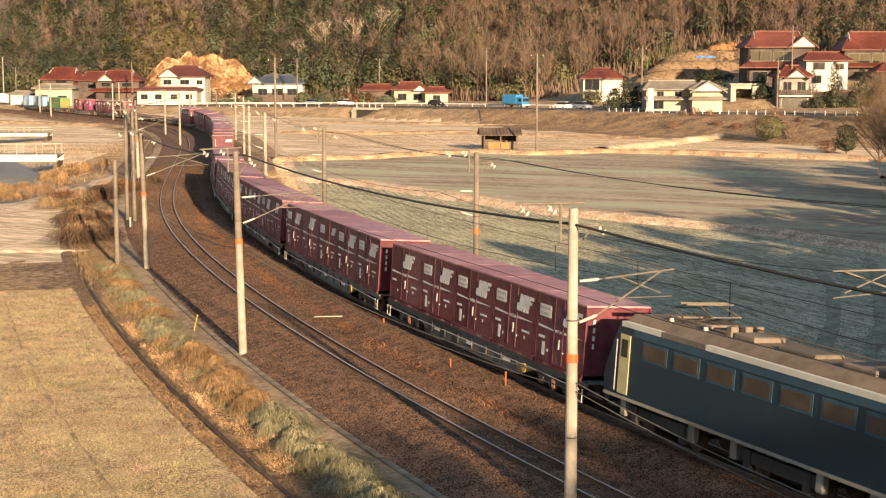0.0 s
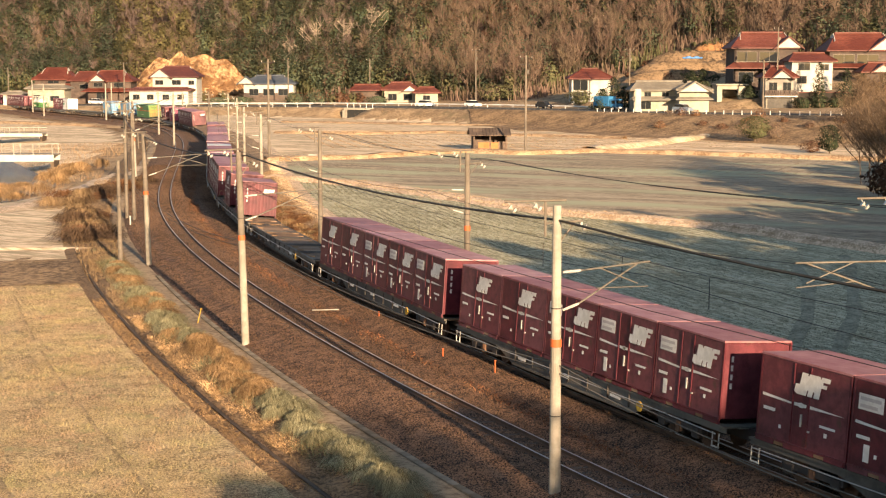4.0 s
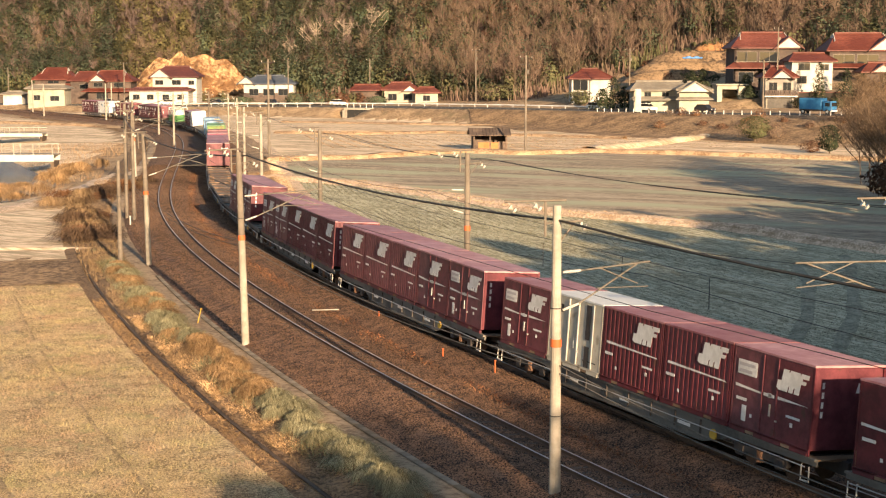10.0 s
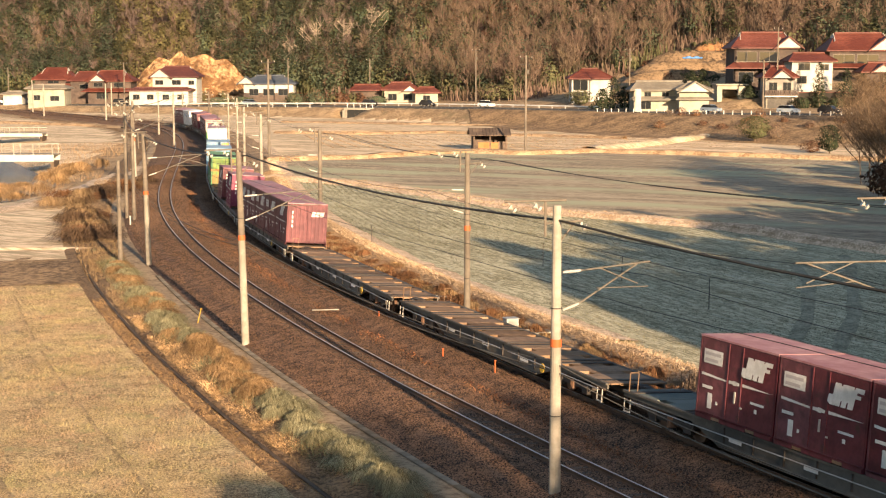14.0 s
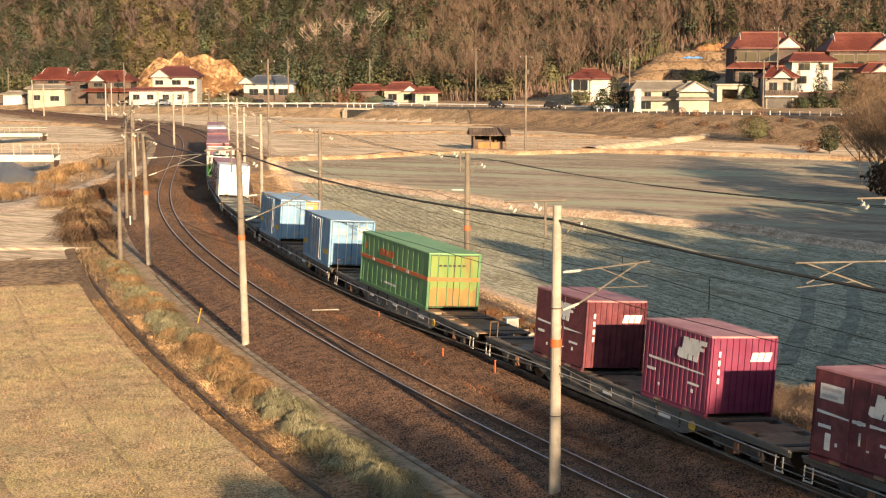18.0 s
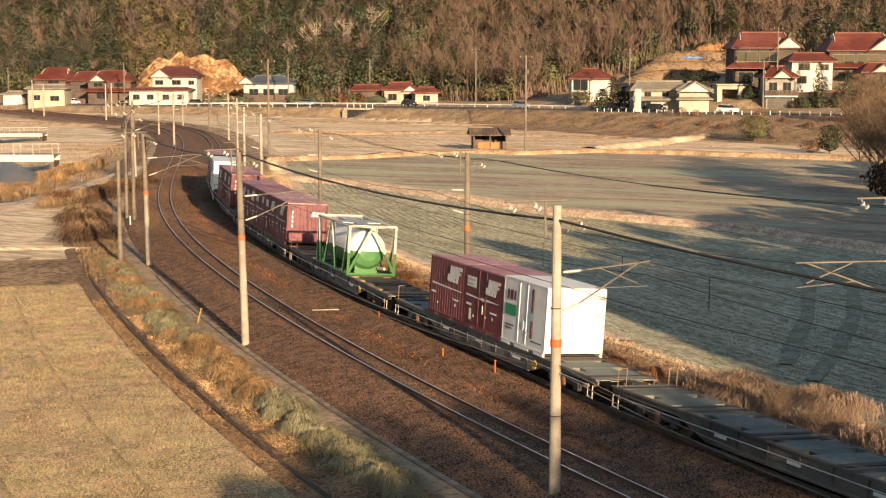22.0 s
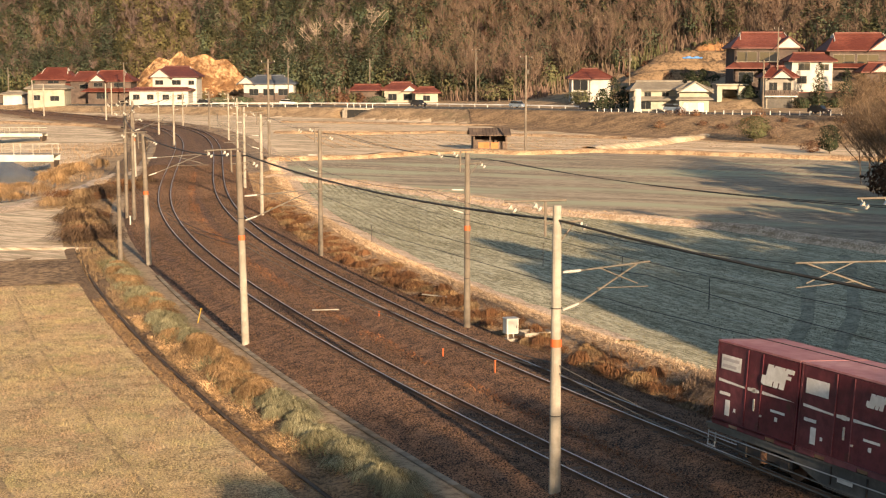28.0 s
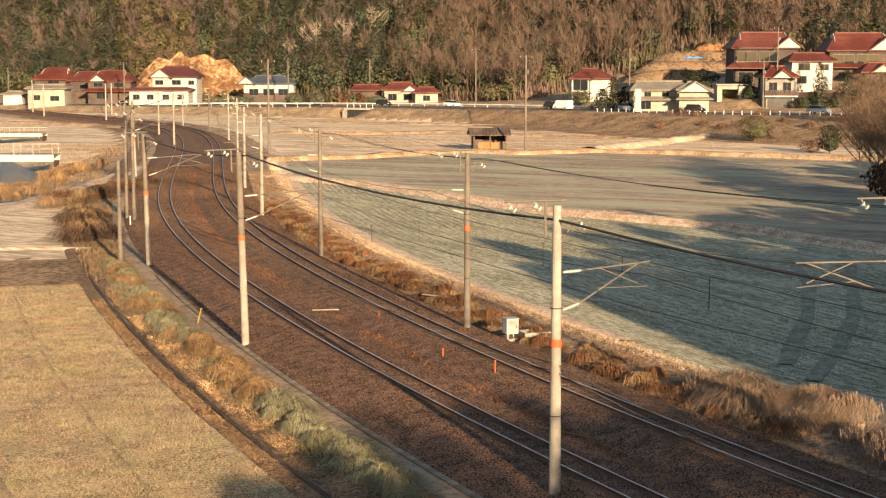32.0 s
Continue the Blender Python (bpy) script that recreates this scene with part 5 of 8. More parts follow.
# ---- lineside things ----
def relay_box():
    b = thing("relay_cabinet", "grey-white lineside relay cabinet on a concrete base", "cabinet", pose(3.0, 66.1, -0.45, 0, 0, 22) @ Matrix.Scale(0.68, 4))
    boxes("plinth", b, M_CONC, (-0.35, 0.35, -0.3, 0.3, -0.1, 0.12))
    tubes("leg", b, M_GALV, ((-0.2, 0, 0.1), (-0.2, 0, 0.45), 0.05), ((0.2, 0, 0.1), (0.2, 0, 0.45), 0.05))
    boxes("case", b, material("cabinet_grey_paint", (0.5, 0.5, 0.46), (0.58, 0.58, 0.53), 3, 0.5), (-0.42, 0.42, -0.32, 0.32, 0.45, 1.42), bevel=0.02)
    boxes("hood", b, M_GALV, (-0.47, 0.47, -0.38, 0.38, 1.42, 1.48), bevel=0.015)
    d = boxes("door", b, M_PLASTER, (-0.33, 0.36, -0.345, -0.32, 0.52, 1.36), bevel=0.008)
    boxes("handle", d, M_STEELD, (0.24, 0.28, -0.375, -0.345, 0.85, 1.0))


relay_box()
pit = thing("cable_pit", "low concrete cable pit behind the cabinet", "cable pit", pose(4.1, 66.9, -0.5, 0, 0, 22))
boxes("pit_wall", pit, M_CONC, (-0.7, 0.7, -0.5, -0.42, 0, 0.32), (-0.7, 0.7, 0.42, 0.5, 0, 0.32), (-0.7, -0.62, -0.42, 0.42, 0, 0.32), (0.62, 0.7, -0.42, 0.42, 0, 0.32))
boxes("pit_floor", pit, M_DITCH, (-0.62, 0.62, -0.42, 0.42, 0, 0.06))


def small_post(x, y, z, h, mat, label, name="marker_post", r=0.05, cat="post", lean=0):
    p = thing(name, label, cat, pose(x, y, z, 0, lean, 0), group="line-side posts")
    tubes("stake", p, mat, ((0, 0, -0.2), (0, 0, h), r, r * 0.9), n=8)
    boxes("cap", p, mat, (-r * 1.2, r * 1.2, -r * 1.2, r * 1.2, h, h + 0.05), bevel=0.01)


for x, y, h in ((6.1, 91.5, 1.4), (10.2, 85.4, 1.3), (13.4, 75.3, 1.5), (-4.9, 103.2, 1.2), (-1.7, 106.6, 1.2)):
    small_post(x, y, -0.55, h, M_STEELD, "thin dark stake standing in the field", r=0.025)
for x, y, h in ((2.0, 57.0, 0.75), (0.0, 60.7, 0.5), (-3.0, 70.0, 0.5)):
    small_post(x, y, -0.35, h, M_ORANGE, "short rusty orange stake between the tracks", r=0.028)
small_post(-11.6, 70.5, -0.5, 0.75, M_YELLOW, "leaning yellow warning stake beside the path", r=0.022, lean=14)
for s, o in ((55, 2.7), (75, -8.2)):
    p = on_line(s, o)
    small_post(p.x, p.y, -0.45, 0.7, M_PORC, "white kilometre post beside the track", r=0.07)


def trough():
    t = thing("cable_trough", "grey concrete cable trough beside the ballast", "cable trough")
    for k in range(62):
        s = -14 + k * 1.0
        h = float(np.interp(s, LINE_S, LINE_H))
        part("trough_lid", TROUGH, None, t, at=Matrix.Translation(on_line(s, -8.62 + random.uniform(-0.01, 0.01), -0.47 + random.uniform(-0.008, 0.008))) @ Euler((0, 0, h)).to_matrix().to_4x4())


bm = bmesh.new()
bm_box(bm, -0.12, 0.12, -0.497, 0.497, -0.12, 0.05, bevel=0.004)
TROUGH = finish("trough_lid", bm, material("mossy_concrete", (0.16, 0.125, 0.085), (0.26, 0.21, 0.15), 3, 0.9, vary=0.2))
trough()


def log_piece(x, y, L, ang):
    b = thing("loose_board", "pale weathered board lying on the ballast", "board", pose(x, y, -0.16, 0, 0, ang))
    boxes("plank", b, M_CONC, (-L / 2, L / 2, -0.07, 0.07, 0, 0.05), bevel=0.01)


log_piece(-5.7, 72.5, 1.3, 8)
log_piece(-0.4, 77.0, 1.6, -35)


# ---- dikes between the fields ----
def dike(name, pts, w, h, mat, label, z=-0.62):
    vs, fs = [], []
    rs = np.random.RandomState(len(pts) * 5)
    line = []
    for a, b in zip(pts, pts[1:]):
        a, b = Vector((*a, 0)), Vector((*b, 0))
        n = max(2, int((b - a).length / 2.0))
        line += [a.lerp(b, k / n) for k in range(n)]
    line.append(Vector((*pts[-1], 0)))
    prof = ((-1.0, 0.0), (-0.55, 0.75), (0.0, 1.0), (0.5, 0.85), (1.0, 0.0))
    for i, p in enumerate(line):
        d = (line[min(i + 1, len(line) - 1)] - line[max(i - 1, 0)]).normalized()
        sd = Vector((-d.y, d.x, 0))
        for o, k in prof:
            q = p + sd * (o * w * rs.uniform(0.8, 1.25))
            vs.append((q.x, q.y, z + k * h * rs.uniform(0.75, 1.25)))
    for i in range(len(line) - 1):
        for j in range(4):
            a = i * 5 + j
            fs.append((a, a + 1, a + 6, a + 5))
    return tagged(new(name, mesh_of(name, vs, fs, mat, True)), label, "dike", kind="structure")


dike("dike_1", DIKE_1, 1.3, 0.5, M_MARGIN, "low earth dike with sunlit straw grass")
dike("dike_2", DIKE_2, 1.2, 0.6, M_DIKE, "low earth dike with sunlit straw grass")
dike("dike_3", [(20.5, 214), (31.7, 232), (48.1, 260), (53.4, 276)], 1.8, 0.7, M_TAN, "pale farm track on a low dike")
dike("dike_4", [(-30, 271), (-14.3, 266.4), (-0.4, 272), (11.2, 262), (30, 250)], 1.0, 0.45, M_BANK, "low dike between pale fields")
dike("dike_5", [(-34, 322), (-10.2, 312), (14.4, 300), (33.5, 282)], 1.0, 0.4, M_BANK, "low dike between pale fields")
dike("dike_7", [(-95, 318), (-86, 312), (-69, 300), (-60, 286)], 1.0, 0.6, M_BANK, "grassy edge of the field by the river")
dike("gravel_lane", [(-39, 119), (-37.2, 127), (-35.5, 139), (-35.3, 152), (-35.5, 163), (-36.5, 180)], 1.7, 0.2, M_MARGIN, "pale gravel lane beside the river", -0.6)
for pts in ([(21.6, 92), (20.8, 85), (18.0, 73.7), (14.1, 61.3)], [(25.9, 97), (25.0, 92), (20.3, 73.7), (17.3, 65), (14.4, 58)]):
    dike("wheel_rut", pts, 0.36, 0.035, M_DITCHG, "dark wheel rut pressed into the frosted field", -0.585)
dike("field_path", [(-40, 104), (-29.5, 100), (-22, 100)], 0.7, 0.2, M_TAN, "narrow pale field path")

# ---- hut ----
def hut():
    h = thing("field_hut", "small dark timber hut with plank roof in the fields", "hut", pose(6.6, 217.5, -0.5, 0, 0, 4))
    for x, y in ((-2.3, -1.6), (0.0, -1.6), (2.3, -1.6), (-2.3, 1.6), (2.3, 1.6)):
        boxes("post", h, M_WOODD, (x - 0.1, x + 0.1, y - 0.1, y + 0.1, 0, 2.2))
    boxes("back_wall", h, M_WOODD, (-2.4, 2.4, 1.55, 1.65, 0, 2.2))
    boxes("side_wall", h, M_WOODD, (-2.4, -2.3, -1.5, 1.5, 0, 2.0), (2.3, 2.4, -1.5, 1.5, 0, 2.0))
    boxes("front_panel", h, M_WOODD, (-2.3, -1.0, -1.62, -1.56, 0, 1.5), (1.1, 2.3, -1.62, -1.56, 0, 1.2))
    boxes("boarding", h, material("orange_plywood", (0.26, 0.095, 0.03), (0.36, 0.16, 0.06), 2, 0.8), (-1.7, 1.2, -1.68, -1.62, 0.1, 1.1), label="orange-brown boarding")
    bm = bmesh.new()
    for sy in (-1, 1):
        bm_prism(bm, [(-3.0, 0, 3.0), (3.0, 0, 3.0), (3.0, sy * 2.2, 2.05), (-3.0, sy * 2.2, 2.05)], (0, 0, 1), 0.09)
    r = part("roof", bm, M_WOODD, h, "dark weathered plank roof")
    for k in range(13):
        x = -2.9 + k * 0.48
        bm = bmesh.new()
        bm_tube(bm, (x, -2.25, 2.14), (x, 0, 3.12), 0.05, n=4)
        part("batten", bm, M_WOODD, r)
    boxes("gable", h, M_WOODD, (-2.42, -2.32, -0.9, 0.9, 2.1, 2.6), (2.32, 2.42, -0.9, 0.9, 2.1, 2.6))


hut()


# ---- houses ----
def hip_roof(name, parent, mat, x0, x1, y0, y1, z, rise, over=0.8, ridge=0.45, gable=True, label=""):
    """Japanese hip-and-gable roof with thick eaves, ridge tiles and rows of tiles."""
    cx, cy = (x0 + x1) / 2, (y0 + y1) / 2
    X0, X1, Y0, Y1 = x0 - over, x1 + over, y0 - over, y1 + over
    rl = (X1 - X0) * ridge / 2 if (X1 - X0) >= (Y1 - Y0) else 0.6
    bm = bmesh.new()
    top = [(cx - rl, cy, z + rise), (cx + rl, cy, z + rise)]
    c = [(X0, Y0, z), (X1, Y0, z), (X1, Y1, z), (X0, Y1, z)]
    for f in ((c[0], c[1], top[1], top[0]), (c[1], c[2], top[1]), (c[2], c[3], top[0], top[1]), (c[3], c[0], top[0])):
        bm_poly(bm, f)
    for a, b in zip(c, c[1:] + c[:1]):
        bm_poly(bm, (a, b, (b[0], b[1], z - 0.22), (a[0], a[1], z - 0.22)))
    bm_poly(bm, [(p[0], p[1], z - 0.22) for p in c[::-1]])
    r = part(name, bm, mat, parent, label)
    bm = bmesh.new()
    bm_tube(bm, (top[0][0] - 0.3, cy, z + rise + 0.08), (top[1][0] + 0.3, cy, z + rise + 0.08), 0.2, n=6)
    for p, q in ((top[0], c[0]), (top[0], c[3]), (top[1], c[1]), (top[1], c[2])):
        bm_tube(bm, p, q, 0.13, n=5)
    part("ridge_tiles", bm, mat, r)
    for k in range(1, 8):
        t = k / 8
        bm = bmesh.new()
        bm_tube(bm, (X0 + (cx - rl - X0) * t, Y0 + (cy - Y0) * t, z + rise * t + 0.01), (X1 + (cx + rl - X1) * t, Y0 + (cy - Y0) * t, z + rise * t + 0.01), 0.035, n=4)
        part("tile_course", bm, mat, r)
    if gable:
        bm = bmesh.new()
        for sx in (-1, 1):
            bm_prism(bm, [(cx + sx * (rl + 0.9), cy - rise * 0.95, z + rise * 0.52), (cx + sx * (rl + 0.9), cy + rise * 0.95, z + rise * 0.52), (cx + sx * (rl + 0.5), cy, z + rise * 1.02)], (sx, 0, 0), 0.12)
        part("gable", bm, M_PLASTER, r, "white plaster gable")
    return r


def front_gable(parent, x, y, z, w, h, mat):
    """A white gable turned to the valley, under its own tiled verge."""
    bm = bmesh.new()
    bm_prism(bm, [(x - w / 2, y, z), (x + w / 2, y, z), (x, y, z + h)], (0, 1, 0), 2.4)
    g = part("gable", bm, M_PLASTER, parent, "white plaster gable")
    bm = bmesh.new()
    for sx in (-1, 1):
        bm_prism(bm, [(x, y - 0.35, z + h + 0.3), (x + sx * (w / 2 + 0.6), y - 0.35, z - 0.15), (x + sx * (w / 2 + 0.6), y - 0.35, z - 0.4), (x, y - 0.35, z + h + 0.02)], (0, 1, 0), 3.0)
    part("verge", bm, mat, g)


def window(parent, x, z, w, h, y, frame_mat=None):
    f = boxes("window", parent, frame_mat or M_FRAME, (x - w / 2 - 0.07, x + w / 2 + 0.07, y - 0.05, y + 0.05, z - 0.07, z), (x - w / 2 - 0.07, x + w / 2 + 0.07, y - 0.05, y + 0.05, z + h, z + h + 0.07), (x - w / 2 - 0.07, x - w / 2, y - 0.05, y + 0.05, z, z + h), (x + w / 2, x + w / 2 + 0.07, y - 0.05, y + 0.05, z, z + h), (x - 0.03, x + 0.03, y - 0.05, y + 0.05, z, z + h))
    for a, b in ((x - w / 2, x - 0.03), (x + 0.03, x + w / 2)):
        boxes("pane", f, M_GLASS, (a, b, y - 0.02, y + 0.02, z, z + h))


def house(x, y, z, w, d, h, roof, label, wall=M_PLASTER, rise=2.4, yaw=0, windows=(), gable=True, front=None, lower=None, ridge=0.45, dark_base=False, over=0.8):
    """A house seen from its valley side: walls, roof, windows, and a lower skirt roof where it has one."""
    hs = thing("house", label, "house", pose(x, y, z, 0, 0, yaw), group="village houses")
    boxes("wall", hs, wall, (-w / 2, w / 2, -d / 2, d / 2, -4.0, h))
    if dark_base:
        boxes("timber_base", hs, M_DARKWALL, (-w / 2 - 0.03, w / 2 + 0.03, -d / 2 - 0.03, d / 2 + 0.03, -2.0, h * 0.42), label="dark timber lower wall")
    hip_roof("roof", hs, roof, -w / 2, w / 2, -d / 2, d / 2, h, rise, ridge=ridge, gable=gable, over=over)
    if lower:
        lz, lo = lower
        bm = bmesh.new()
        bm_prism(bm, [(-w / 2 - lo, -d / 2 - lo, lz), (w / 2 + lo, -d / 2 - lo, lz), (w / 2 + 0.1, -d / 2 - 0.02, lz + lo * 0.5), (-w / 2 - 0.1, -d / 2 - 0.02, lz + lo * 0.5)], (0, 0, -1), 0.18)
        part("skirt_roof", bm, roof, hs, "lower tiled skirt roof")
    for (wx, wz, ww, wh) in windows:
        window(hs, wx, wz, ww, wh, -d / 2 - 0.02)
    if front:
        front_gable(hs, front[0], -d / 2 - 1.2, front[1], front[2], front[3], roof)
    return hs


# White wall greyed all over for the shade of its roof
M_ROOFSHADE = material("white_wall_roof_shade", (0.20, 0.185, 0.165), (0.28, 0.26, 0.235), 1.0, 0.85)
# Dark colour for the shade inside the garage of the narrow house
M_GARAGE = material("garage_opening_dark", (0.06, 0.055, 0.05), (0.10, 0.09, 0.08), 2, 0.7)
# left village
house(-73.3, 396, 1.0, 15.2, 8, 4.0, M_TILEB, "long white single-storey block with four windows", rise=0.5, gable=False, windows=[(-5.8, 1.6, 1.6, 1.2), (-2.2, 1.6, 1.6, 1.2), (1.8, 1.6, 1.6, 1.2), (5.6, 1.6, 1.6, 1.2)], ridge=0.8)
house(-70.5, 404, 1.0, 11.5, 9, 7.4, M_TILEB, "two-storey white house with dark brown hipped roof", rise=2.6, windows=[(-4, 5.3, 2, 1.1), (0.5, 5.3, 2.2, 1.1), (4.4, 5.3, 1.4, 1.0)], front=(-3.6, 7.2, 5.2, 2.0))
house(-103, 398, 0.8, 9.5, 7, 4.6, M_GREYROOF, "cream industrial building with low grey roof", wall=M_CREAM, rise=0.9, gable=False, windows=[(-2.4, 1.6, 1.6, 1.2), (2.2, 1.4, 2.2, 1.2)], ridge=0.7)
house(-106.5, 420, 2.5, 10, 8, 5.0, M_TILE, "old farmhouse with red glazed tile roof", wall=M_DARKWALL, rise=3.0, lower=(3.2, 1.4), windows=[(0, 3.8, 3, 0.9)])
house(-89.5, 412, 1.4, 11.5, 8, 5.8, M_TILE, "two-storey farmhouse with layered red tile roofs", wall=M_DARKWALL, rise=2.6, lower=(3.0, 1.6), windows=[(-3, 4.2, 2.4, 1.0), (2.5, 4.2, 2.4, 1.0), (-2, 1.0, 3, 1.6)], front=(-3, 5.7, 4, 1.6), dark_base=True)
house(-97.5, 418, 1.8, 8, 7, 5.4, M_TILE, "farmhouse with red tile roof behind its neighbours", wall=M_DARKWALL, rise=2.3, windows=[(0, 3.2, 3, 1.1)])
house(-114, 405, 0.8, 5, 5, 3.0, M_GREYROOF, "small white shed beside the railway", rise=0.6, gable=False, ridge=0.5)
house(-47.5, 418, 2.0, 13.5, 8, 4.4, M_TILED, "low white house with dark blue tiled roof", dark_base=True, rise=2.1, windows=[(-4, 1.2, 2.4, 1.7), (0, 1.2, 2.8, 1.7), (4, 1.2, 2.6, 1.7)], front=(-6.0, 4.4, 4.0, 1.7))
house(-19, 383, 1.8, 7, 6, 3.4, M_TILE, "low shed with red tile roof", wall=M_DARKWALL, rise=1.3, gable=False, ridge=0.7)
house(-10.5, 379, 1.8, 8, 6.5, 3.6, M_TILE, "small house with red tile roof", wall=M_CREAM, rise=1.7, windows=[(-2, 1.0, 2, 1.5), (1.8, 1.0, 2, 1.5)], front=(2.4, 3.2, 3.4, 1.3))
house(-4, 373, 2.0, 5.5, 5, 2.8, M_TILE, "cream lean-to with pink tiled roof", wall=M_CREAM, rise=1.2, gable=False, windows=[(0, 0.8, 1.6, 1.2)])
# right hillside
house(32.0, 332, 3.6, 8.4, 7, 5.0, M_TILE, "white two-storey house with red hipped roof", rise=2.0, gable=False, windows=[(-2.3, 2.5, 3.0, 2.1), (-2.3, 0.3, 3.0, 1.7)], dark_base=False, ridge=0.3)
house(42.0, 296, 2.5, 10.5, 7, 4.3, M_GREYROOF, "beige two-storey workshop with grey roof", wall=M_CREAM, rise=1.5, gable=False, windows=[(-2.6, 2.8, 1.2, 1.0), (0.8, 2.8, 1.2, 1.0), (-3, 0.6, 2, 1.4)], lower=(2.4, 1.2), ridge=0.7)
house(47.6, 291, 2.5, 5.6, 6, 4.4, M_GREYROOF, "cream gabled workshop wing", wall=M_CREAM, rise=1.3, gable=False, front=(0, 4.0, 5.8, 1.7), lower=(2.6, 0.8))
house(66.0, 316, 7.0, 13.0, 9, 8.0, M_TILE, "large two-storey farmhouse with red tile roofs", wall=M_DARKWALL, rise=3.1, lower=(3.9, 2.2), windows=[(-3.9, 5.2, 4.0, 1.9), (0.7, 5.2, 4.0, 1.9), (-4, 1.0, 3, 2), (0, 1.0, 3, 2)], front=(4.4, 8.0, 5.0, 2.0), dark_base=True, ridge=0.55)
house(72.6, 303, 7.3, 8.0, 7, 5.0, M_TILE, "white plastered storehouse with red tile roof", rise=1.5, windows=[(-1.6, 3.2, 2.2, 1.3), (2.4, 3.2, 1.6, 1.1), (-2, 0.6, 1.8, 1.4)], gable=False, ridge=0.6)
house(65.2, 297, 3.0, 5.6, 5, 6.2, M_TILE, "narrow white house with red roof, eaves shade in its wall colour, above a garage", wall=M_ROOFSHADE, rise=2.0, windows=[(-1.3, 3.0, 1.5, 2.1), (1.4, 3.0, 1.5, 2.1)], ridge=0.3, gable=False, front=(0.2, 6.0, 3.6, 1.4))
house(87.5, 322, 8.0, 14, 9, 6.5, M_TILE, "large farmhouse with broad red tile roof", wall=M_DARKWALL, rise=3.6, windows=[(-4, 3.4, 4.4, 2.2), (1, 3.4, 4.4, 2.2)], front=(4.6, 6.6, 6.6, 2.5), lower=(3.0, 1.6), ridge=0.6, dark_base=True)
house(88, 308, 6.5, 7, 5, 3.6, M_TILE, "small outbuilding with red tile roof", wall=M_DARKWALL, rise=1.8, front=(0, 3.6, 4, 1.4), gable=False)


def garage():
    g = thing("open_garage", "cream open-fronted garage with flat roof", "garage", pose(57.2, 304, 4.3))
    boxes("wall", g, M_CREAM, (-2.9, -2.6, -3, 3, -2.5, 3.2), (2.6, 2.9, -3, 3, -2.5, 2.8), (-2.6, 2.6, 2.8, 3, -2.5, 3.2), (-2.6, -1.9, -3, -2.8, -2.5, 3.2), (1.2, 2.6, -3, -2.8, -2.5, 3.0), (-1.9, 1.2, -3, -2.8, 2.4, 3.2))
    boxes("roof", g, M_CREAM, (-3.2, 3.2, -3.4, 3.2, 3.2, 3.45))
    boxes("floor", g, M_CONC, (-2.6, 2.6, -2.8, 2.8, -2.5, 0.05))


garage()
bal = thing("balcony_rail", "dark slatted balcony rail on the narrow house", "balcony", pose(65.2, 293.6, 5.6))
boxes("floor_slab", bal, M_PLASTER, (-3.2, 3.2, -0.6, 0.9, -0.25, 0.0))
boxes("rail", bal, M_DARKWALL, (-3.1, 3.1, -0.55, -0.45, 0.95, 1.05))
for k in range(14):
    boxes("slat", bal, M_DARKWALL, (-3.08 + k * 0.47, -2.72 + k * 0.47, -0.53, -0.47, 0.0, 0.95))
# A sheet fills the open garage front; its darkness is shade within
shutter = thing("roller_door", "dark sheet standing for the shaded garage opening under the balcony", "garage door", pose(65.2, 294.2, 2.6))
boxes("dark_sheet", shutter, M_GARAGE, (-2.4, 2.4, 0, 0.12, 0, 2.5))
boxes("frame", shutter, M_CONC, (-2.6, -2.4, -0.05, 0.2, 0, 2.7), (2.4, 2.6, -0.05, 0.2, 0, 2.7), (-2.6, 2.6, -0.05, 0.2, 2.5, 2.7))
M_FENCE = material("blackened_timber", (0.022, 0.018, 0.015), (0.045, 0.036, 0.03), 1.5, 0.85)
wallr = thing("retaining_wall", "grey-brown retaining wall with dark fence on top", "wall")
# Stone face coloured darker for the shade that lies on the wall
boxes("stone_face", wallr, material("shaded_stone", (0.075, 0.06, 0.047), (0.135, 0.11, 0.083), 0.8, 0.95, 0.05, 3), (68.5, 100, 293.5, 294.3, 1.0, 4.9))
boxes("fence", wallr, M_FENCE, (68.5, 96, 293.7, 293.85, 4.9, 6.15), label="dark timber fence")
boxes("fence_cap", wallr, M_TILE, (68.5, 96, 293.55, 294.0, 6.15, 6.32), label="red tiled cap on the fence")
sign = thing("sign_board", "tall narrow white sign board on a post", "sign", pose(37.0, 288, 2.4))
boxes("panel", sign, M_PLASTER, (-0.55, 0.55, -0.08, 0.08, 0.3, 4.6), bevel=0.03)
boxes("post", sign, M_STEELD, (-0.08, 0.08, -0.05, 0.05, -0.5, 0.3))

# terraces above the workshop
def mound(x, y, z, w, d, h, mat, label, seed):
    vs, fs = [], []
    rs = np.random.RandomState(seed)
    nu, nv = 26, 9
    for j in range(nv + 1):
        for i in range(nu + 1):
            u, v = i / nu * 2 - 1, j / nv
            prof = min(1, v * 2.6) if v < 0.5 else 1 - (v - 0.5) * 0.3
            edge = max(0.0, 1 - abs(u) ** 4)
            vs.append((x + u * w / 2 + rs.uniform(-0.2, 0.2), y - d / 2 + v * d + rs.uniform(-0.2, 0.2), z + h * prof * edge * rs.uniform(0.85, 1.1) - 1.0))
    for j in range(nv):
        for i in range(nu):
            a = j * (nu + 1) + i
            fs.append((a, a + 1, a + nu + 2, a + nu + 1))
    return tagged(new("terrace", mesh_of("terrace", vs, fs, mat, True)), label, "terrace", "hillside terraces")


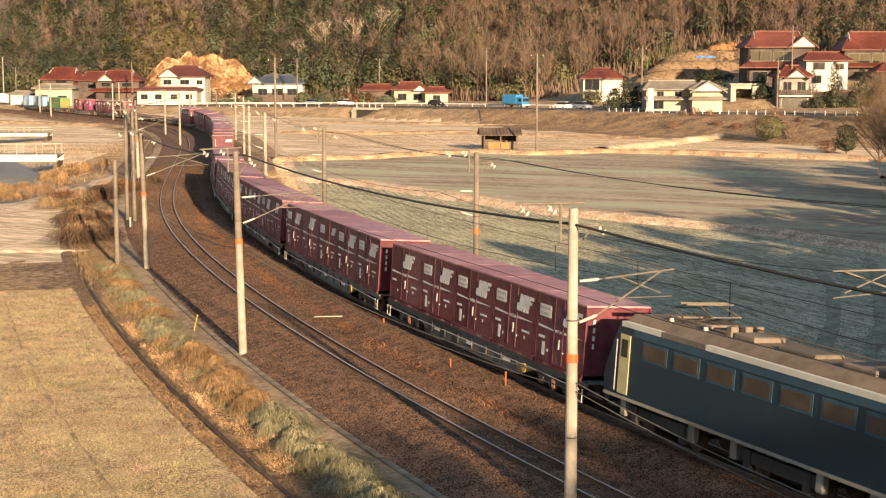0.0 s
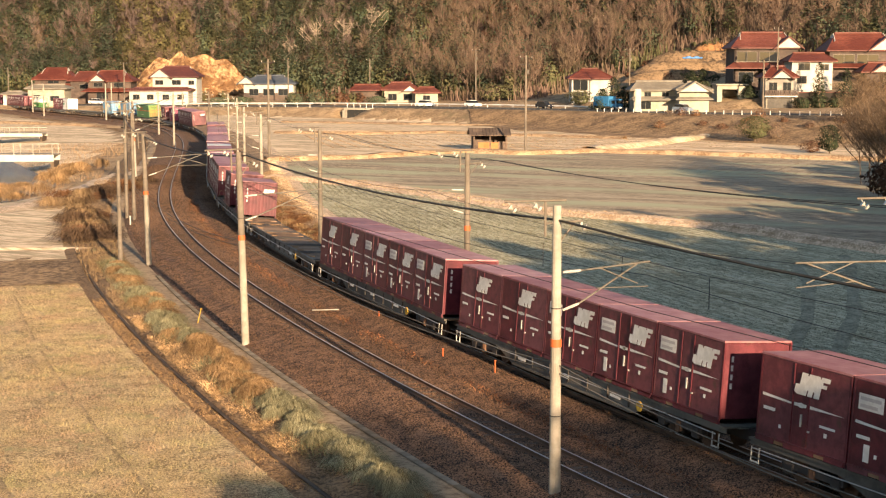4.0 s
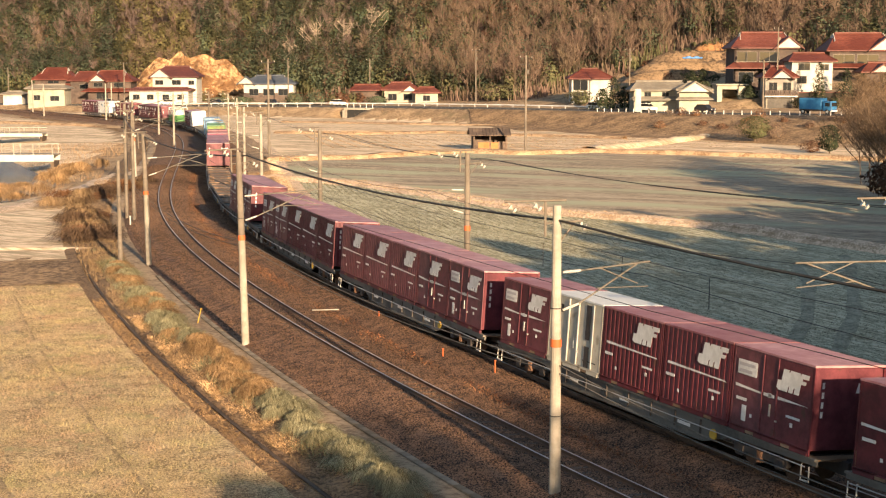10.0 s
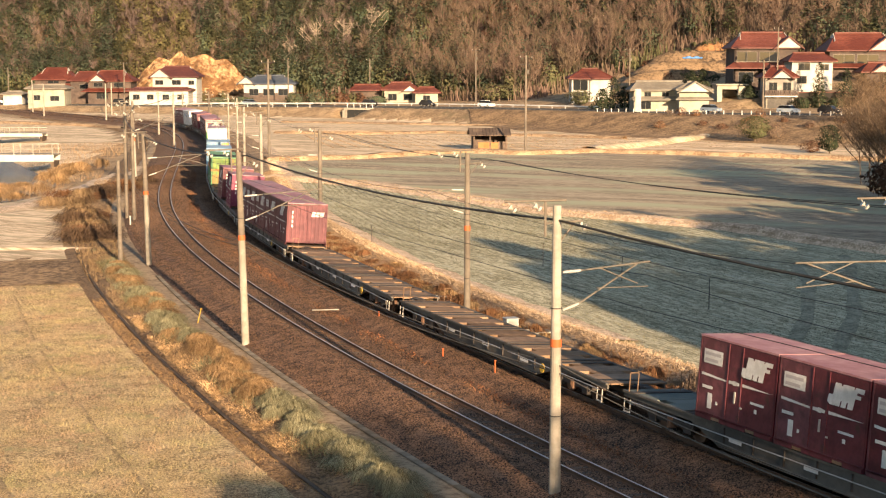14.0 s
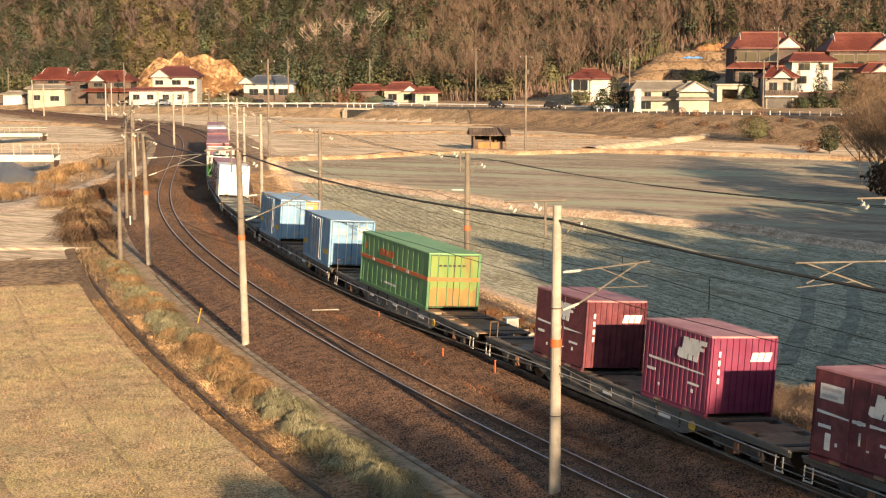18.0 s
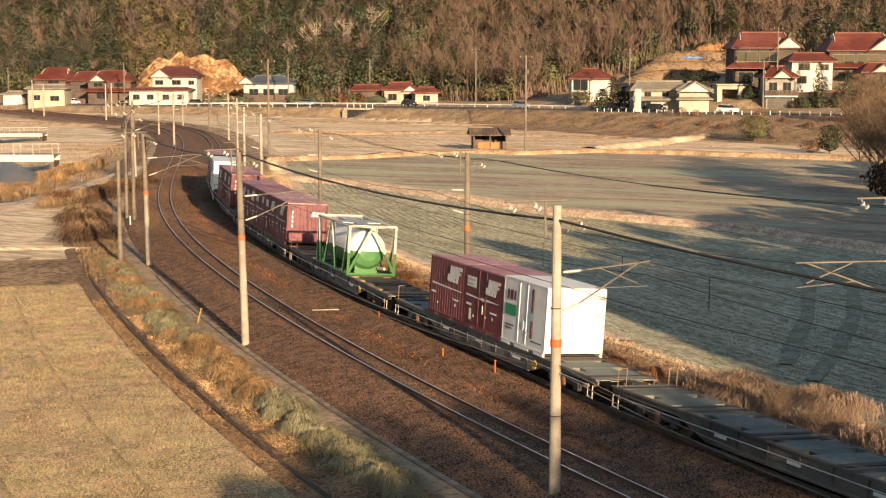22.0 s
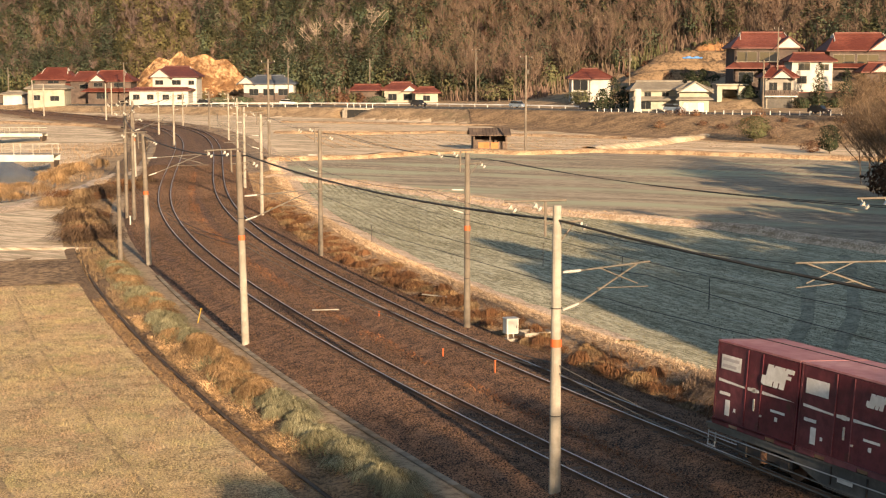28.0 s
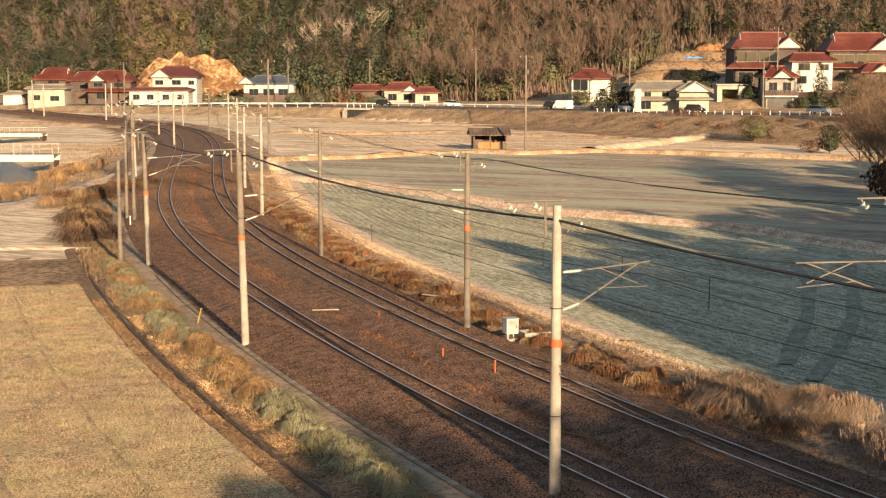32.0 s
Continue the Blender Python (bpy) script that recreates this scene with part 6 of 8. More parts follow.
for k, a in enumerate([(50, 330, 6.5, 22, 8, 2.6, M_TERR), (53, 342, 8.5, 26, 8, 2.8, M_TERR), (57, 354, 10.5, 26, 8, 2.8, M_TERR), (62, 366, 12.6, 26, 9, 3.2, M_TERR), (69, 371, 13.4, 20, 10, 4.4, M_ORANGEE)]):
    mound(*a, "dry grassy garden terrace on the slope" if a[6] is not M_ORANGEE else "bare orange earth mound on the slope", k)
tarp = thing("tarpaulin", "crumpled blue tarpaulin on the terrace", "tarpaulin", pose(57.5, 352, 12.9))
bm = bmesh.new()
for k in range(5):
    bm_box(bm, -2.2 + k * 0.9, -1.2 + k * 0.9, -0.6, 0.6, 0, 0.35 + 0.2 * (k % 2), bevel=0.12)
part("sheet", bm, M_TARPB, tarp)

# orange cut in the hillside
def cut():
    vs, fs = [], []
    nu, nv = 70, 40
    for j in range(nv + 1):
        for i in range(nu + 1):
            u, v = i / nu, j / nv
            x = -90.5 + 34 * u
            top = 13.6 * max(0.02, 1 - abs(2 * u - 1.08) ** 3 * 0.9) ** 0.6 * (1 + 0.02 * math.sin(u * 31))
            n1 = noise.fractal(Vector((x * 0.35, v * 5.0, 3.0)), 1.0, 2.0, 5)
            vs.append((x, 426 + v * 9 + n1 * 1.5 + (2 * u - 1) ** 2 * 3, 0.5 + top * v * (1 + 0.10 * noise.noise(Vector((x * 0.3, 0, 7)))) + n1 * 0.3))
    for j in range(nv):
        for i in range(nu):
            a = j * (nu + 1) + i
            fs.append((a, a + 1, a + nu + 2, a + nu + 1))
    tagged(new("hillside_cut", mesh_of("hillside_cut", vs, fs, M_CLIFF, False)), "bare orange sandy cut in the wooded hill", "cliff", kind="structure")


cut()


# ---- road furniture ----
def guard_rail(m0, m1, off, label, gap=2.0, tall=0.75, beam=True):
    g = thing("guard_rail", label, "guard rail")
    if beam:
        bm = bmesh.new()
        ms = np.arange(m0, m1, 3.0)
        for a, b in zip(ms, ms[1:]):
            p, q = on_road(a, off, tall - 0.15)[0], on_road(b, off, tall - 0.15)[0]
            bm_tube(bm, p, q, 0.13, n=4)
        part("beam", bm, M_MARK, g, "white steel beam")
    bm = bmesh.new()
    bm_tube(bm, (0, 0, -0.3), (0, 0, tall), 0.075, n=6)
    me = finish("post", bm, M_MARK)
    for m in np.arange(m0, m1, gap):
        part("post", me, None, g, at=Matrix.Translation(on_road(m, off, 0)[0]))


CULVERT_M = float(min(np.arange(250, 450, 0.5), key=lambda m: abs(784 + 2677 * on_road(m)[0].x / on_road(m)[0].y - 665)))
guard_rail(430, 492, -4.3, "row of white guard posts with thin rail", 1.9, 0.62, False)
guard_rail(296, 344, -4.3, "long white steel guard rail beside the road", 4.0, 0.8)
guard_rail(CULVERT_M - 5, CULVERT_M + 5, -4.3, "white guard rail over the culvert", 2.0, 0.9)
guard_rail(300, 425, 4.4, "white guard rail on the far road edge", 4.0, 0.7)
p = on_road(CULVERT_M, -5.4)[0]
cul = thing("culvert", "concrete box culvert under the road", "culvert", Matrix.Translation((p.x, p.y, 0)) @ pose(0, 0, 0, 0, 0, -22))
boxes("wing_wall", cul, M_CONC, (-3.7, -3.0, -1.6, 1.0, -1.2, 1.3), (3.0, 3.7, -1.6, 1.0, -1.2, 1.3), (-3.7, 3.7, -0.7, 1.0, 1.3, 1.75))
# Black plate across the mouth, standing for the darkness inside the culvert
boxes("barrel_shade", cul, M_RUBBER, (-3.0, 3.0, -0.5, -0.2, -1.2, 1.3))


def river_bridge(x0, x1, y, z, label, rail_h, slab):
    b = thing("footbridge", label, "bridge", group="river bridges")
    boxes("girder", b, M_PLASTER, (x0, x1, y - 0.25, y, z, z + slab), (x0, x1, y + 3.0, y + 3.25, z, z + slab))
    boxes("deck", b, M_CONC, (x0, x1, y - 0.1, y + 3.1, z + slab - 0.15, z + slab))
    for yy in (y, y + 3.0):
        boxes("handrail", b, M_CONC, (x0, x1, yy - 0.04, yy + 0.04, z + slab + rail_h - 0.08, z + slab + rail_h), (x0, x1, yy - 0.025, yy + 0.025, z + slab + rail_h * 0.5, z + slab + rail_h * 0.5 + 0.05))
        for k, x in enumerate(np.arange(x0 + 0.4, x1, 2.4)):
            boxes("rail_post", b, M_CONC, (x - 0.05, x + 0.05, yy - 0.05, yy + 0.05, z + slab, z + slab + rail_h))
    boxes("abutment", b, M_DITCH, (x1 - 0.5, x1 - 0.1, y + 0.1, y + 2.9, z - 3.2, z))
    return b


river_bridge(-78, -48.6, 189, -0.4, "low concrete bridge with pale railing over the river", 1.25, 0.85)
river_bridge(-98, -65.0, 246, 0.0, "small white bridge with solid parapet panels", 0.9, 0.5)
tagged(new("water", mesh_of("water", [(-130, 120, -2.2), (-38, 120, -2.2), (-38, 262, -2.2), (-130, 262, -2.2)], [(0, 1, 2, 3)], M_WATER)), "still blue-grey river water", "water", kind="structure")


# ---- vehicles on the road ----
def car(paint, label, kind="car"):
    c = thing("car" if kind == "car" else kind, label, "car" if kind == "car" else kind, group="passing vehicles")
    L, W = {"car": (3.9, 1.6), "van": (4.2, 1.65), "truck": (6.2, 2.1)}[kind]
    if kind == "truck":
        boxes("chassis", c, M_STEELD, (-3.1, 3.1, -0.9, 0.9, 0.5, 0.8))
        boxes("cargo_body", c, paint, (-3.1, 1.2, -1.05, 1.05, 0.8, 2.75), bevel=0.06, label="blue tarpaulin cargo body")
        cab = boxes("cab", c, paint, (1.35, 3.1, -1.0, 1.0, 0.55, 2.25), bevel=0.15)
        boxes("windscreen", cab, M_GLASS, (3.06, 3.13, -0.85, 0.85, 1.35, 2.0))
        boxes("side_window", cab, M_GLASS, (1.9, 2.8, -1.02, 1.02, 1.35, 1.95))
        boxes("bumper", cab, M_MARK, (3.05, 3.2, -1.0, 1.0, 0.45, 0.7))
    else:
        bm = bmesh.new()
        out = [(-L / 2, 0.3), (L / 2 - 0.1, 0.3), (L / 2, 0.55), (L / 2 - 0.1, 0.82), (L / 2 - 0.85, 0.95), (-L / 2 + 0.05, 0.98), (-L / 2 - 0.02, 0.6)]
        if kind == "van":
            out = [(-L / 2, 0.3), (L / 2 - 0.1, 0.3), (L / 2, 0.6), (L / 2 - 0.25, 1.05), (-L / 2, 1.05)]
        bm_prism(bm, [(x, -W / 2, z) for x, z in out], (0, 1, 0), W)
        part("body", bm, paint, c)
        bm = bmesh.new()
        g = [(-L / 2 + 0.15, 0.95), (L / 2 - 0.95, 0.93), (L / 2 - 1.55, 1.46), (-L / 2 + 0.55, 1.46)]
        if kind == "van":
            g = [(-L / 2 + 0.02, 1.0), (L / 2 - 0.3, 1.0), (L / 2 - 0.8, 1.85), (-L / 2 + 0.05, 1.85)]
        bm_prism(bm, [(x, -W / 2 + 0.09, z) for x, z in g], (0, 1, 0), W - 0.18)
        part("glasshouse", bm, M_GLASS if kind == "car" else paint, c, "dark glazed cabin")
        boxes("roof", c, paint, (g[3][0] - 0.02, g[2][0] + 0.02, -W / 2 + 0.1, W / 2 - 0.1, g[2][1] - 0.03, g[2][1] + 0.04), bevel=0.02)
        for y in (-W / 2 + 0.25, W / 2 - 0.25):
            boxes("headlight", c, M_PORC, (L / 2 - 0.06, L / 2 + 0.01, y - 0.14, y + 0.14, 0.58, 0.74))
        boxes("bumper", c, paint, (L / 2 - 0.1, L / 2 + 0.06, -W / 2 + 0.05, W / 2 - 0.05, 0.3, 0.5), (-L / 2 - 0.06, -L / 2 + 0.1, -W / 2 + 0.05, W / 2 - 0.05, 0.3, 0.5), bevel=0.03)
    for x in (-L / 2 + 0.75, L / 2 - 0.75):
        for sy in (-1, 1):
            bm = bmesh.new()
            r = 0.3 if kind != "truck" else 0.42
            bm_tube(bm, (x, sy * (W / 2 - 0.18), r), (x, sy * (W / 2 + 0.01), r), r, n=16)
            wv = part("wheel", bm, M_RUBBER, c)
            bm = bmesh.new()
            bm_tube(bm, (x, sy * (W / 2 + 0.0), r), (x, sy * (W / 2 + 0.02), r), r * 0.6, n=12)
            part("rim", bm, M_GALV, wv)
    return c


P_WHITE = material("white_car_paint", (0.72, 0.72, 0.7), None, 3, 0.3, coat=0.4)
P_BLACK = material("black_car_paint", (0.02, 0.02, 0.024), None, 3, 0.25, coat=0.5)
P_SILVER = material("silver_blue_car_paint", (0.22, 0.27, 0.34), None, 3, 0.3, metal=0.3, coat=0.4)
P_BLUE = material("blue_truck_paint", (0.03, 0.16, 0.34), (0.05, 0.2, 0.4), 2, 0.5)
TRAFFIC = [
    ("truck", P_BLUE, "blue covered lorry driving along the road", 1, [(0, 396.4), (1, 402.5), (2, 411.4), (3.5, 422.9), (5.5, 439.4), (7, 450.6), (8, 458), (9, 467.4), (10, 475.7), (11, 484)]),
    ("car", P_WHITE, "small white car driving along the road", 1, [(0, 343), (1, 352.8), (2, 364.1), (3.5, 381.1), (5.5, 402), (7.5, 419.3), (9, 429.8), (11, 445.1), (13, 461), (14.5, 474.3)]),
    ("car", P_SILVER, "silver-blue car driving along the road", 1, [(0, 416.5), (2, 431.9), (3.5, 442.8), (5.5, 457.5), (7.5, 475), (8.5, 483.3)]),
    ("car", P_BLACK, "black car driving along the road", 1, [(0, 371.4), (2, 390.5), (3.5, 404.6), (6, 424.6), (9, 445.3), (12, 464.5), (14, 478)]),
    ("car", P_WHITE, "white car coming the other way", -1, [(0, 414.1), (0.5, 408.6), (1.5, 399.5), (2, 394), (3.5, 381.1), (6, 345), (7.5, 324.3), (9.5, 298.3)]),
    ("car", P_SILVER, "silver-blue car driving along the road", 1, [(0, 333), (4, 371.4), (6, 389.6), (7.5, 403.8), (9, 416.5), (11, 430.8), (13, 445.3), (15, 460.9)]),
    ("car", P_WHITE, "white car driving along the road", 1, [(0, 215), (9, 331.9), (11, 355.1), (13, 380), (14.5, 395.8), (17, 418.5), (19, 433.1), (21, 448.1), (23, 465.7), (25, 482.2)]),
    ("car", P_BLACK, "black car driving along the road", 1, [(0, 195), (11, 335.5), (13, 361.4), (14.5, 376.9), (17, 402.5), (19, 419.8), (21, 433.9), (23, 446), (25, 460.9)]),
    ("car", P_BLACK, "black car driving along the road", 1, [(0, 183), (11.5, 323.1), (13, 341.4), (14.5, 359.6), (17, 384.5), (19, 403.4), (21, 421.4), (23, 436.8), (25.5, 454.9), (27.5, 471.2), (28.2, 478)]),
    ("car", P_SILVER, "silver-blue car driving along the road", 1, [(0, 160), (17, 348.9), (19, 370.4), (21, 393.1), (23, 409.8), (25.5, 428.1), (27.5, 440.4), (29, 451.9), (31, 466.8), (32, 475.9)]),
    ("car", P_BLACK, "black car driving along the road", 1, [(0, 120), (19, 329.6), (21, 356), (23, 375.9), (25.5, 401.5), (27.5, 418.2), (29, 428.5), (31, 441.4), (32, 449.4)]),
    ("car", P_SILVER, "silver-blue car driving along the road", 1, [(0, 90), (21, 321.1), (23, 346.2), (25.5, 374.1), (27.5, 395.8), (29, 409.8), (30.5, 423), (32, 432.3)]),
    ("car", P_BLACK, "black car driving along the road", 1, [(0, 60), (23, 309.2), (25.5, 339.4), (27.5, 363.2), (28.5, 374.7), (30, 391.7), (32, 411)]),
    ("car", P_WHITE, "white car driving along the road", 1, [(0, 35), (26, 300.1), (27.5, 320.2), (29, 342.3), (31, 367.3), (32, 379.6)]),
    ("car", P_BLACK, "black car driving along the road", 1, [(0, 10), (28, 301), (29, 317.8), (30, 333), (31, 346.2), (32, 357.8)]),
    ("van", P_WHITE, "white box van coming the other way", -1, [(0, 640), (24.5, 486.8), (25.5, 475.9), (27.5, 455.9), (29, 442.3), (30.5, 430.2), (32, 417.7)]),
]
JOURNEYS = []
for kind, paint, lab, way, legs in TRAFFIC:
    JOURNEYS.append((car(paint, lab, kind), way, legs))


def road_rows(way, legs):
    """Poses on the road, keeping left, from distances along it."""
    if legs[-1][0] < 32:
        (t0, m0), (t1, m1) = legs[-2:]
        legs = legs + [(32.0, m1 + (m1 - m0) / (t1 - t0) * (32 - t1))]
    rows = []
    for t in np.arange(0, 32.01, 1.0):
        m = float(np.clip(np.interp(t, [a for a, _ in legs], [b for _, b in legs]), 8, ROAD_END - 8))
        p, d = on_road(m, 1.7 if way > 0 else -1.7, 0.03)
        rows.append((float(t), Matrix.Translation(p) @ Euler((0, 0, math.atan2(d.y * way, d.x * way))).to_matrix().to_4x4()))
    return rows


# ---- plants ----
RS = np.random.RandomState(21)


def blades(name, pos, h, w, mat, label, bend=0.35, category="grass", kind="stuff", arch=False):
    """Grass as thin bent triangles pairs: pos (n, 3), heights h."""
    n = len(pos)
    a = RS.uniform(0, 6.283, n)
    side = np.stack([np.cos(a), np.sin(a), np.zeros(n)], -1) * (np.asarray(w).reshape(-1, 1) if np.ndim(w) else w)
    b = RS.uniform(0, 6.283, n)
    tip = np.stack([np.cos(b), np.sin(b), np.zeros(n)], -1) * (bend * h * RS.uniform(0.2, 1.2, n))[:, None]
    up = np.zeros((n, 3))
    up[:, 2] = h
    end = pos + up * RS.uniform(0.75, 1.1, n)[:, None] + tip
    if arch:
        mid = pos + up * 0.75 + tip * 0.3
        end = pos + up * RS.uniform(0.3, 0.9, n)[:, None] + tip
        quad = np.concatenate([np.stack([pos - side, pos + side, mid + side * 0.8, mid - side * 0.8], 1), np.stack([mid - side * 0.8, mid + side * 0.8, end + side * 0.15, end - side * 0.15], 1)])
    else:
        quad = np.stack([pos - side, pos + side, end + side * 0.2, end - side * 0.2], 1)
    me = tri_mesh(name, quad, mat)
    return tagged(new(name, me), label, category, kind=kind)


def along(n, s0, s1, o0, o1, z):
    s, o = RS.uniform(s0, s1, n), RS.uniform(o0, o1, n)
    h = np.interp(s, LINE_S, LINE_H)
    return np.stack([np.interp(s, LINE_S, LINE_X) + o * np.cos(h), np.interp(s, LINE_S, LINE_Y) + o * np.sin(h), z(o) if callable(z) else np.full(n, z)], -1)


def patchy(pos, scale, keep, seed):
    """Keeps tufts where a slow noise is high, so that growth comes in clumps."""
    v = fbm(pos[:, 0], pos[:, 1], scale, seed)
    return pos[v > RS.uniform(-1, 1, len(pos)) * 0.5 + keep]


far_z = lambda o: np.interp(o, [3.0, 3.6, 4.6, 5.6, 6.4, 6.9, 7.4], [-0.72, -0.6, -0.55, -0.4, -0.3, -0.45, -0.7])
near_z = lambda o: np.interp(o, [-12.15, -11.7, -11.0, -10.3, -9.85], [-0.52, -0.5, -0.38, -0.34, -0.47])
g = along(48000, -14, 130, 3.3, 7.3, far_z)
blades("bank_straw", g, RS.uniform(0.08, 0.26, len(g)), 0.012, M_STRAW, "dry straw grass on the far bank", 1.6)
g = along(26000, 8, 150, 5.9, 8.0, far_z)
blades("bank_fringe", g, RS.uniform(0.08, 0.26, len(g)), 0.014, island_material("bleached_straw", (0.40, 0.28, 0.175), (0.76, 0.58, 0.41)), "bleached straw fringe along the top of the bank", 1.4)
g = patchy(along(30000, -10, 95, 2.6, 5.6, far_z), 9, 0.15, 2)
blades("bank_weeds", g, RS.uniform(0.1, 0.4, len(g)), 0.010, M_WEED, "rust-brown weeds beside the ballast", 1.0)
g = along(9000, -10, 130, -3.5, -1.8, -0.27)
g = patchy(g, 12, -0.1, 4)
blades("leaf_litter", g, RS.uniform(0.03, 0.1, len(g)), 0.03, M_RUST, "rust-red fallen leaves between the tracks", 2.0, "leaves")
g = patchy(along(44000, -14, 90, -12.1, -9.8, near_z), 4, -0.1, 6)
blades("verge_straw", g, RS.uniform(0.05, 0.17, len(g)), 0.011, M_VERGE, "tangled straw grass on the near verge", 1.2)
g = patchy(along(22000, -14, 60, -11.6, -9.9, near_z), 6, 0.25, 5)
blades("verge_green_grass", g, RS.uniform(0.12, 0.36, len(g)), 0.010, M_GRASSG, "frosted green grass tufts on the near verge", 0.9)
g = along(9000, -10, 120, -3.2, -2.0, -0.36)
g = patchy(g, 5, 0.1, 7)
blades("track_weeds", g, RS.uniform(0.06, 0.22, len(g)), 0.010, M_WEED, "low rust-brown weeds between the tracks", 0.6)
# stubble in the near field, in rows
rows_u, rows_v = np.meshgrid(np.arange(-12, 46, 0.26), np.arange(-34, -13.2, 0.22))
g = np.stack([rows_u.ravel() + RS.normal(0, 0.05, rows_u.size), rows_v.ravel() + RS.normal(0, 0.045, rows_u.size)], -1)
g = g[(g[:, 0] > -10) & (RS.uniform(0, 1, len(g)) < 0.9)]
h = np.interp(g[:, 0], LINE_S, LINE_H)
g = np.stack([np.interp(g[:, 0], LINE_S, LINE_X) + g[:, 1] * np.cos(h), np.interp(g[:, 0], LINE_S, LINE_Y) + g[:, 1] * np.sin(h), np.full(len(g), -0.55)], -1)
g = g[np.abs(g[:, 0]) < g[:, 1] * 0.305]
g = np.repeat(g, 16, axis=0) + np.concatenate([RS.normal(0, 0.09, (len(g) * 16, 2)), np.zeros((len(g) * 16, 1))], 1)
blades("stubble", g, RS.uniform(0.04, 0.13, len(g)), 0.009, island_material("tan_stubble", (0.12, 0.088, 0.045), (0.50, 0.365, 0.205), patch=0.35, lo=0.75, hi=1.25, hue=0.03), "cut rice stubble in rows", 1.2)
# frosted grass on the far field
n = 230000
s_, o = RS.uniform(-8, 125, n), 7.9 + 0.6 * RS.randint(0, 66, n) + RS.normal(0, 0.1, n)
h = np.interp(s_, LINE_S, LINE_H)
g = np.stack([np.interp(s_, LINE_S, LINE_X) + o * np.cos(h), np.interp(s_, LINE_S, LINE_Y) + o * np.sin(h), np.full(n, -0.6)], -1)
g = g[(o > 7.2) & (g[:, 1] < np.interp(g[:, 0], [p[0] for p in DIKE_1], [p[1] for p in DIKE_1]) - 1) & (np.abs(g[:, 0]) < g[:, 1] * 0.31)]
blades("field_grass", g, RS.uniform(0.03, 0.09, len(g)), 0.014, island_material("frosted_field_blades", (0.075, 0.07, 0.038), (0.22, 0.205, 0.13)), "short frosted grass on the field", 0.9)


M_VLITD = island_material("pale_dike_straw", (0.24, 0.155, 0.085), (0.58, 0.40, 0.245))


def dike_grass(pts, w, n, hgt, z=-0.25):
    out = []
    seg = [(Vector((*a, 0)), Vector((*b, 0))) for a, b in zip(pts, pts[1:])]
    total = sum((b - a).length for a, b in seg)
    for a, b in seg:
        k = int(n * (b - a).length / total)
        t = RS.uniform(0, 1, k)[:, None]
        p = np.array(a)[None] * (1 - t) + np.array(b)[None] * t
        p[:, :2] += RS.uniform(-w, w, (k, 2))
        p[:, 2] = z
        out.append(p)
    return np.concatenate(out)


g = np.concatenate([dike_grass(DIKE_1, 1.3, 9000, 0.4, -0.3), dike_grass(DIKE_2, 1.1, 7000, 0.4, -0.3), dike_grass([(-30, 271), (-0.4, 272), (11.2, 262), (30, 250)], 1.0, 4000, 0.4, -0.3), dike_grass([(20.5, 214), (31.7, 232), (48.1, 260)], 2.2, 3000, 0.4, -0.4)])
blades("dike_straw", g, RS.uniform(0.06, 0.2, len(g)), 0.022, M_VLITD, "dry straw grass on the field dikes")
# rows of stubble in the pale fields
rows = []
for k in range(34):
    a, b = Vector((-16 + k * 1.9, 222, 0)), Vector((-24 + k * 1.9, 262, 0))
    t = RS.uniform(0, 1, (240, 1))
    rows.append(np.array(a)[None] * (1 - t) + np.array(b)[None] * t + RS.normal(0, 0.09, (240, 3)) * np.array([[1, 1, 0]]) + np.array([[0, 0, -0.58]]))
g = np.concatenate(rows)
o, _ = off_line(g[:, 0], g[:, 1])
g = g[(o > 9) & (g[:, 1] < np.interp(g[:, 0], fine_x, ROAD_FY) - 16)]
blades("stubble_rows", g, RS.uniform(0.08, 0.2, len(g)), 0.03, M_STRAW, "rows of pale dry stubble in the far field", 0.6)
rows = []
for k in range(40):
    a, b = Vector((-22 + k * 1.6, 168, 0)), Vector((-6 + k * 1.6, 205, 0))
    t = RS.uniform(0, 1, (160, 1))
    rows.append(np.array(a)[None] * (1 - t) + np.array(b)[None] * t + RS.normal(0, 0.06, (160, 3)) * np.array([[1, 1, 0]]) + np.array([[0, 0, -0.58]]))
g = np.concatenate(rows)
o, _ = off_line(g[:, 0], g[:, 1])
g = g[(o > 8) & (g[:, 1] > np.interp(g[:, 0], [p[0] for p in DIKE_1], [p[1] for p in DIKE_1]) + 2) & (g[:, 1] < np.interp(g[:, 0], [p[0] for p in DIKE_2], [p[1] for p in DIKE_2]) - 2)]
blades("furrow_stubble", g, RS.uniform(0.04, 0.1, len(g)), 0.02, island_material("grey_tan_stubble", (0.07, 0.052, 0.035), (0.17, 0.13, 0.088)), "thin stubble lines in the ploughed field", 0.6)
# rough grass on the road bank and by the river
n = 26000
g = np.stack([RS.uniform(-60, 90, n), RS.uniform(215, 380, n)], -1)
b = (g[:, 1] - np.interp(g[:, 0], fine_x, ROAD_FY)) * 0.82
g = g[(b < -4.3) & (b > -4 - np.interp(g[:, 0], [-60, 0, 30, 60], [8, 9, 22, 34]))]
g = np.concatenate([g, np.full((len(g), 1), 0.0)], 1)
g[:, 2] = ground_z(g[:, 0], g[:, 1])
blades("road_bank_grass", g, RS.uniform(0.12, 0.45, len(g)), 0.03, M_VERGE, "straw-brown rough grass on the road bank")
n = 26000
g = np.stack([RS.uniform(-62, -19, n), RS.uniform(96, 235, n)], -1)
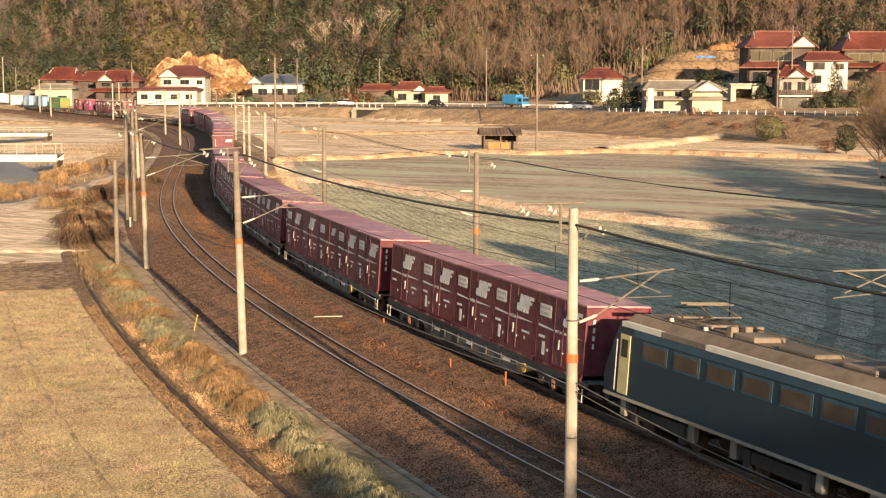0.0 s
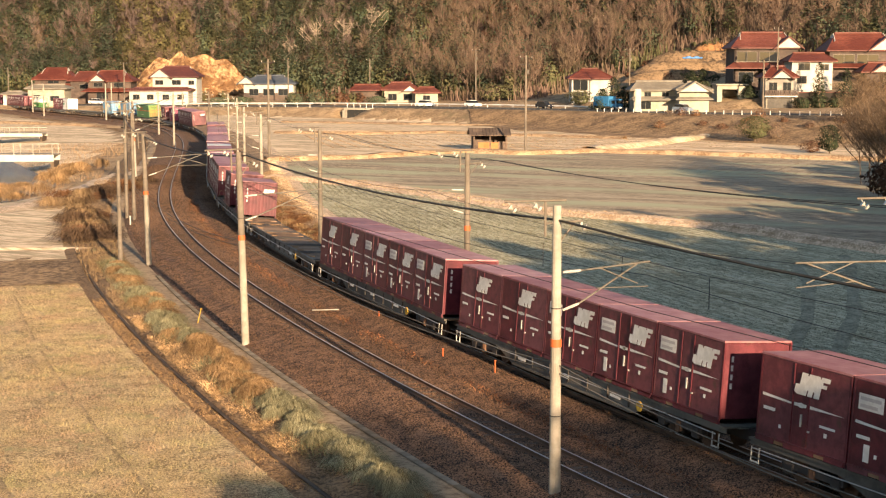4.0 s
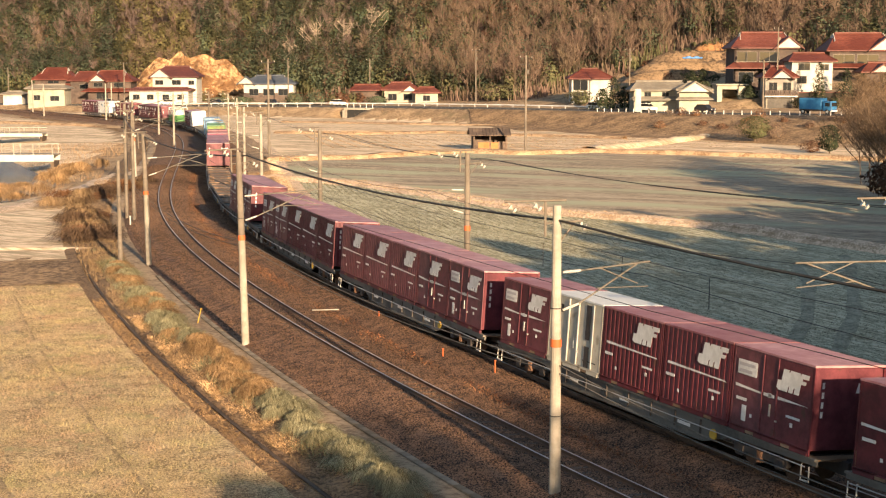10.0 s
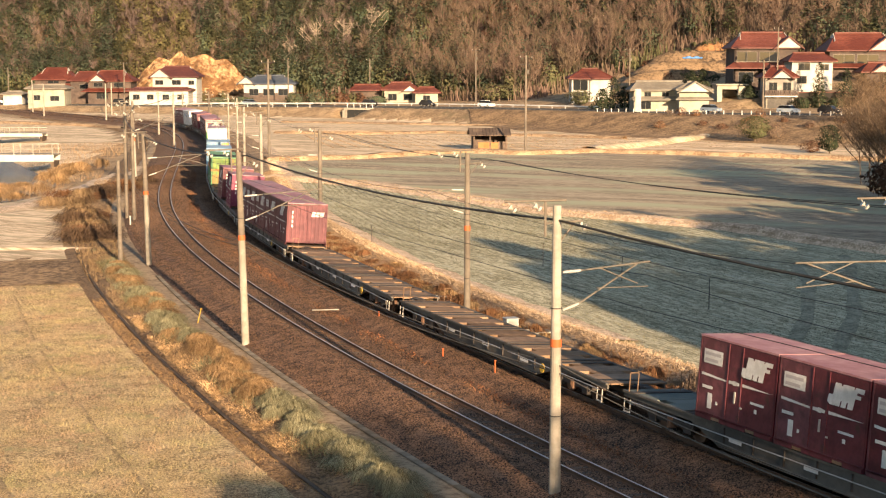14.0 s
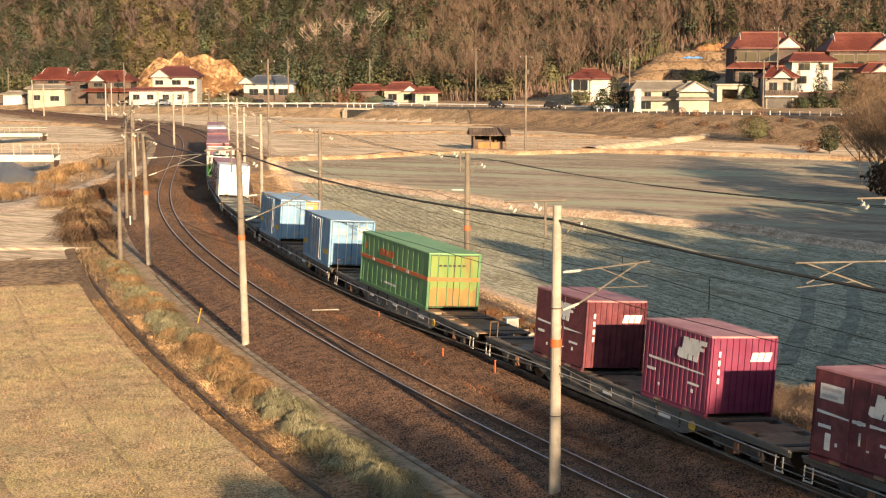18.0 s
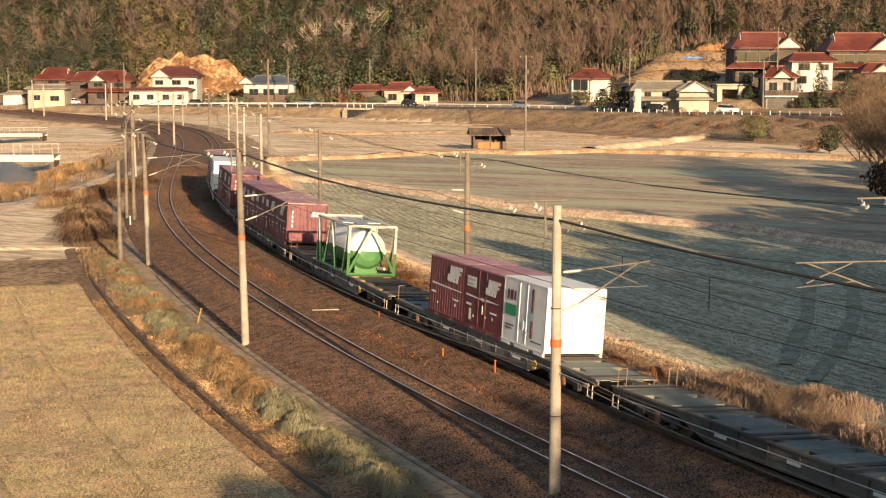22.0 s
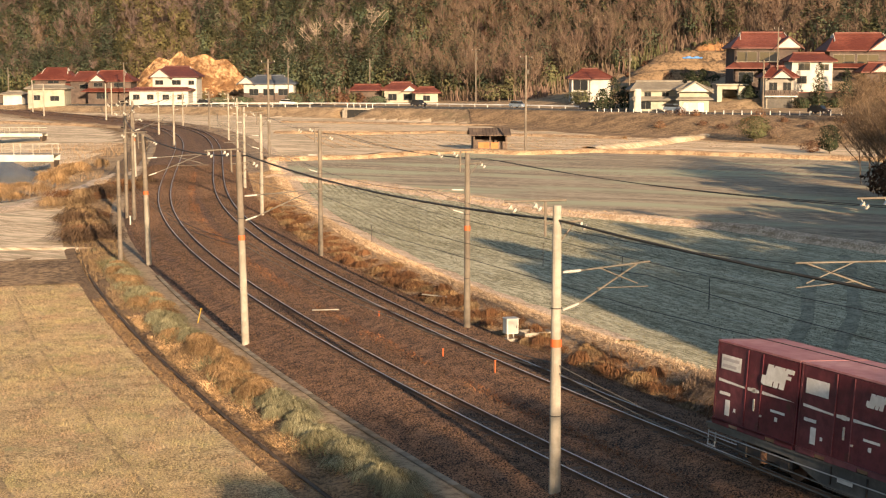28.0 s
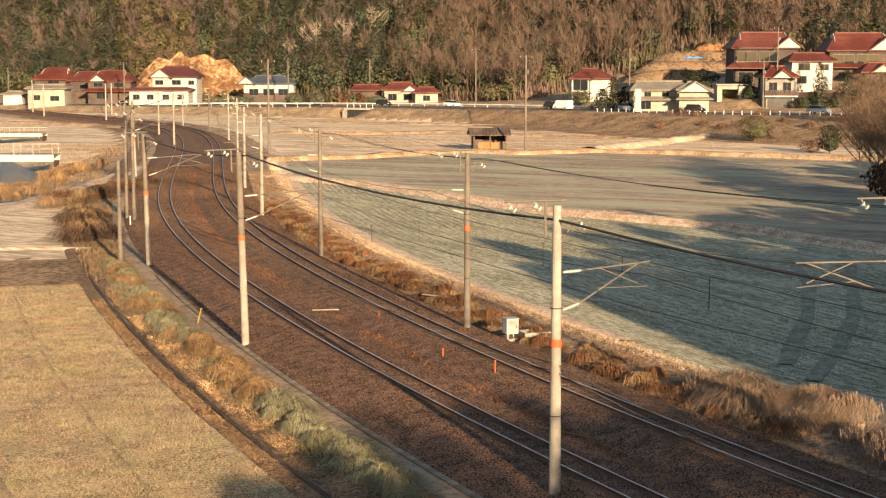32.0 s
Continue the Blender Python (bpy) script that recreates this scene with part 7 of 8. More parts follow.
o, _ = off_line(g[:, 0], g[:, 1])
g = g[(o < -13) & (g[:, 1] > 152) & (g[:, 0] < -37) & (fbm(g[:, 0], g[:, 1], 22, 8) > np.interp(g[:, 0], [-50, -38, -30], [-0.9, 0.2, 0.6]))]
g = np.concatenate([g, ground_z(g[:, 0], g[:, 1])[:, None]], 1)
g = g[g[:, 2] > -2.2]
blades("river_bank_grass", g, RS.uniform(0.12, 0.5, len(g)), 0.022, M_STRAW, "orange-brown dry reeds by the river bank", 0.5)
g = patchy(along(9000, 46, 120, -12.5, -9.6, -0.5), 8, 0.0, 3)
blades("lineside_weeds", g, RS.uniform(0.12, 0.4, len(g)), 0.014, M_VERGE, "brown weeds around the timber poles", 0.6)


def mop(x, y, z, r, hgt, n, mat, name, label, comb=(0.0, 0.0), w=0.012):
    """A rounded tussock of long blades that rise from its heart and droop over its flanks, combed one way."""
    a = RS.uniform(0, 6.283, n)
    out = np.stack([np.cos(a), np.sin(a), np.zeros(n)], -1)
    q = RS.uniform(0.0, 0.75, n)[:, None] * r
    base = np.array([x, y, z]) + out * q + np.array([0, 0, 1.0]) * hgt * (0.55 * (1 - (q / r) ** 2))
    reach = RS.uniform(0.35, 0.8, n)[:, None] * r
    drift = np.array([comb[0], comb[1], 0.0]) * r
    twist = np.stack([-np.sin(a), np.cos(a), np.zeros(n)], -1) * RS.normal(0, 0.8, (n, 1)) * reach
    mid = base + out * reach * 0.45 + drift * 0.4 + twist * 0.3 + np.array([0, 0, 1.0]) * hgt * RS.uniform(0.25, 0.6, n)[:, None]
    end = base + out * reach + drift + twist
    end[:, 2] = np.maximum(z + 0.02, mid[:, 2] - hgt * RS.uniform(0.3, 0.9, n))
    side = np.cross(end - base, np.array([0.2, 0.1, 1.0]))
    side *= w / (np.linalg.norm(side, axis=1, keepdims=True) + 1e-9)
    quad = np.concatenate([np.stack([base - side, base + side, mid + side, mid - side], 1), np.stack([mid - side, mid + side, end + side * 0.3, end - side * 0.3], 1)])
    return tagged(new(name, tri_mesh(name, quad, mat)), label, "grass", kind="stuff")


M_REED = island_material("grey_brown_reeds", (0.15, 0.10, 0.068), (0.44, 0.31, 0.215))
M_WEEDD = island_material("dark_brown_weeds", (0.055, 0.034, 0.022), (0.16, 0.10, 0.06), patch=0.4)
M_VGREEN = island_material("frosted_green_blades_on_verge", (0.115, 0.105, 0.055), (0.36, 0.325, 0.20), patch=0.6)
M_VBROWN = island_material("orange_brown_straw_blades", (0.14, 0.078, 0.036), (0.42, 0.27, 0.135), patch=0.5)
M_VLIT = island_material("pale_orange_straw", (0.30, 0.175, 0.08), (0.66, 0.44, 0.235), patch=0.5)
# tall dry reeds where the bank meets the field
for k in range(46):
    s, o = RS.uniform(-14, 9), RS.uniform(4.6, 12.5)
    if o > 7.0 + (9 - s) * 0.3:
        o = RS.uniform(4.6, 7.0)
    p = on_line(s, o)
    mop(p.x, p.y, -0.62, RS.uniform(0.9, 1.7), RS.uniform(0.5, 0.95), 700, M_REED, "reed_clump", "tangled grey-brown dry reed clump on the bank", (RS.uniform(-0.7, 0.7), RS.uniform(-0.6, 0.4)), 0.006)
# weeds on the far bank
for k in range(130):
    s = 3 + k * 0.65 + RS.uniform(-0.6, 0.6)
    p = on_line(s, 4.2 + RS.uniform(-1.0, 1.3))
    mop(p.x, p.y, -0.55, RS.uniform(0.35, 0.75), RS.uniform(0.2, 0.5), 200, (M_WEED, M_WEED, M_VERGE, M_VBROWN, M_WEED)[k % 5], "weed_clump", "matted brown weed clump on the far bank", (RS.uniform(-0.3, 0.3), -0.2))
# hummocks of grass on the near verge: green near the viewpoint, straw, green again, then mixed
for k in range(104):
    s = -4 + k * 0.56 + RS.uniform(-0.3, 0.3)
    o = -10.45 + RS.uniform(-0.55, 0.45)
    p = on_line(s, o)
    tone = s + RS.uniform(-1.5, 1.5)
    green = tone < 14.5 or 27 < tone < 33 or (tone > 33 and RS.uniform() < 0.4)
    mop(p.x, p.y, float(near_z(o)) - 0.06, RS.uniform(0.4, 0.75), RS.uniform(0.26, 0.5), 520 if s < 36 else 280, M_VGREEN if green else M_VBROWN, "grass_clump", "drooping frosted green grass clump on the verge" if green else "orange-brown straw grass clump on the verge", (0.25, -0.35), 0.007)
g = patchy(along(15000, 7, 34, -12.0, -10.9, near_z), 3, -0.25, 9)
blades("fallen_straw", g, RS.uniform(0.03, 0.1, len(g)), 0.022, M_VLIT, "pale orange fallen straw at the foot of the verge", 2.2, "leaves")
g = along(5000, 2, 40, -13.1, -12.5, -0.49)
blades("kerb_straw", g, RS.uniform(0.03, 0.08, len(g)), 0.016, M_VBROWN, "thin dry straw along the earth edge", 2.0)
for k in range(40):
    t = RS.uniform(0, 1)
    x, y = (-33.5 + 3.0 * t, 128 + 26 * t) if k < 20 else (-30 + 5.5 * t, 124 - 18 * t)
    mop(x + RS.uniform(-1, 1), y + RS.uniform(-2, 2), -0.6, RS.uniform(1.0, 2.0), RS.uniform(0.6, 1.2), 260, (M_WEED, M_VERGE, M_WEEDD, M_WEEDD, M_VERGE)[k % 5], "weed_clump", "dark brown weed thicket around the timber poles", (0.1, -0.2), 0.02)
for k in range(22):
    x, y = RS.uniform(-48, -41), RS.uniform(146, 187)
    mop(x, y, max(-2.1, float(ground_z(np.array([x]), np.array([y]))[0])), RS.uniform(0.9, 1.8), RS.uniform(0.6, 1.3), 240, (M_VBROWN, M_STRAW)[k % 2], "reed_clump", "orange-brown dry reed clump on the river bank", (0.1, -0.2), 0.022)
# loose ballast stones
n = 100000
s_, o_ = RS.uniform(0, 1, n) ** 1.25 * 154 - 14, RS.uniform(-8.3, 3.2, n)
keep = (np.abs(np.abs(o_) - 0.535) > 0.1) & (np.abs(np.abs(o_ + GAP) - 0.535) > 0.1)
s_, o_ = s_[keep], o_[keep]
h_ = np.interp(s_, LINE_S, LINE_H)
lean_ = np.tan(np.radians(np.clip(-1500 * np.interp(s_, LINE_S, LINE_K), -4.5, 4.5)))
mid_ = np.where(o_ > -GAP / 2, 0.0, -GAP)
z_ = np.interp(o_, [p[0] for p in BED], [p[1] for p in BED]) + np.clip(1 - np.clip(np.abs(o_ - mid_) - 1.3, 0, None) / 0.9, 0, None) * (np.abs(lean_) * 0.53 - lean_ * (o_ - mid_))
ctr = np.stack([np.interp(s_, LINE_S, LINE_X) + o_ * np.cos(h_), np.interp(s_, LINE_S, LINE_Y) + o_ * np.sin(h_), z_ + 0.01], -1)
tet = np.array([(1, 0, -0.4), (-0.6, 0.8, -0.4), (-0.5, -0.9, -0.4), (0.05, 0.1, 0.9)])
pts = tet[None] + RS.uniform(-0.3, 0.3, (len(ctr), 4, 3))
pts = ctr[:, None] + pts * RS.uniform(0.02, 0.042, (len(ctr), 1, 1)) * np.interp(s_, [0, 60, 140], [1, 1.25, 1.9])[:, None, None]
tris = pts[:, [[0, 1, 3], [1, 2, 3], [2, 0, 3]]]
me = bpy.data.meshes.new("ballast_stones")
k = len(ctr)
idx3 = (np.arange(k)[:, None, None] * 4 + np.array([[0, 1, 3], [1, 2, 3], [2, 0, 3]])[None]).reshape(-1, 3)
me.vertices.add(k * 4)
me.vertices.foreach_set("co", pts.astype(np.float32).ravel())
me.loops.add(k * 9)
me.loops.foreach_set("vertex_index", idx3.astype(np.int32).ravel())
me.polygons.add(k * 3)
me.polygons.foreach_set("loop_start", np.arange(0, k * 9, 3, dtype=np.int32))
me.materials.append(island_material("brown_ballast_stones", (0.016, 0.011, 0.008), (0.30, 0.172, 0.102)))
me.update(calc_edges=True)
tagged(new("ballast_stones", me), "loose rust-brown ballast stones", "stones", kind="stuff")


# trees
def crown_quads(cx, cy, cz, r, h, n, size, shape="cone", ragged=0.4):
    """Leaf clumps as small tilted quads filling a crown with gaps."""
    t = RS.uniform(0, 1, n)
    if shape == "cone":
        rad = r * (1 - t) ** 0.75 * np.sqrt(RS.uniform(0.15, 1, n)) + 0.2
    elif shape == "dome":
        rad = r * np.clip(1 - t ** 2.2, 0, 1) ** 0.6 * np.clip(0.35 + 2.2 * t, 0, 1) * RS.uniform(0.5, 1, n) ** 0.5 + 0.1
    else:
        rad = r * np.sqrt(np.clip(1 - (2 * t - 1) ** 2, 0, 1)) * RS.uniform(0.35, 1, n) ** 0.5
    a = RS.uniform(0, 6.283, n)
    lump = 1 + 0.22 * np.sin(a * 3 + cx) + 0.18 * np.sin(t * 17 + cy + a * 2)
    c = np.stack([cx + np.cos(a) * rad * lump, cy + np.sin(a) * rad * lump, cz + t * h], -1)
    face = c - np.array([cx, cy, cz + h * 0.4])
    face = face / (np.linalg.norm(face, axis=1, keepdims=True) + 1e-9) + RS.normal(0, ragged, (n, 3)) + np.array([0, 0, 0.25])
    u = np.cross(face, RS.normal(0, 1, (n, 3)))
    u /= np.linalg.norm(u, axis=1, keepdims=True) + 1e-9
    v = np.cross(u, face)
    v /= np.linalg.norm(v, axis=1, keepdims=True) + 1e-9
    s = (RS.uniform(0.5, 1.2, n) * size)[:, None]
    return np.stack([c - u * s, c - v * s * 0.7, c + u * s, c + v * s * 0.7], 1)


def stick(a, b, r0, r1):
    """Three-sided tapering stick as quads (3, 4, 3)."""
    a, b = np.asarray(a, float), np.asarray(b, float)
    d = b - a
    p = np.cross(d, [0.3, 0.7, 0.2])
    p /= np.linalg.norm(p) + 1e-9
    q = np.cross(d, p)
    q /= np.linalg.norm(q) + 1e-9
    ring = [p, -0.5 * p + 0.87 * q, -0.5 * p - 0.87 * q]
    return [[a + ring[k] * r0, a + ring[(k + 1) % 3] * r0, b + ring[(k + 1) % 3] * r1, b + ring[k] * r1] for k in range(3)]


def bare_tree(x, y, z, h, limbs=6, twigs=40, spread=0.45, trunk_r=0.16, twig_w=0.07, lift=0.3):
    """Trunk and limbs as sticks, twigs as slivers."""
    out, tw = [], []
    lean = RS.normal(0, 0.06, 2)
    top = np.array([x + lean[0] * h, y + lean[1] * h, z + h])
    base = np.array([x, y, z - 0.6])
    out += stick(base, base + (top - base) * 0.55, trunk_r, trunk_r * 0.65)
    out += stick(base + (top - base) * 0.55, top, trunk_r * 0.65, 0.03)
    tips = []
    for k in range(limbs):
        t = RS.uniform(0.3, 0.85)
        p = base + (top - base) * t
        a = RS.uniform(0, 6.283)
        L = h * spread * (1.15 - t) * RS.uniform(0.7, 1.2)
        q = p + np.array([math.cos(a) * L * 0.75, math.sin(a) * L * 0.75, L * 0.8])
        out += stick(p, q, trunk_r * 0.42, 0.03)
        tips += [(p, q)] * 2
    tips += [(base + (top - base) * 0.55, top)]
    pick = np.array(tips)[RS.randint(len(tips), size=twigs)]
    s = pick[:, 0] + (pick[:, 1] - pick[:, 0]) * RS.uniform(0.3, 1.0, (twigs, 1))
    d = RS.normal(0, 1, (twigs, 3))
    d[:, 2] = np.abs(d[:, 2]) + lift
    d *= h * RS.uniform(0.08, 0.2, (twigs, 1)) / np.linalg.norm(d, axis=1, keepdims=True)
    w = np.cross(d, RS.normal(0, 1, (twigs, 3)))
    w *= twig_w / (np.linalg.norm(w, axis=1, keepdims=True) + 1e-9)
    return out, np.stack([s - w, s + w, s + d + w * 0.3, s + d - w * 0.3], 1)


def woods():
    """The wooded hillside, one mesh for each kind of growth and haze tint. Only its lower rows stand close; higher up
    it thins out.
    """
    kinds = {k: [] for k in ("dark", "olive", "russet", "bamboo", "twigs", "grey")}
    sticks = []
    tries = 9000
    X, Y = RS.uniform(-165, 160, tries), RS.uniform(320, 600, tries)
    B = (Y - np.interp(X, fine_x, ROAD_FY)) * 0.82
    edge = np.interp(X, [-160, -95, -90, -54, -48, -10, 20, 36, 60, 80, 110], [52, 50, 44, 44, 42, 36, 34, 60, 92, 82, 74])
    Z = ground_z(X, Y)
    cutz = (X > -90) & (X < -54)
    low = Z < 15 + 0.043 * Y
    ok = (B > edge) & ~(cutz & (Y < 440)) & (np.abs(X) < Y * 0.34 + 8) & (low | (RS.uniform(0, 1, tries) < 0.08))
    across_view = X / Y
    ever = np.interp(across_view, [-0.30, -0.21, -0.20, -0.165, -0.15, -0.045, -0.02, 0.02, 0.24, 0.27], [0.85, 0.8, 0.35, 0.4, 0.72, 0.72, 0.35, 0.14, 0.12, 0.5])
    ever = ever * np.interp(Y, [430, 520], [1.0, 0.7])
    for x, y, z, e, v, lo in zip(X[ok], Y[ok], Z[ok], ever[ok], across_view[ok], low[ok]):
        r = RS.uniform()
        n = 330 if lo else 60
        if -0.212 < v < -0.165 and r < 0.3:
            h = RS.uniform(9, 14)
            kinds["bamboo"].append(crown_quads(x, y, z + h * 0.35, h * 0.2, h * 0.65, n, 0.4, "dome", 0.3))
            for k in range(3):
                sticks += stick((x + RS.uniform(-1, 1), y, z - 0.5), (x + RS.uniform(-1.5, 1.5), y, z + h * 0.8), 0.09, 0.05)
        elif r < e * 0.6:
            h = RS.uniform(10, 17)
            kinds["dark"].append(crown_quads(x, y, z + 0.5, h * 0.29, h, n, 0.37, "dome" if r < e * 0.4 else "cone", 0.14))
        elif r < e:
            h = RS.uniform(7, 13)
            kinds["olive"].append(crown_quads(x, y, z + 0.8, h * 0.33, h, n, 0.36, "dome", 0.14))
        elif r < e + 0.05:
            h = RS.uniform(6, 11)
            kinds["russet"].append(crown_quads(x, y, z + 0.5, h * 0.3, h, n // 2, 0.4, "dome", 0.3))
        else:
            h = RS.uniform(8, 14)
            a, b = bare_tree(x, y, z, h, 5, 90 if lo else 30, 0.42, 0.10, 0.05, 1.1)
            sticks += a
            kinds["grey" if y > 462 + 30 * math.sin(x * 0.05) else "twigs"].append(b)
    for k in range(90):
        x, y = RS.uniform(36, 78), RS.uniform(380, 418)
        a, b = bare_tree(x, y, float(ground_z(np.array([x]), np.array([y]))[0]), RS.uniform(6, 12), 6, 90, 0.45, 0.10, 0.05, 1.1)
        sticks += a
        kinds["twigs"].append(b)
    # brush and bamboo grass under the bare trees
    n = 34000
    X, Y = RS.uniform(-130, 140, n), RS.uniform(340, 500, n)
    B = (Y - np.interp(X, fine_x, ROAD_FY)) * 0.82
    edge = np.interp(X, [-160, -95, -90, -54, -48, -10, 20, 36, 60, 80, 110], [50, 48, 44, 44, 40, 34, 32, 58, 90, 80, 72])
    Z = ground_z(X, Y)
    keep = (B > edge) & ~((X > -90) & (X < -54) & (Y < 440)) & (np.abs(X) < Y * 0.31) & (Z < 12 + 0.043 * Y)
    foot = np.stack([X, Y, Z - 0.2], -1)[keep]
    m = len(foot)
    tip = foot + np.stack([RS.normal(0, 0.6, m), RS.normal(0, 0.4, m), RS.uniform(1.2, 4.0, m)], -1)
    wide = np.stack([RS.uniform(0.05, 0.22, m), RS.normal(0, 0.08, m), np.zeros(m)], -1)
    brush = np.stack([foot - wide, foot + wide, tip + wide * 0.5, tip - wide * 0.5], 1)
    pick = fbm(foot[:, 0], foot[:, 1], 26, 12) > 0.15
    kinds["olive"].append(brush[pick])
    kinds["twigs"].append(brush[~pick])
    looks = {"dark": (M_LEAFD, "cedar_wood", "dark green cedar trees on the hillside"), "olive": (M_LEAFO, "evergreen_wood", "olive evergreen trees on the hillside"),
             "russet": (M_LEAFR, "russet_undergrowth", "russet-brown trees on the hillside"), "bamboo": (M_BAMBOO, "bamboo_grove", "yellow-green bamboo beside the sandy cut"),
             "twigs": (M_TWIG, "bare_twigs", "brown haze of bare winter twigs"), "grey": (M_TWIGG, "hazed_upper_twigs", "bare twigs on the upper slope with purple haze in their colour")}
    for k, (m, nm, lab) in looks.items():
        tagged(new(nm, tri_mesh(nm, np.concatenate(kinds[k]), m)), lab, "wood", kind="stuff")
    tagged(new("bare_wood", tri_mesh("bare_wood", np.array(sticks), M_TRUNK)), "bare pale-trunked winter trees on the hillside", "wood", kind="stuff")


M_TRUNK = island_material("pale_brown_trunks", (0.12, 0.085, 0.062), (0.19, 0.14, 0.102))
M_BAMBOO = island_material("yellow_green_bamboo", (0.088, 0.078, 0.034), (0.140, 0.118, 0.052), patch=0.13, lo=0.7, hi=1.25)
# The purple tint of the upper twigs stands for distance haze
M_TWIGG = island_material("haze_purple_twigs", (0.105, 0.074, 0.067), (0.160, 0.118, 0.104), patch=0.09, lo=0.8, hi=1.2)
woods()


def tree(x, y, h, r, mat, label, shape="cone", n=420, size=0.35, z=None, name="tree", trunk=True):
    """A single tree: tapered trunk with limbs and a crown of many leaf clumps."""
    z = float(ground_z(np.array([x]), np.array([y]))[0]) if z is None else z
    t = thing(name, label, "tree" if name == "tree" else "shrub", pose(x, y, z - 0.1), group="trees by the houses" if name == "tree" else "")
    if trunk:
        bm = bmesh.new()
        bm_tube(bm, (0, 0, -0.3), (0, 0, h * 0.8), 0.035 * h, 0.03, n=7)
        for k in range(7):
            a, zz = k * 2.4, h * (0.25 + 0.08 * k)
            bm_tube(bm, (0, 0, zz), (math.cos(a) * r * 0.7, math.sin(a) * r * 0.7, zz + r * 0.25), 0.012 * h, 0.02, n=5)
        part("trunk", bm, M_BARK, t)
    part("crown", tri_mesh("crown", crown_quads(0, 0, h * 0.12 if trunk else 0.0, r, h * (0.9 if trunk else 1), n, size, shape), mat), None, t)
    return t


for x, y, h, r in ((34.0, 303, 6.6, 3.0), (31.6, 301, 4.4, 2.6), (36.2, 302, 4.8, 2.4), (60.5, 300, 2.6, 1.8), (61, 306, 4.2, 2.0), (53.0, 317, 3.6, 2.4), (72.3, 292.4, 8.6, 1.7), (77.5, 292.6, 7.4, 2.3), (80.5, 292.4, 6.4, 2.4), (85, 292, 6.6, 2.8), (52, 318, 5.0, 2.4), (55, 322, 4.6, 2.4)):
    tree(x, y, h, r, M_LEAFK, "dark green garden pine beside the houses", "cone", 1000, 0.2)
for x, y, h, r, m in ((29, 322, 3.4, 2.8, M_LEAFO), (-36, 372, 3.0, 3.0, M_LEAFD), (-31, 374, 3.2, 3.2, M_LEAFD), (12, 362, 4.2, 4.4, M_LEAFO), (16, 360, 3.4, 3.4, M_LEAFO), (-58, 392, 2.0, 3.0, M_LEAFD), (-52, 392, 2.0, 3.2, M_LEAFD), (-16, 371, 2.0, 3.0, M_LEAFD), (91, 292, 6, 4, M_LEAFR), (86, 288, 5, 3.6, M_LEAFR)):
    tree(x, y, h, r, m, "rounded evergreen bush by the road", "ball", 700, 0.22)
for x, y, h, r in ((69, 291.5, 2.2, 1.8), (72, 291.3, 2.4, 1.8), (75.5, 291.5, 2.0, 2.0), (79, 291.2, 2.6, 2.2), (83, 291, 3.2, 2.6), (88, 286, 3.4, 3.0), (92, 284, 4.4, 3.4)):
    tree(x, y, h, r, M_LEAFK, "clipped olive hedge bush before the wall", "ball", 700, 0.17, name="bush", trunk=False)
tree(53.4, 209, 4.0, 1.6, M_LEAFK, "dark rounded evergreen bush at the field edge", "ball", 2600, 0.12, name="bush")
tree(51.2, 210.5, 1.8, 1.6, M_LEAFR, "low russet shrub beside the evergreen bush", "ball", 900, 0.1, name="bush")
tree(49.0, 238, 3.9, 2.6, M_LEAFO, "olive-brown shrub on the road bank", "ball", 3200, 0.12, name="bush", z=-0.3)
tree(52.5, 240, 2.8, 2.0, M_TWIG, "olive-brown shrub on the road bank", "ball", 900, 0.11, name="bush", z=-0.3)


for k in range(16):
    x, y = RS.uniform(38, 70), 0.0
    y = float(np.interp(x, fine_x, ROAD_FY)) - RS.uniform(9, 26)
    tree(x, y, RS.uniform(0.8, 1.9), RS.uniform(0.8, 1.5), (M_WEED, M_LEAFR, M_TWIG)[k % 3], "dry brown shrub on the road bank", "dome", 420, 0.1, name="bush", trunk=False)


for k in range(30):
    x = RS.uniform(42, 74)
    y = RS.uniform(326, 376)
    tree(x, y, RS.uniform(0.8, 2.2), RS.uniform(0.7, 1.5), (M_LEAFR, M_LEAFO, M_TWIG, M_LEAFK)[k % 4], "low winter shrub on the garden terraces", "ball", 160, 0.22, name="bush", trunk=False, z=float(ground_z(np.array([x]), np.array([y]))[0]) + 1.2)
for k in range(11):
    tree(-38 + k * 1.75, 383.5 - k * 0.6, RS.uniform(2.6, 3.4), 1.5, M_LEAFR if k % 3 else M_LEAFO, "brown clipped hedge bush beside the road", "ball", 240, 0.3, name="bush", trunk=False, z=1.6)


M_TWIGD = island_material("warm_brown_twigs", (0.075, 0.049, 0.032), (0.22, 0.15, 0.095))


def winter_tree(x, y, h, label, limbs=14, twigs=420, spread=0.55, r=0.2, w=0.013):
    z = float(ground_z(np.array([x]), np.array([y]))[0])
    t = thing("bare_tree", label, "tree", pose(x, y, z), group="bare trees beside the line")
    a, b = bare_tree(0, 0, 0, h, limbs, twigs, spread, r, w)
    part("trunk", tri_mesh("trunk", np.array(a), M_BARK), None, t)
    part("twig_crown", tri_mesh("twig_crown", np.array(b), M_TWIGD), None, t, "fine brown winter twigs")


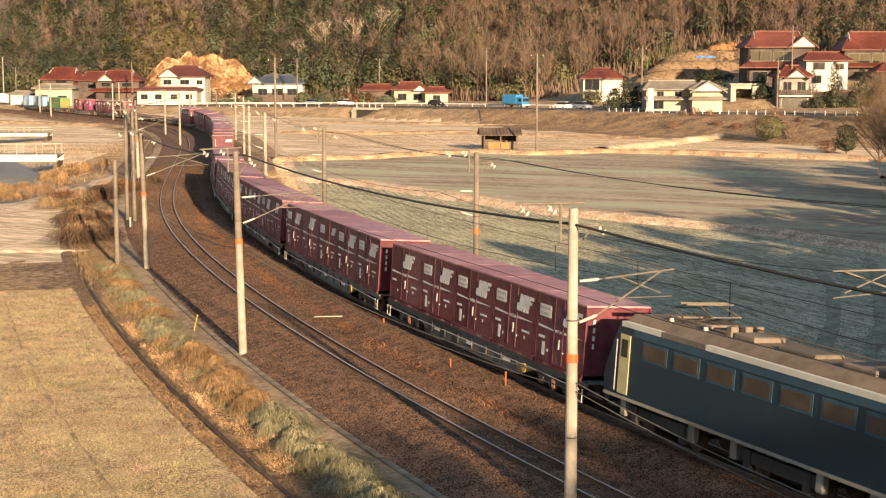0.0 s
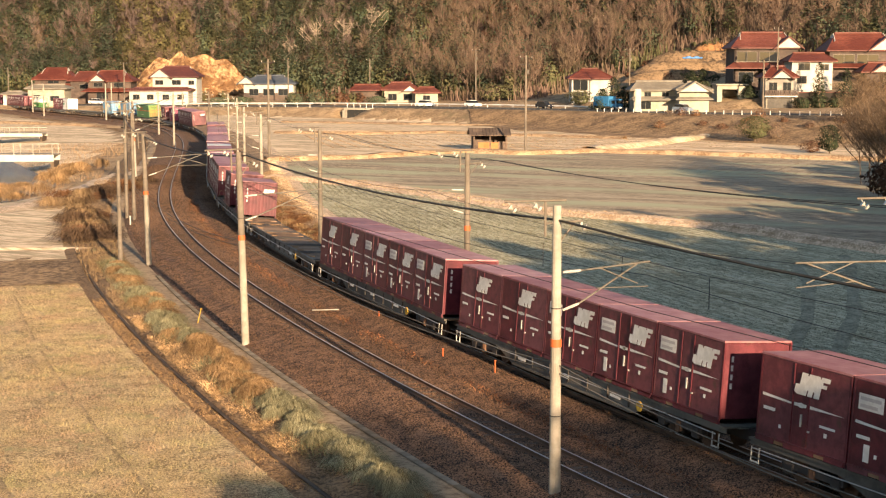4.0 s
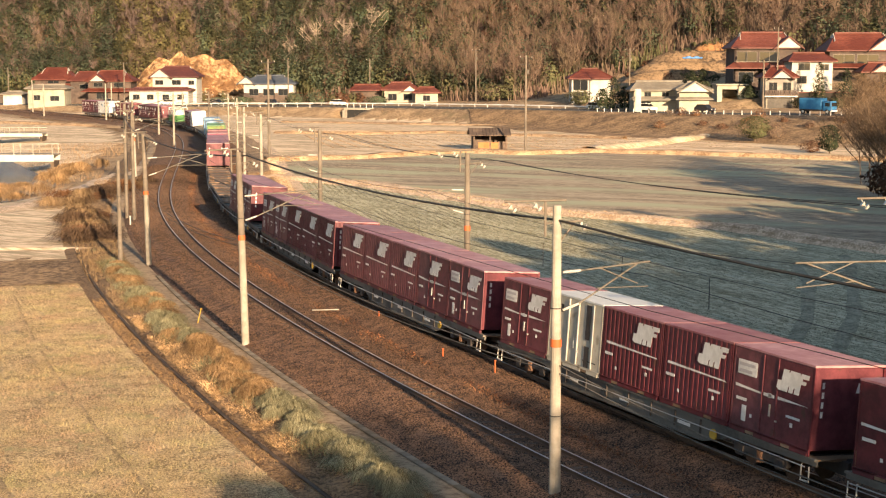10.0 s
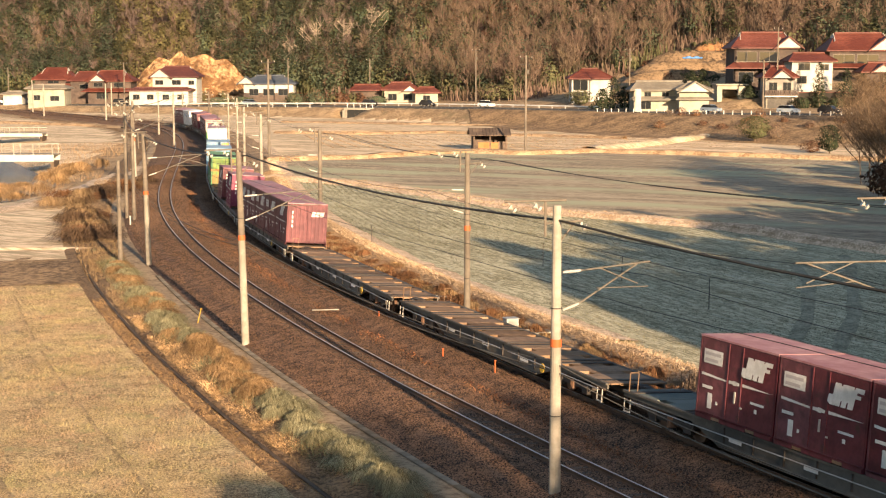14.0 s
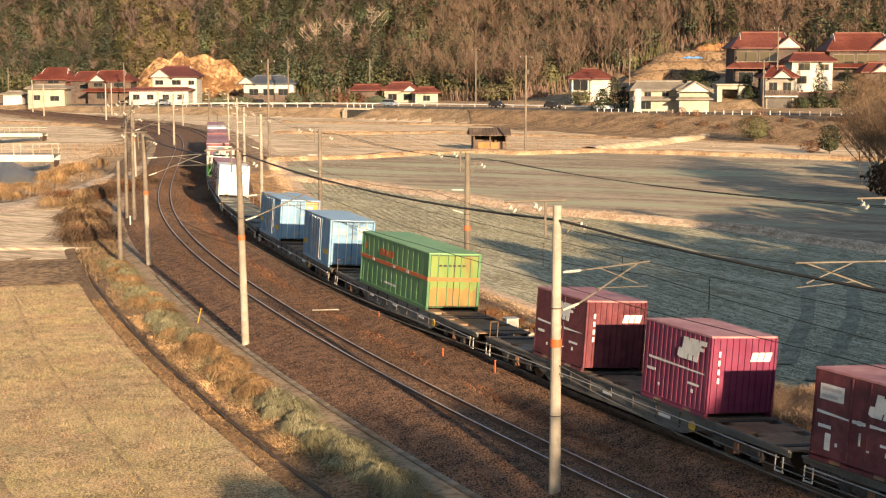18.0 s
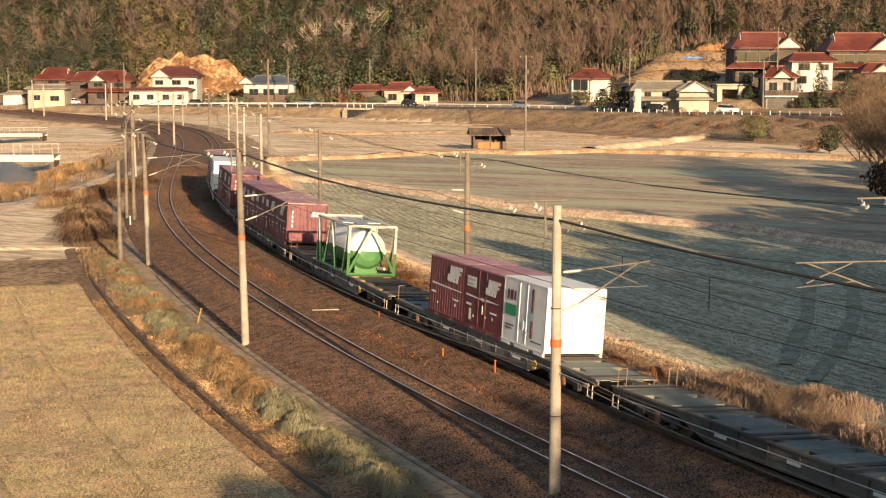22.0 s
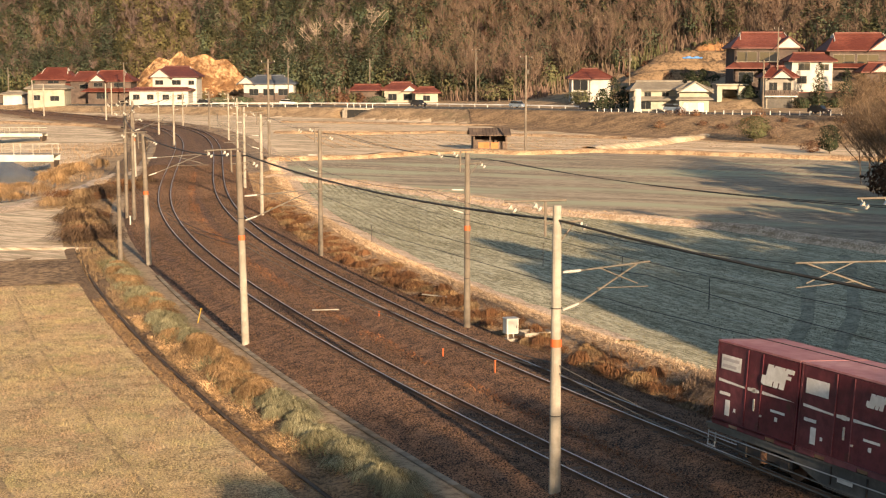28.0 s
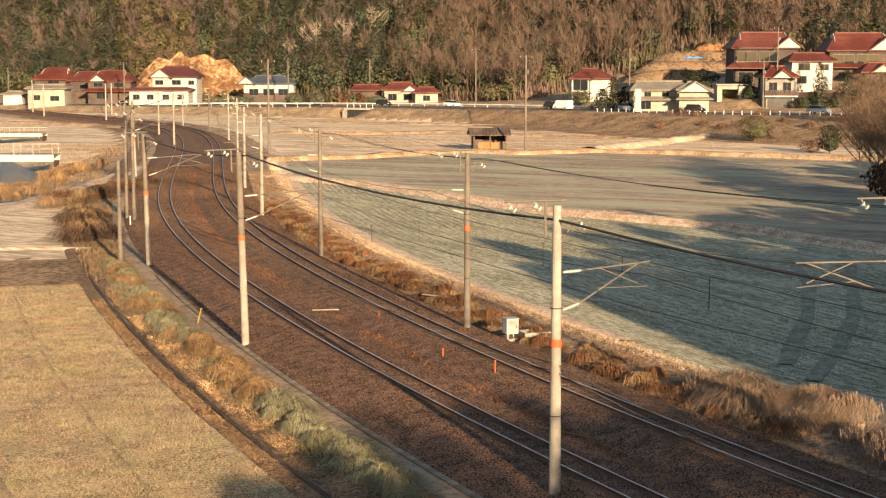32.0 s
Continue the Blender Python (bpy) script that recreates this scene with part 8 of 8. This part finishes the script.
for x, y, h in ((40.2, 139, 7.5), (41.5, 137, 9.0), (42.8, 144, 8.5), (41.2, 142, 8.0), (43, 139, 10), (40.5, 132, 8), (45, 150, 9), (44, 147, 7.5), (43, 155, 8), (45.5, 161, 9)):
    winter_tree(x, y, h, "leafless tree with fine brown twigs beside the field", 30, 1300, 0.8, 0.07)
for x, y, h in ((64.8, 240, 5.5), (66.5, 243, 6.8), (68.2, 246, 7.6), (69.6, 250, 7.0), (67.4, 238, 6.4), (70.2, 243, 8.0)):
    winter_tree(x, y, h, "leafless brown tree on the road bank", 22, 900, 0.7, 0.1)
M_PALETRUNK = island_material("pale_grey_bark", (0.26, 0.20, 0.155), (0.42, 0.34, 0.27))
for x, y, h in ((-45, 447, 13), (-38, 452, 15), (-30, 449, 14), (-22, 446, 15), (-14, 450, 16), (-8, 446, 14), (-2, 452, 13), (22, 446, 12), (44, 420, 11)):
    z = float(ground_z(np.array([x]), np.array([y]))[0])
    t = thing("bare_tree", "pale-barked leafless tree standing on the wooded slope", "tree", pose(x, y, z), group="pale trees on the slope")
    a, b = bare_tree(0, 0, 0, h, 14, 160, 0.6, 0.2, 0.045)
    part("trunk", tri_mesh("trunk", np.array(a), M_PALETRUNK), None, t)
    part("twig_crown", tri_mesh("twig_crown", np.array(b), M_PALETRUNK), None, t)
for k in range(18):
    x = RS.uniform(-84, -58)
    tree(x, 424.5 + RS.uniform(-1.5, 2.5), RS.uniform(1.6, 3.6), RS.uniform(1.2, 2.2), (M_LEAFR, M_TWIG, M_LEAFO)[k % 3], "brown scrub bush at the foot of the cut", "ball", 200, 0.26, name="bush", trunk=False)
tree(41.0, 138, 3.4, 2.2, M_LEAFR, "dark brown thicket under the bare trees", "ball", 900, 0.25, name="bush")
# unseen trees added to throw the shadows on fields, bank and tracks
for k in range(155):
    x = RS.uniform(25, 58)
    y = RS.uniform(-16, min(66, 42 + (x - 25.5) * 2.0))
    if x < max(25.5 + (30 - y) * 0.16, 14.8 + 0.3435 * (60 - y)):
        continue
    tree(x, y, RS.uniform(12, 16.0), RS.uniform(2.6, 3.8), M_LEAFD, "unseen tall evergreen tree added to shade the near side of the field", "cone" if k % 3 else "ball", 420, 0.7)
for k in range(22):
    x, y = RS.uniform(42, 72), RS.uniform(98, 128)
    tree(x, y, RS.uniform(8.5, 11.5), RS.uniform(3.0, 4.0), M_LEAFD, "unseen evergreen tree added to shade the far field", "ball" if k % 2 else "cone", 380, 0.7)
for k in range(16):
    x, y = RS.uniform(38, 52), RS.uniform(58, 80)
    tree(x, y, RS.uniform(10, 12), RS.uniform(3.0, 4.0), M_LEAFD, "unseen evergreen tree added to shade the far field", "ball" if k % 2 else "cone", 380, 0.7)
for k in range(20):
    x, y = RS.uniform(58, 78), RS.uniform(126, 152)
    tree(x, y, RS.uniform(9, 11.5), RS.uniform(3.0, 4.0), M_LEAFD, "unseen evergreen tree added to shade the far field", "ball" if k % 2 else "cone", 380, 0.7)
for k in range(52):
    x, y = RS.uniform(10, 32), RS.uniform(-9.0, -4.0)
    top = float(np.interp(x, [8.5, 12, 14, 18, 22, 28, 32], [11.0, 11.7, 12.2, 13.0, 13.5, 13.4, 13.2])) + RS.uniform(-1.2, 0.3)
    z = float(ground_z(np.array([x]), np.array([y]))[0])
    tree(x, y, top - z, RS.uniform(1.3, 2.2), M_LEAFO, "unseen evergreen tree added to shade the foreground", "ball", 260, 0.4)


def motions():
    for ob, s, dx, z in RIDERS:
        walk(ob, ride_rows(s, dx, z))
    for ob, way, legs in JOURNEYS:
        walk(ob, road_rows(way, legs))


motions()
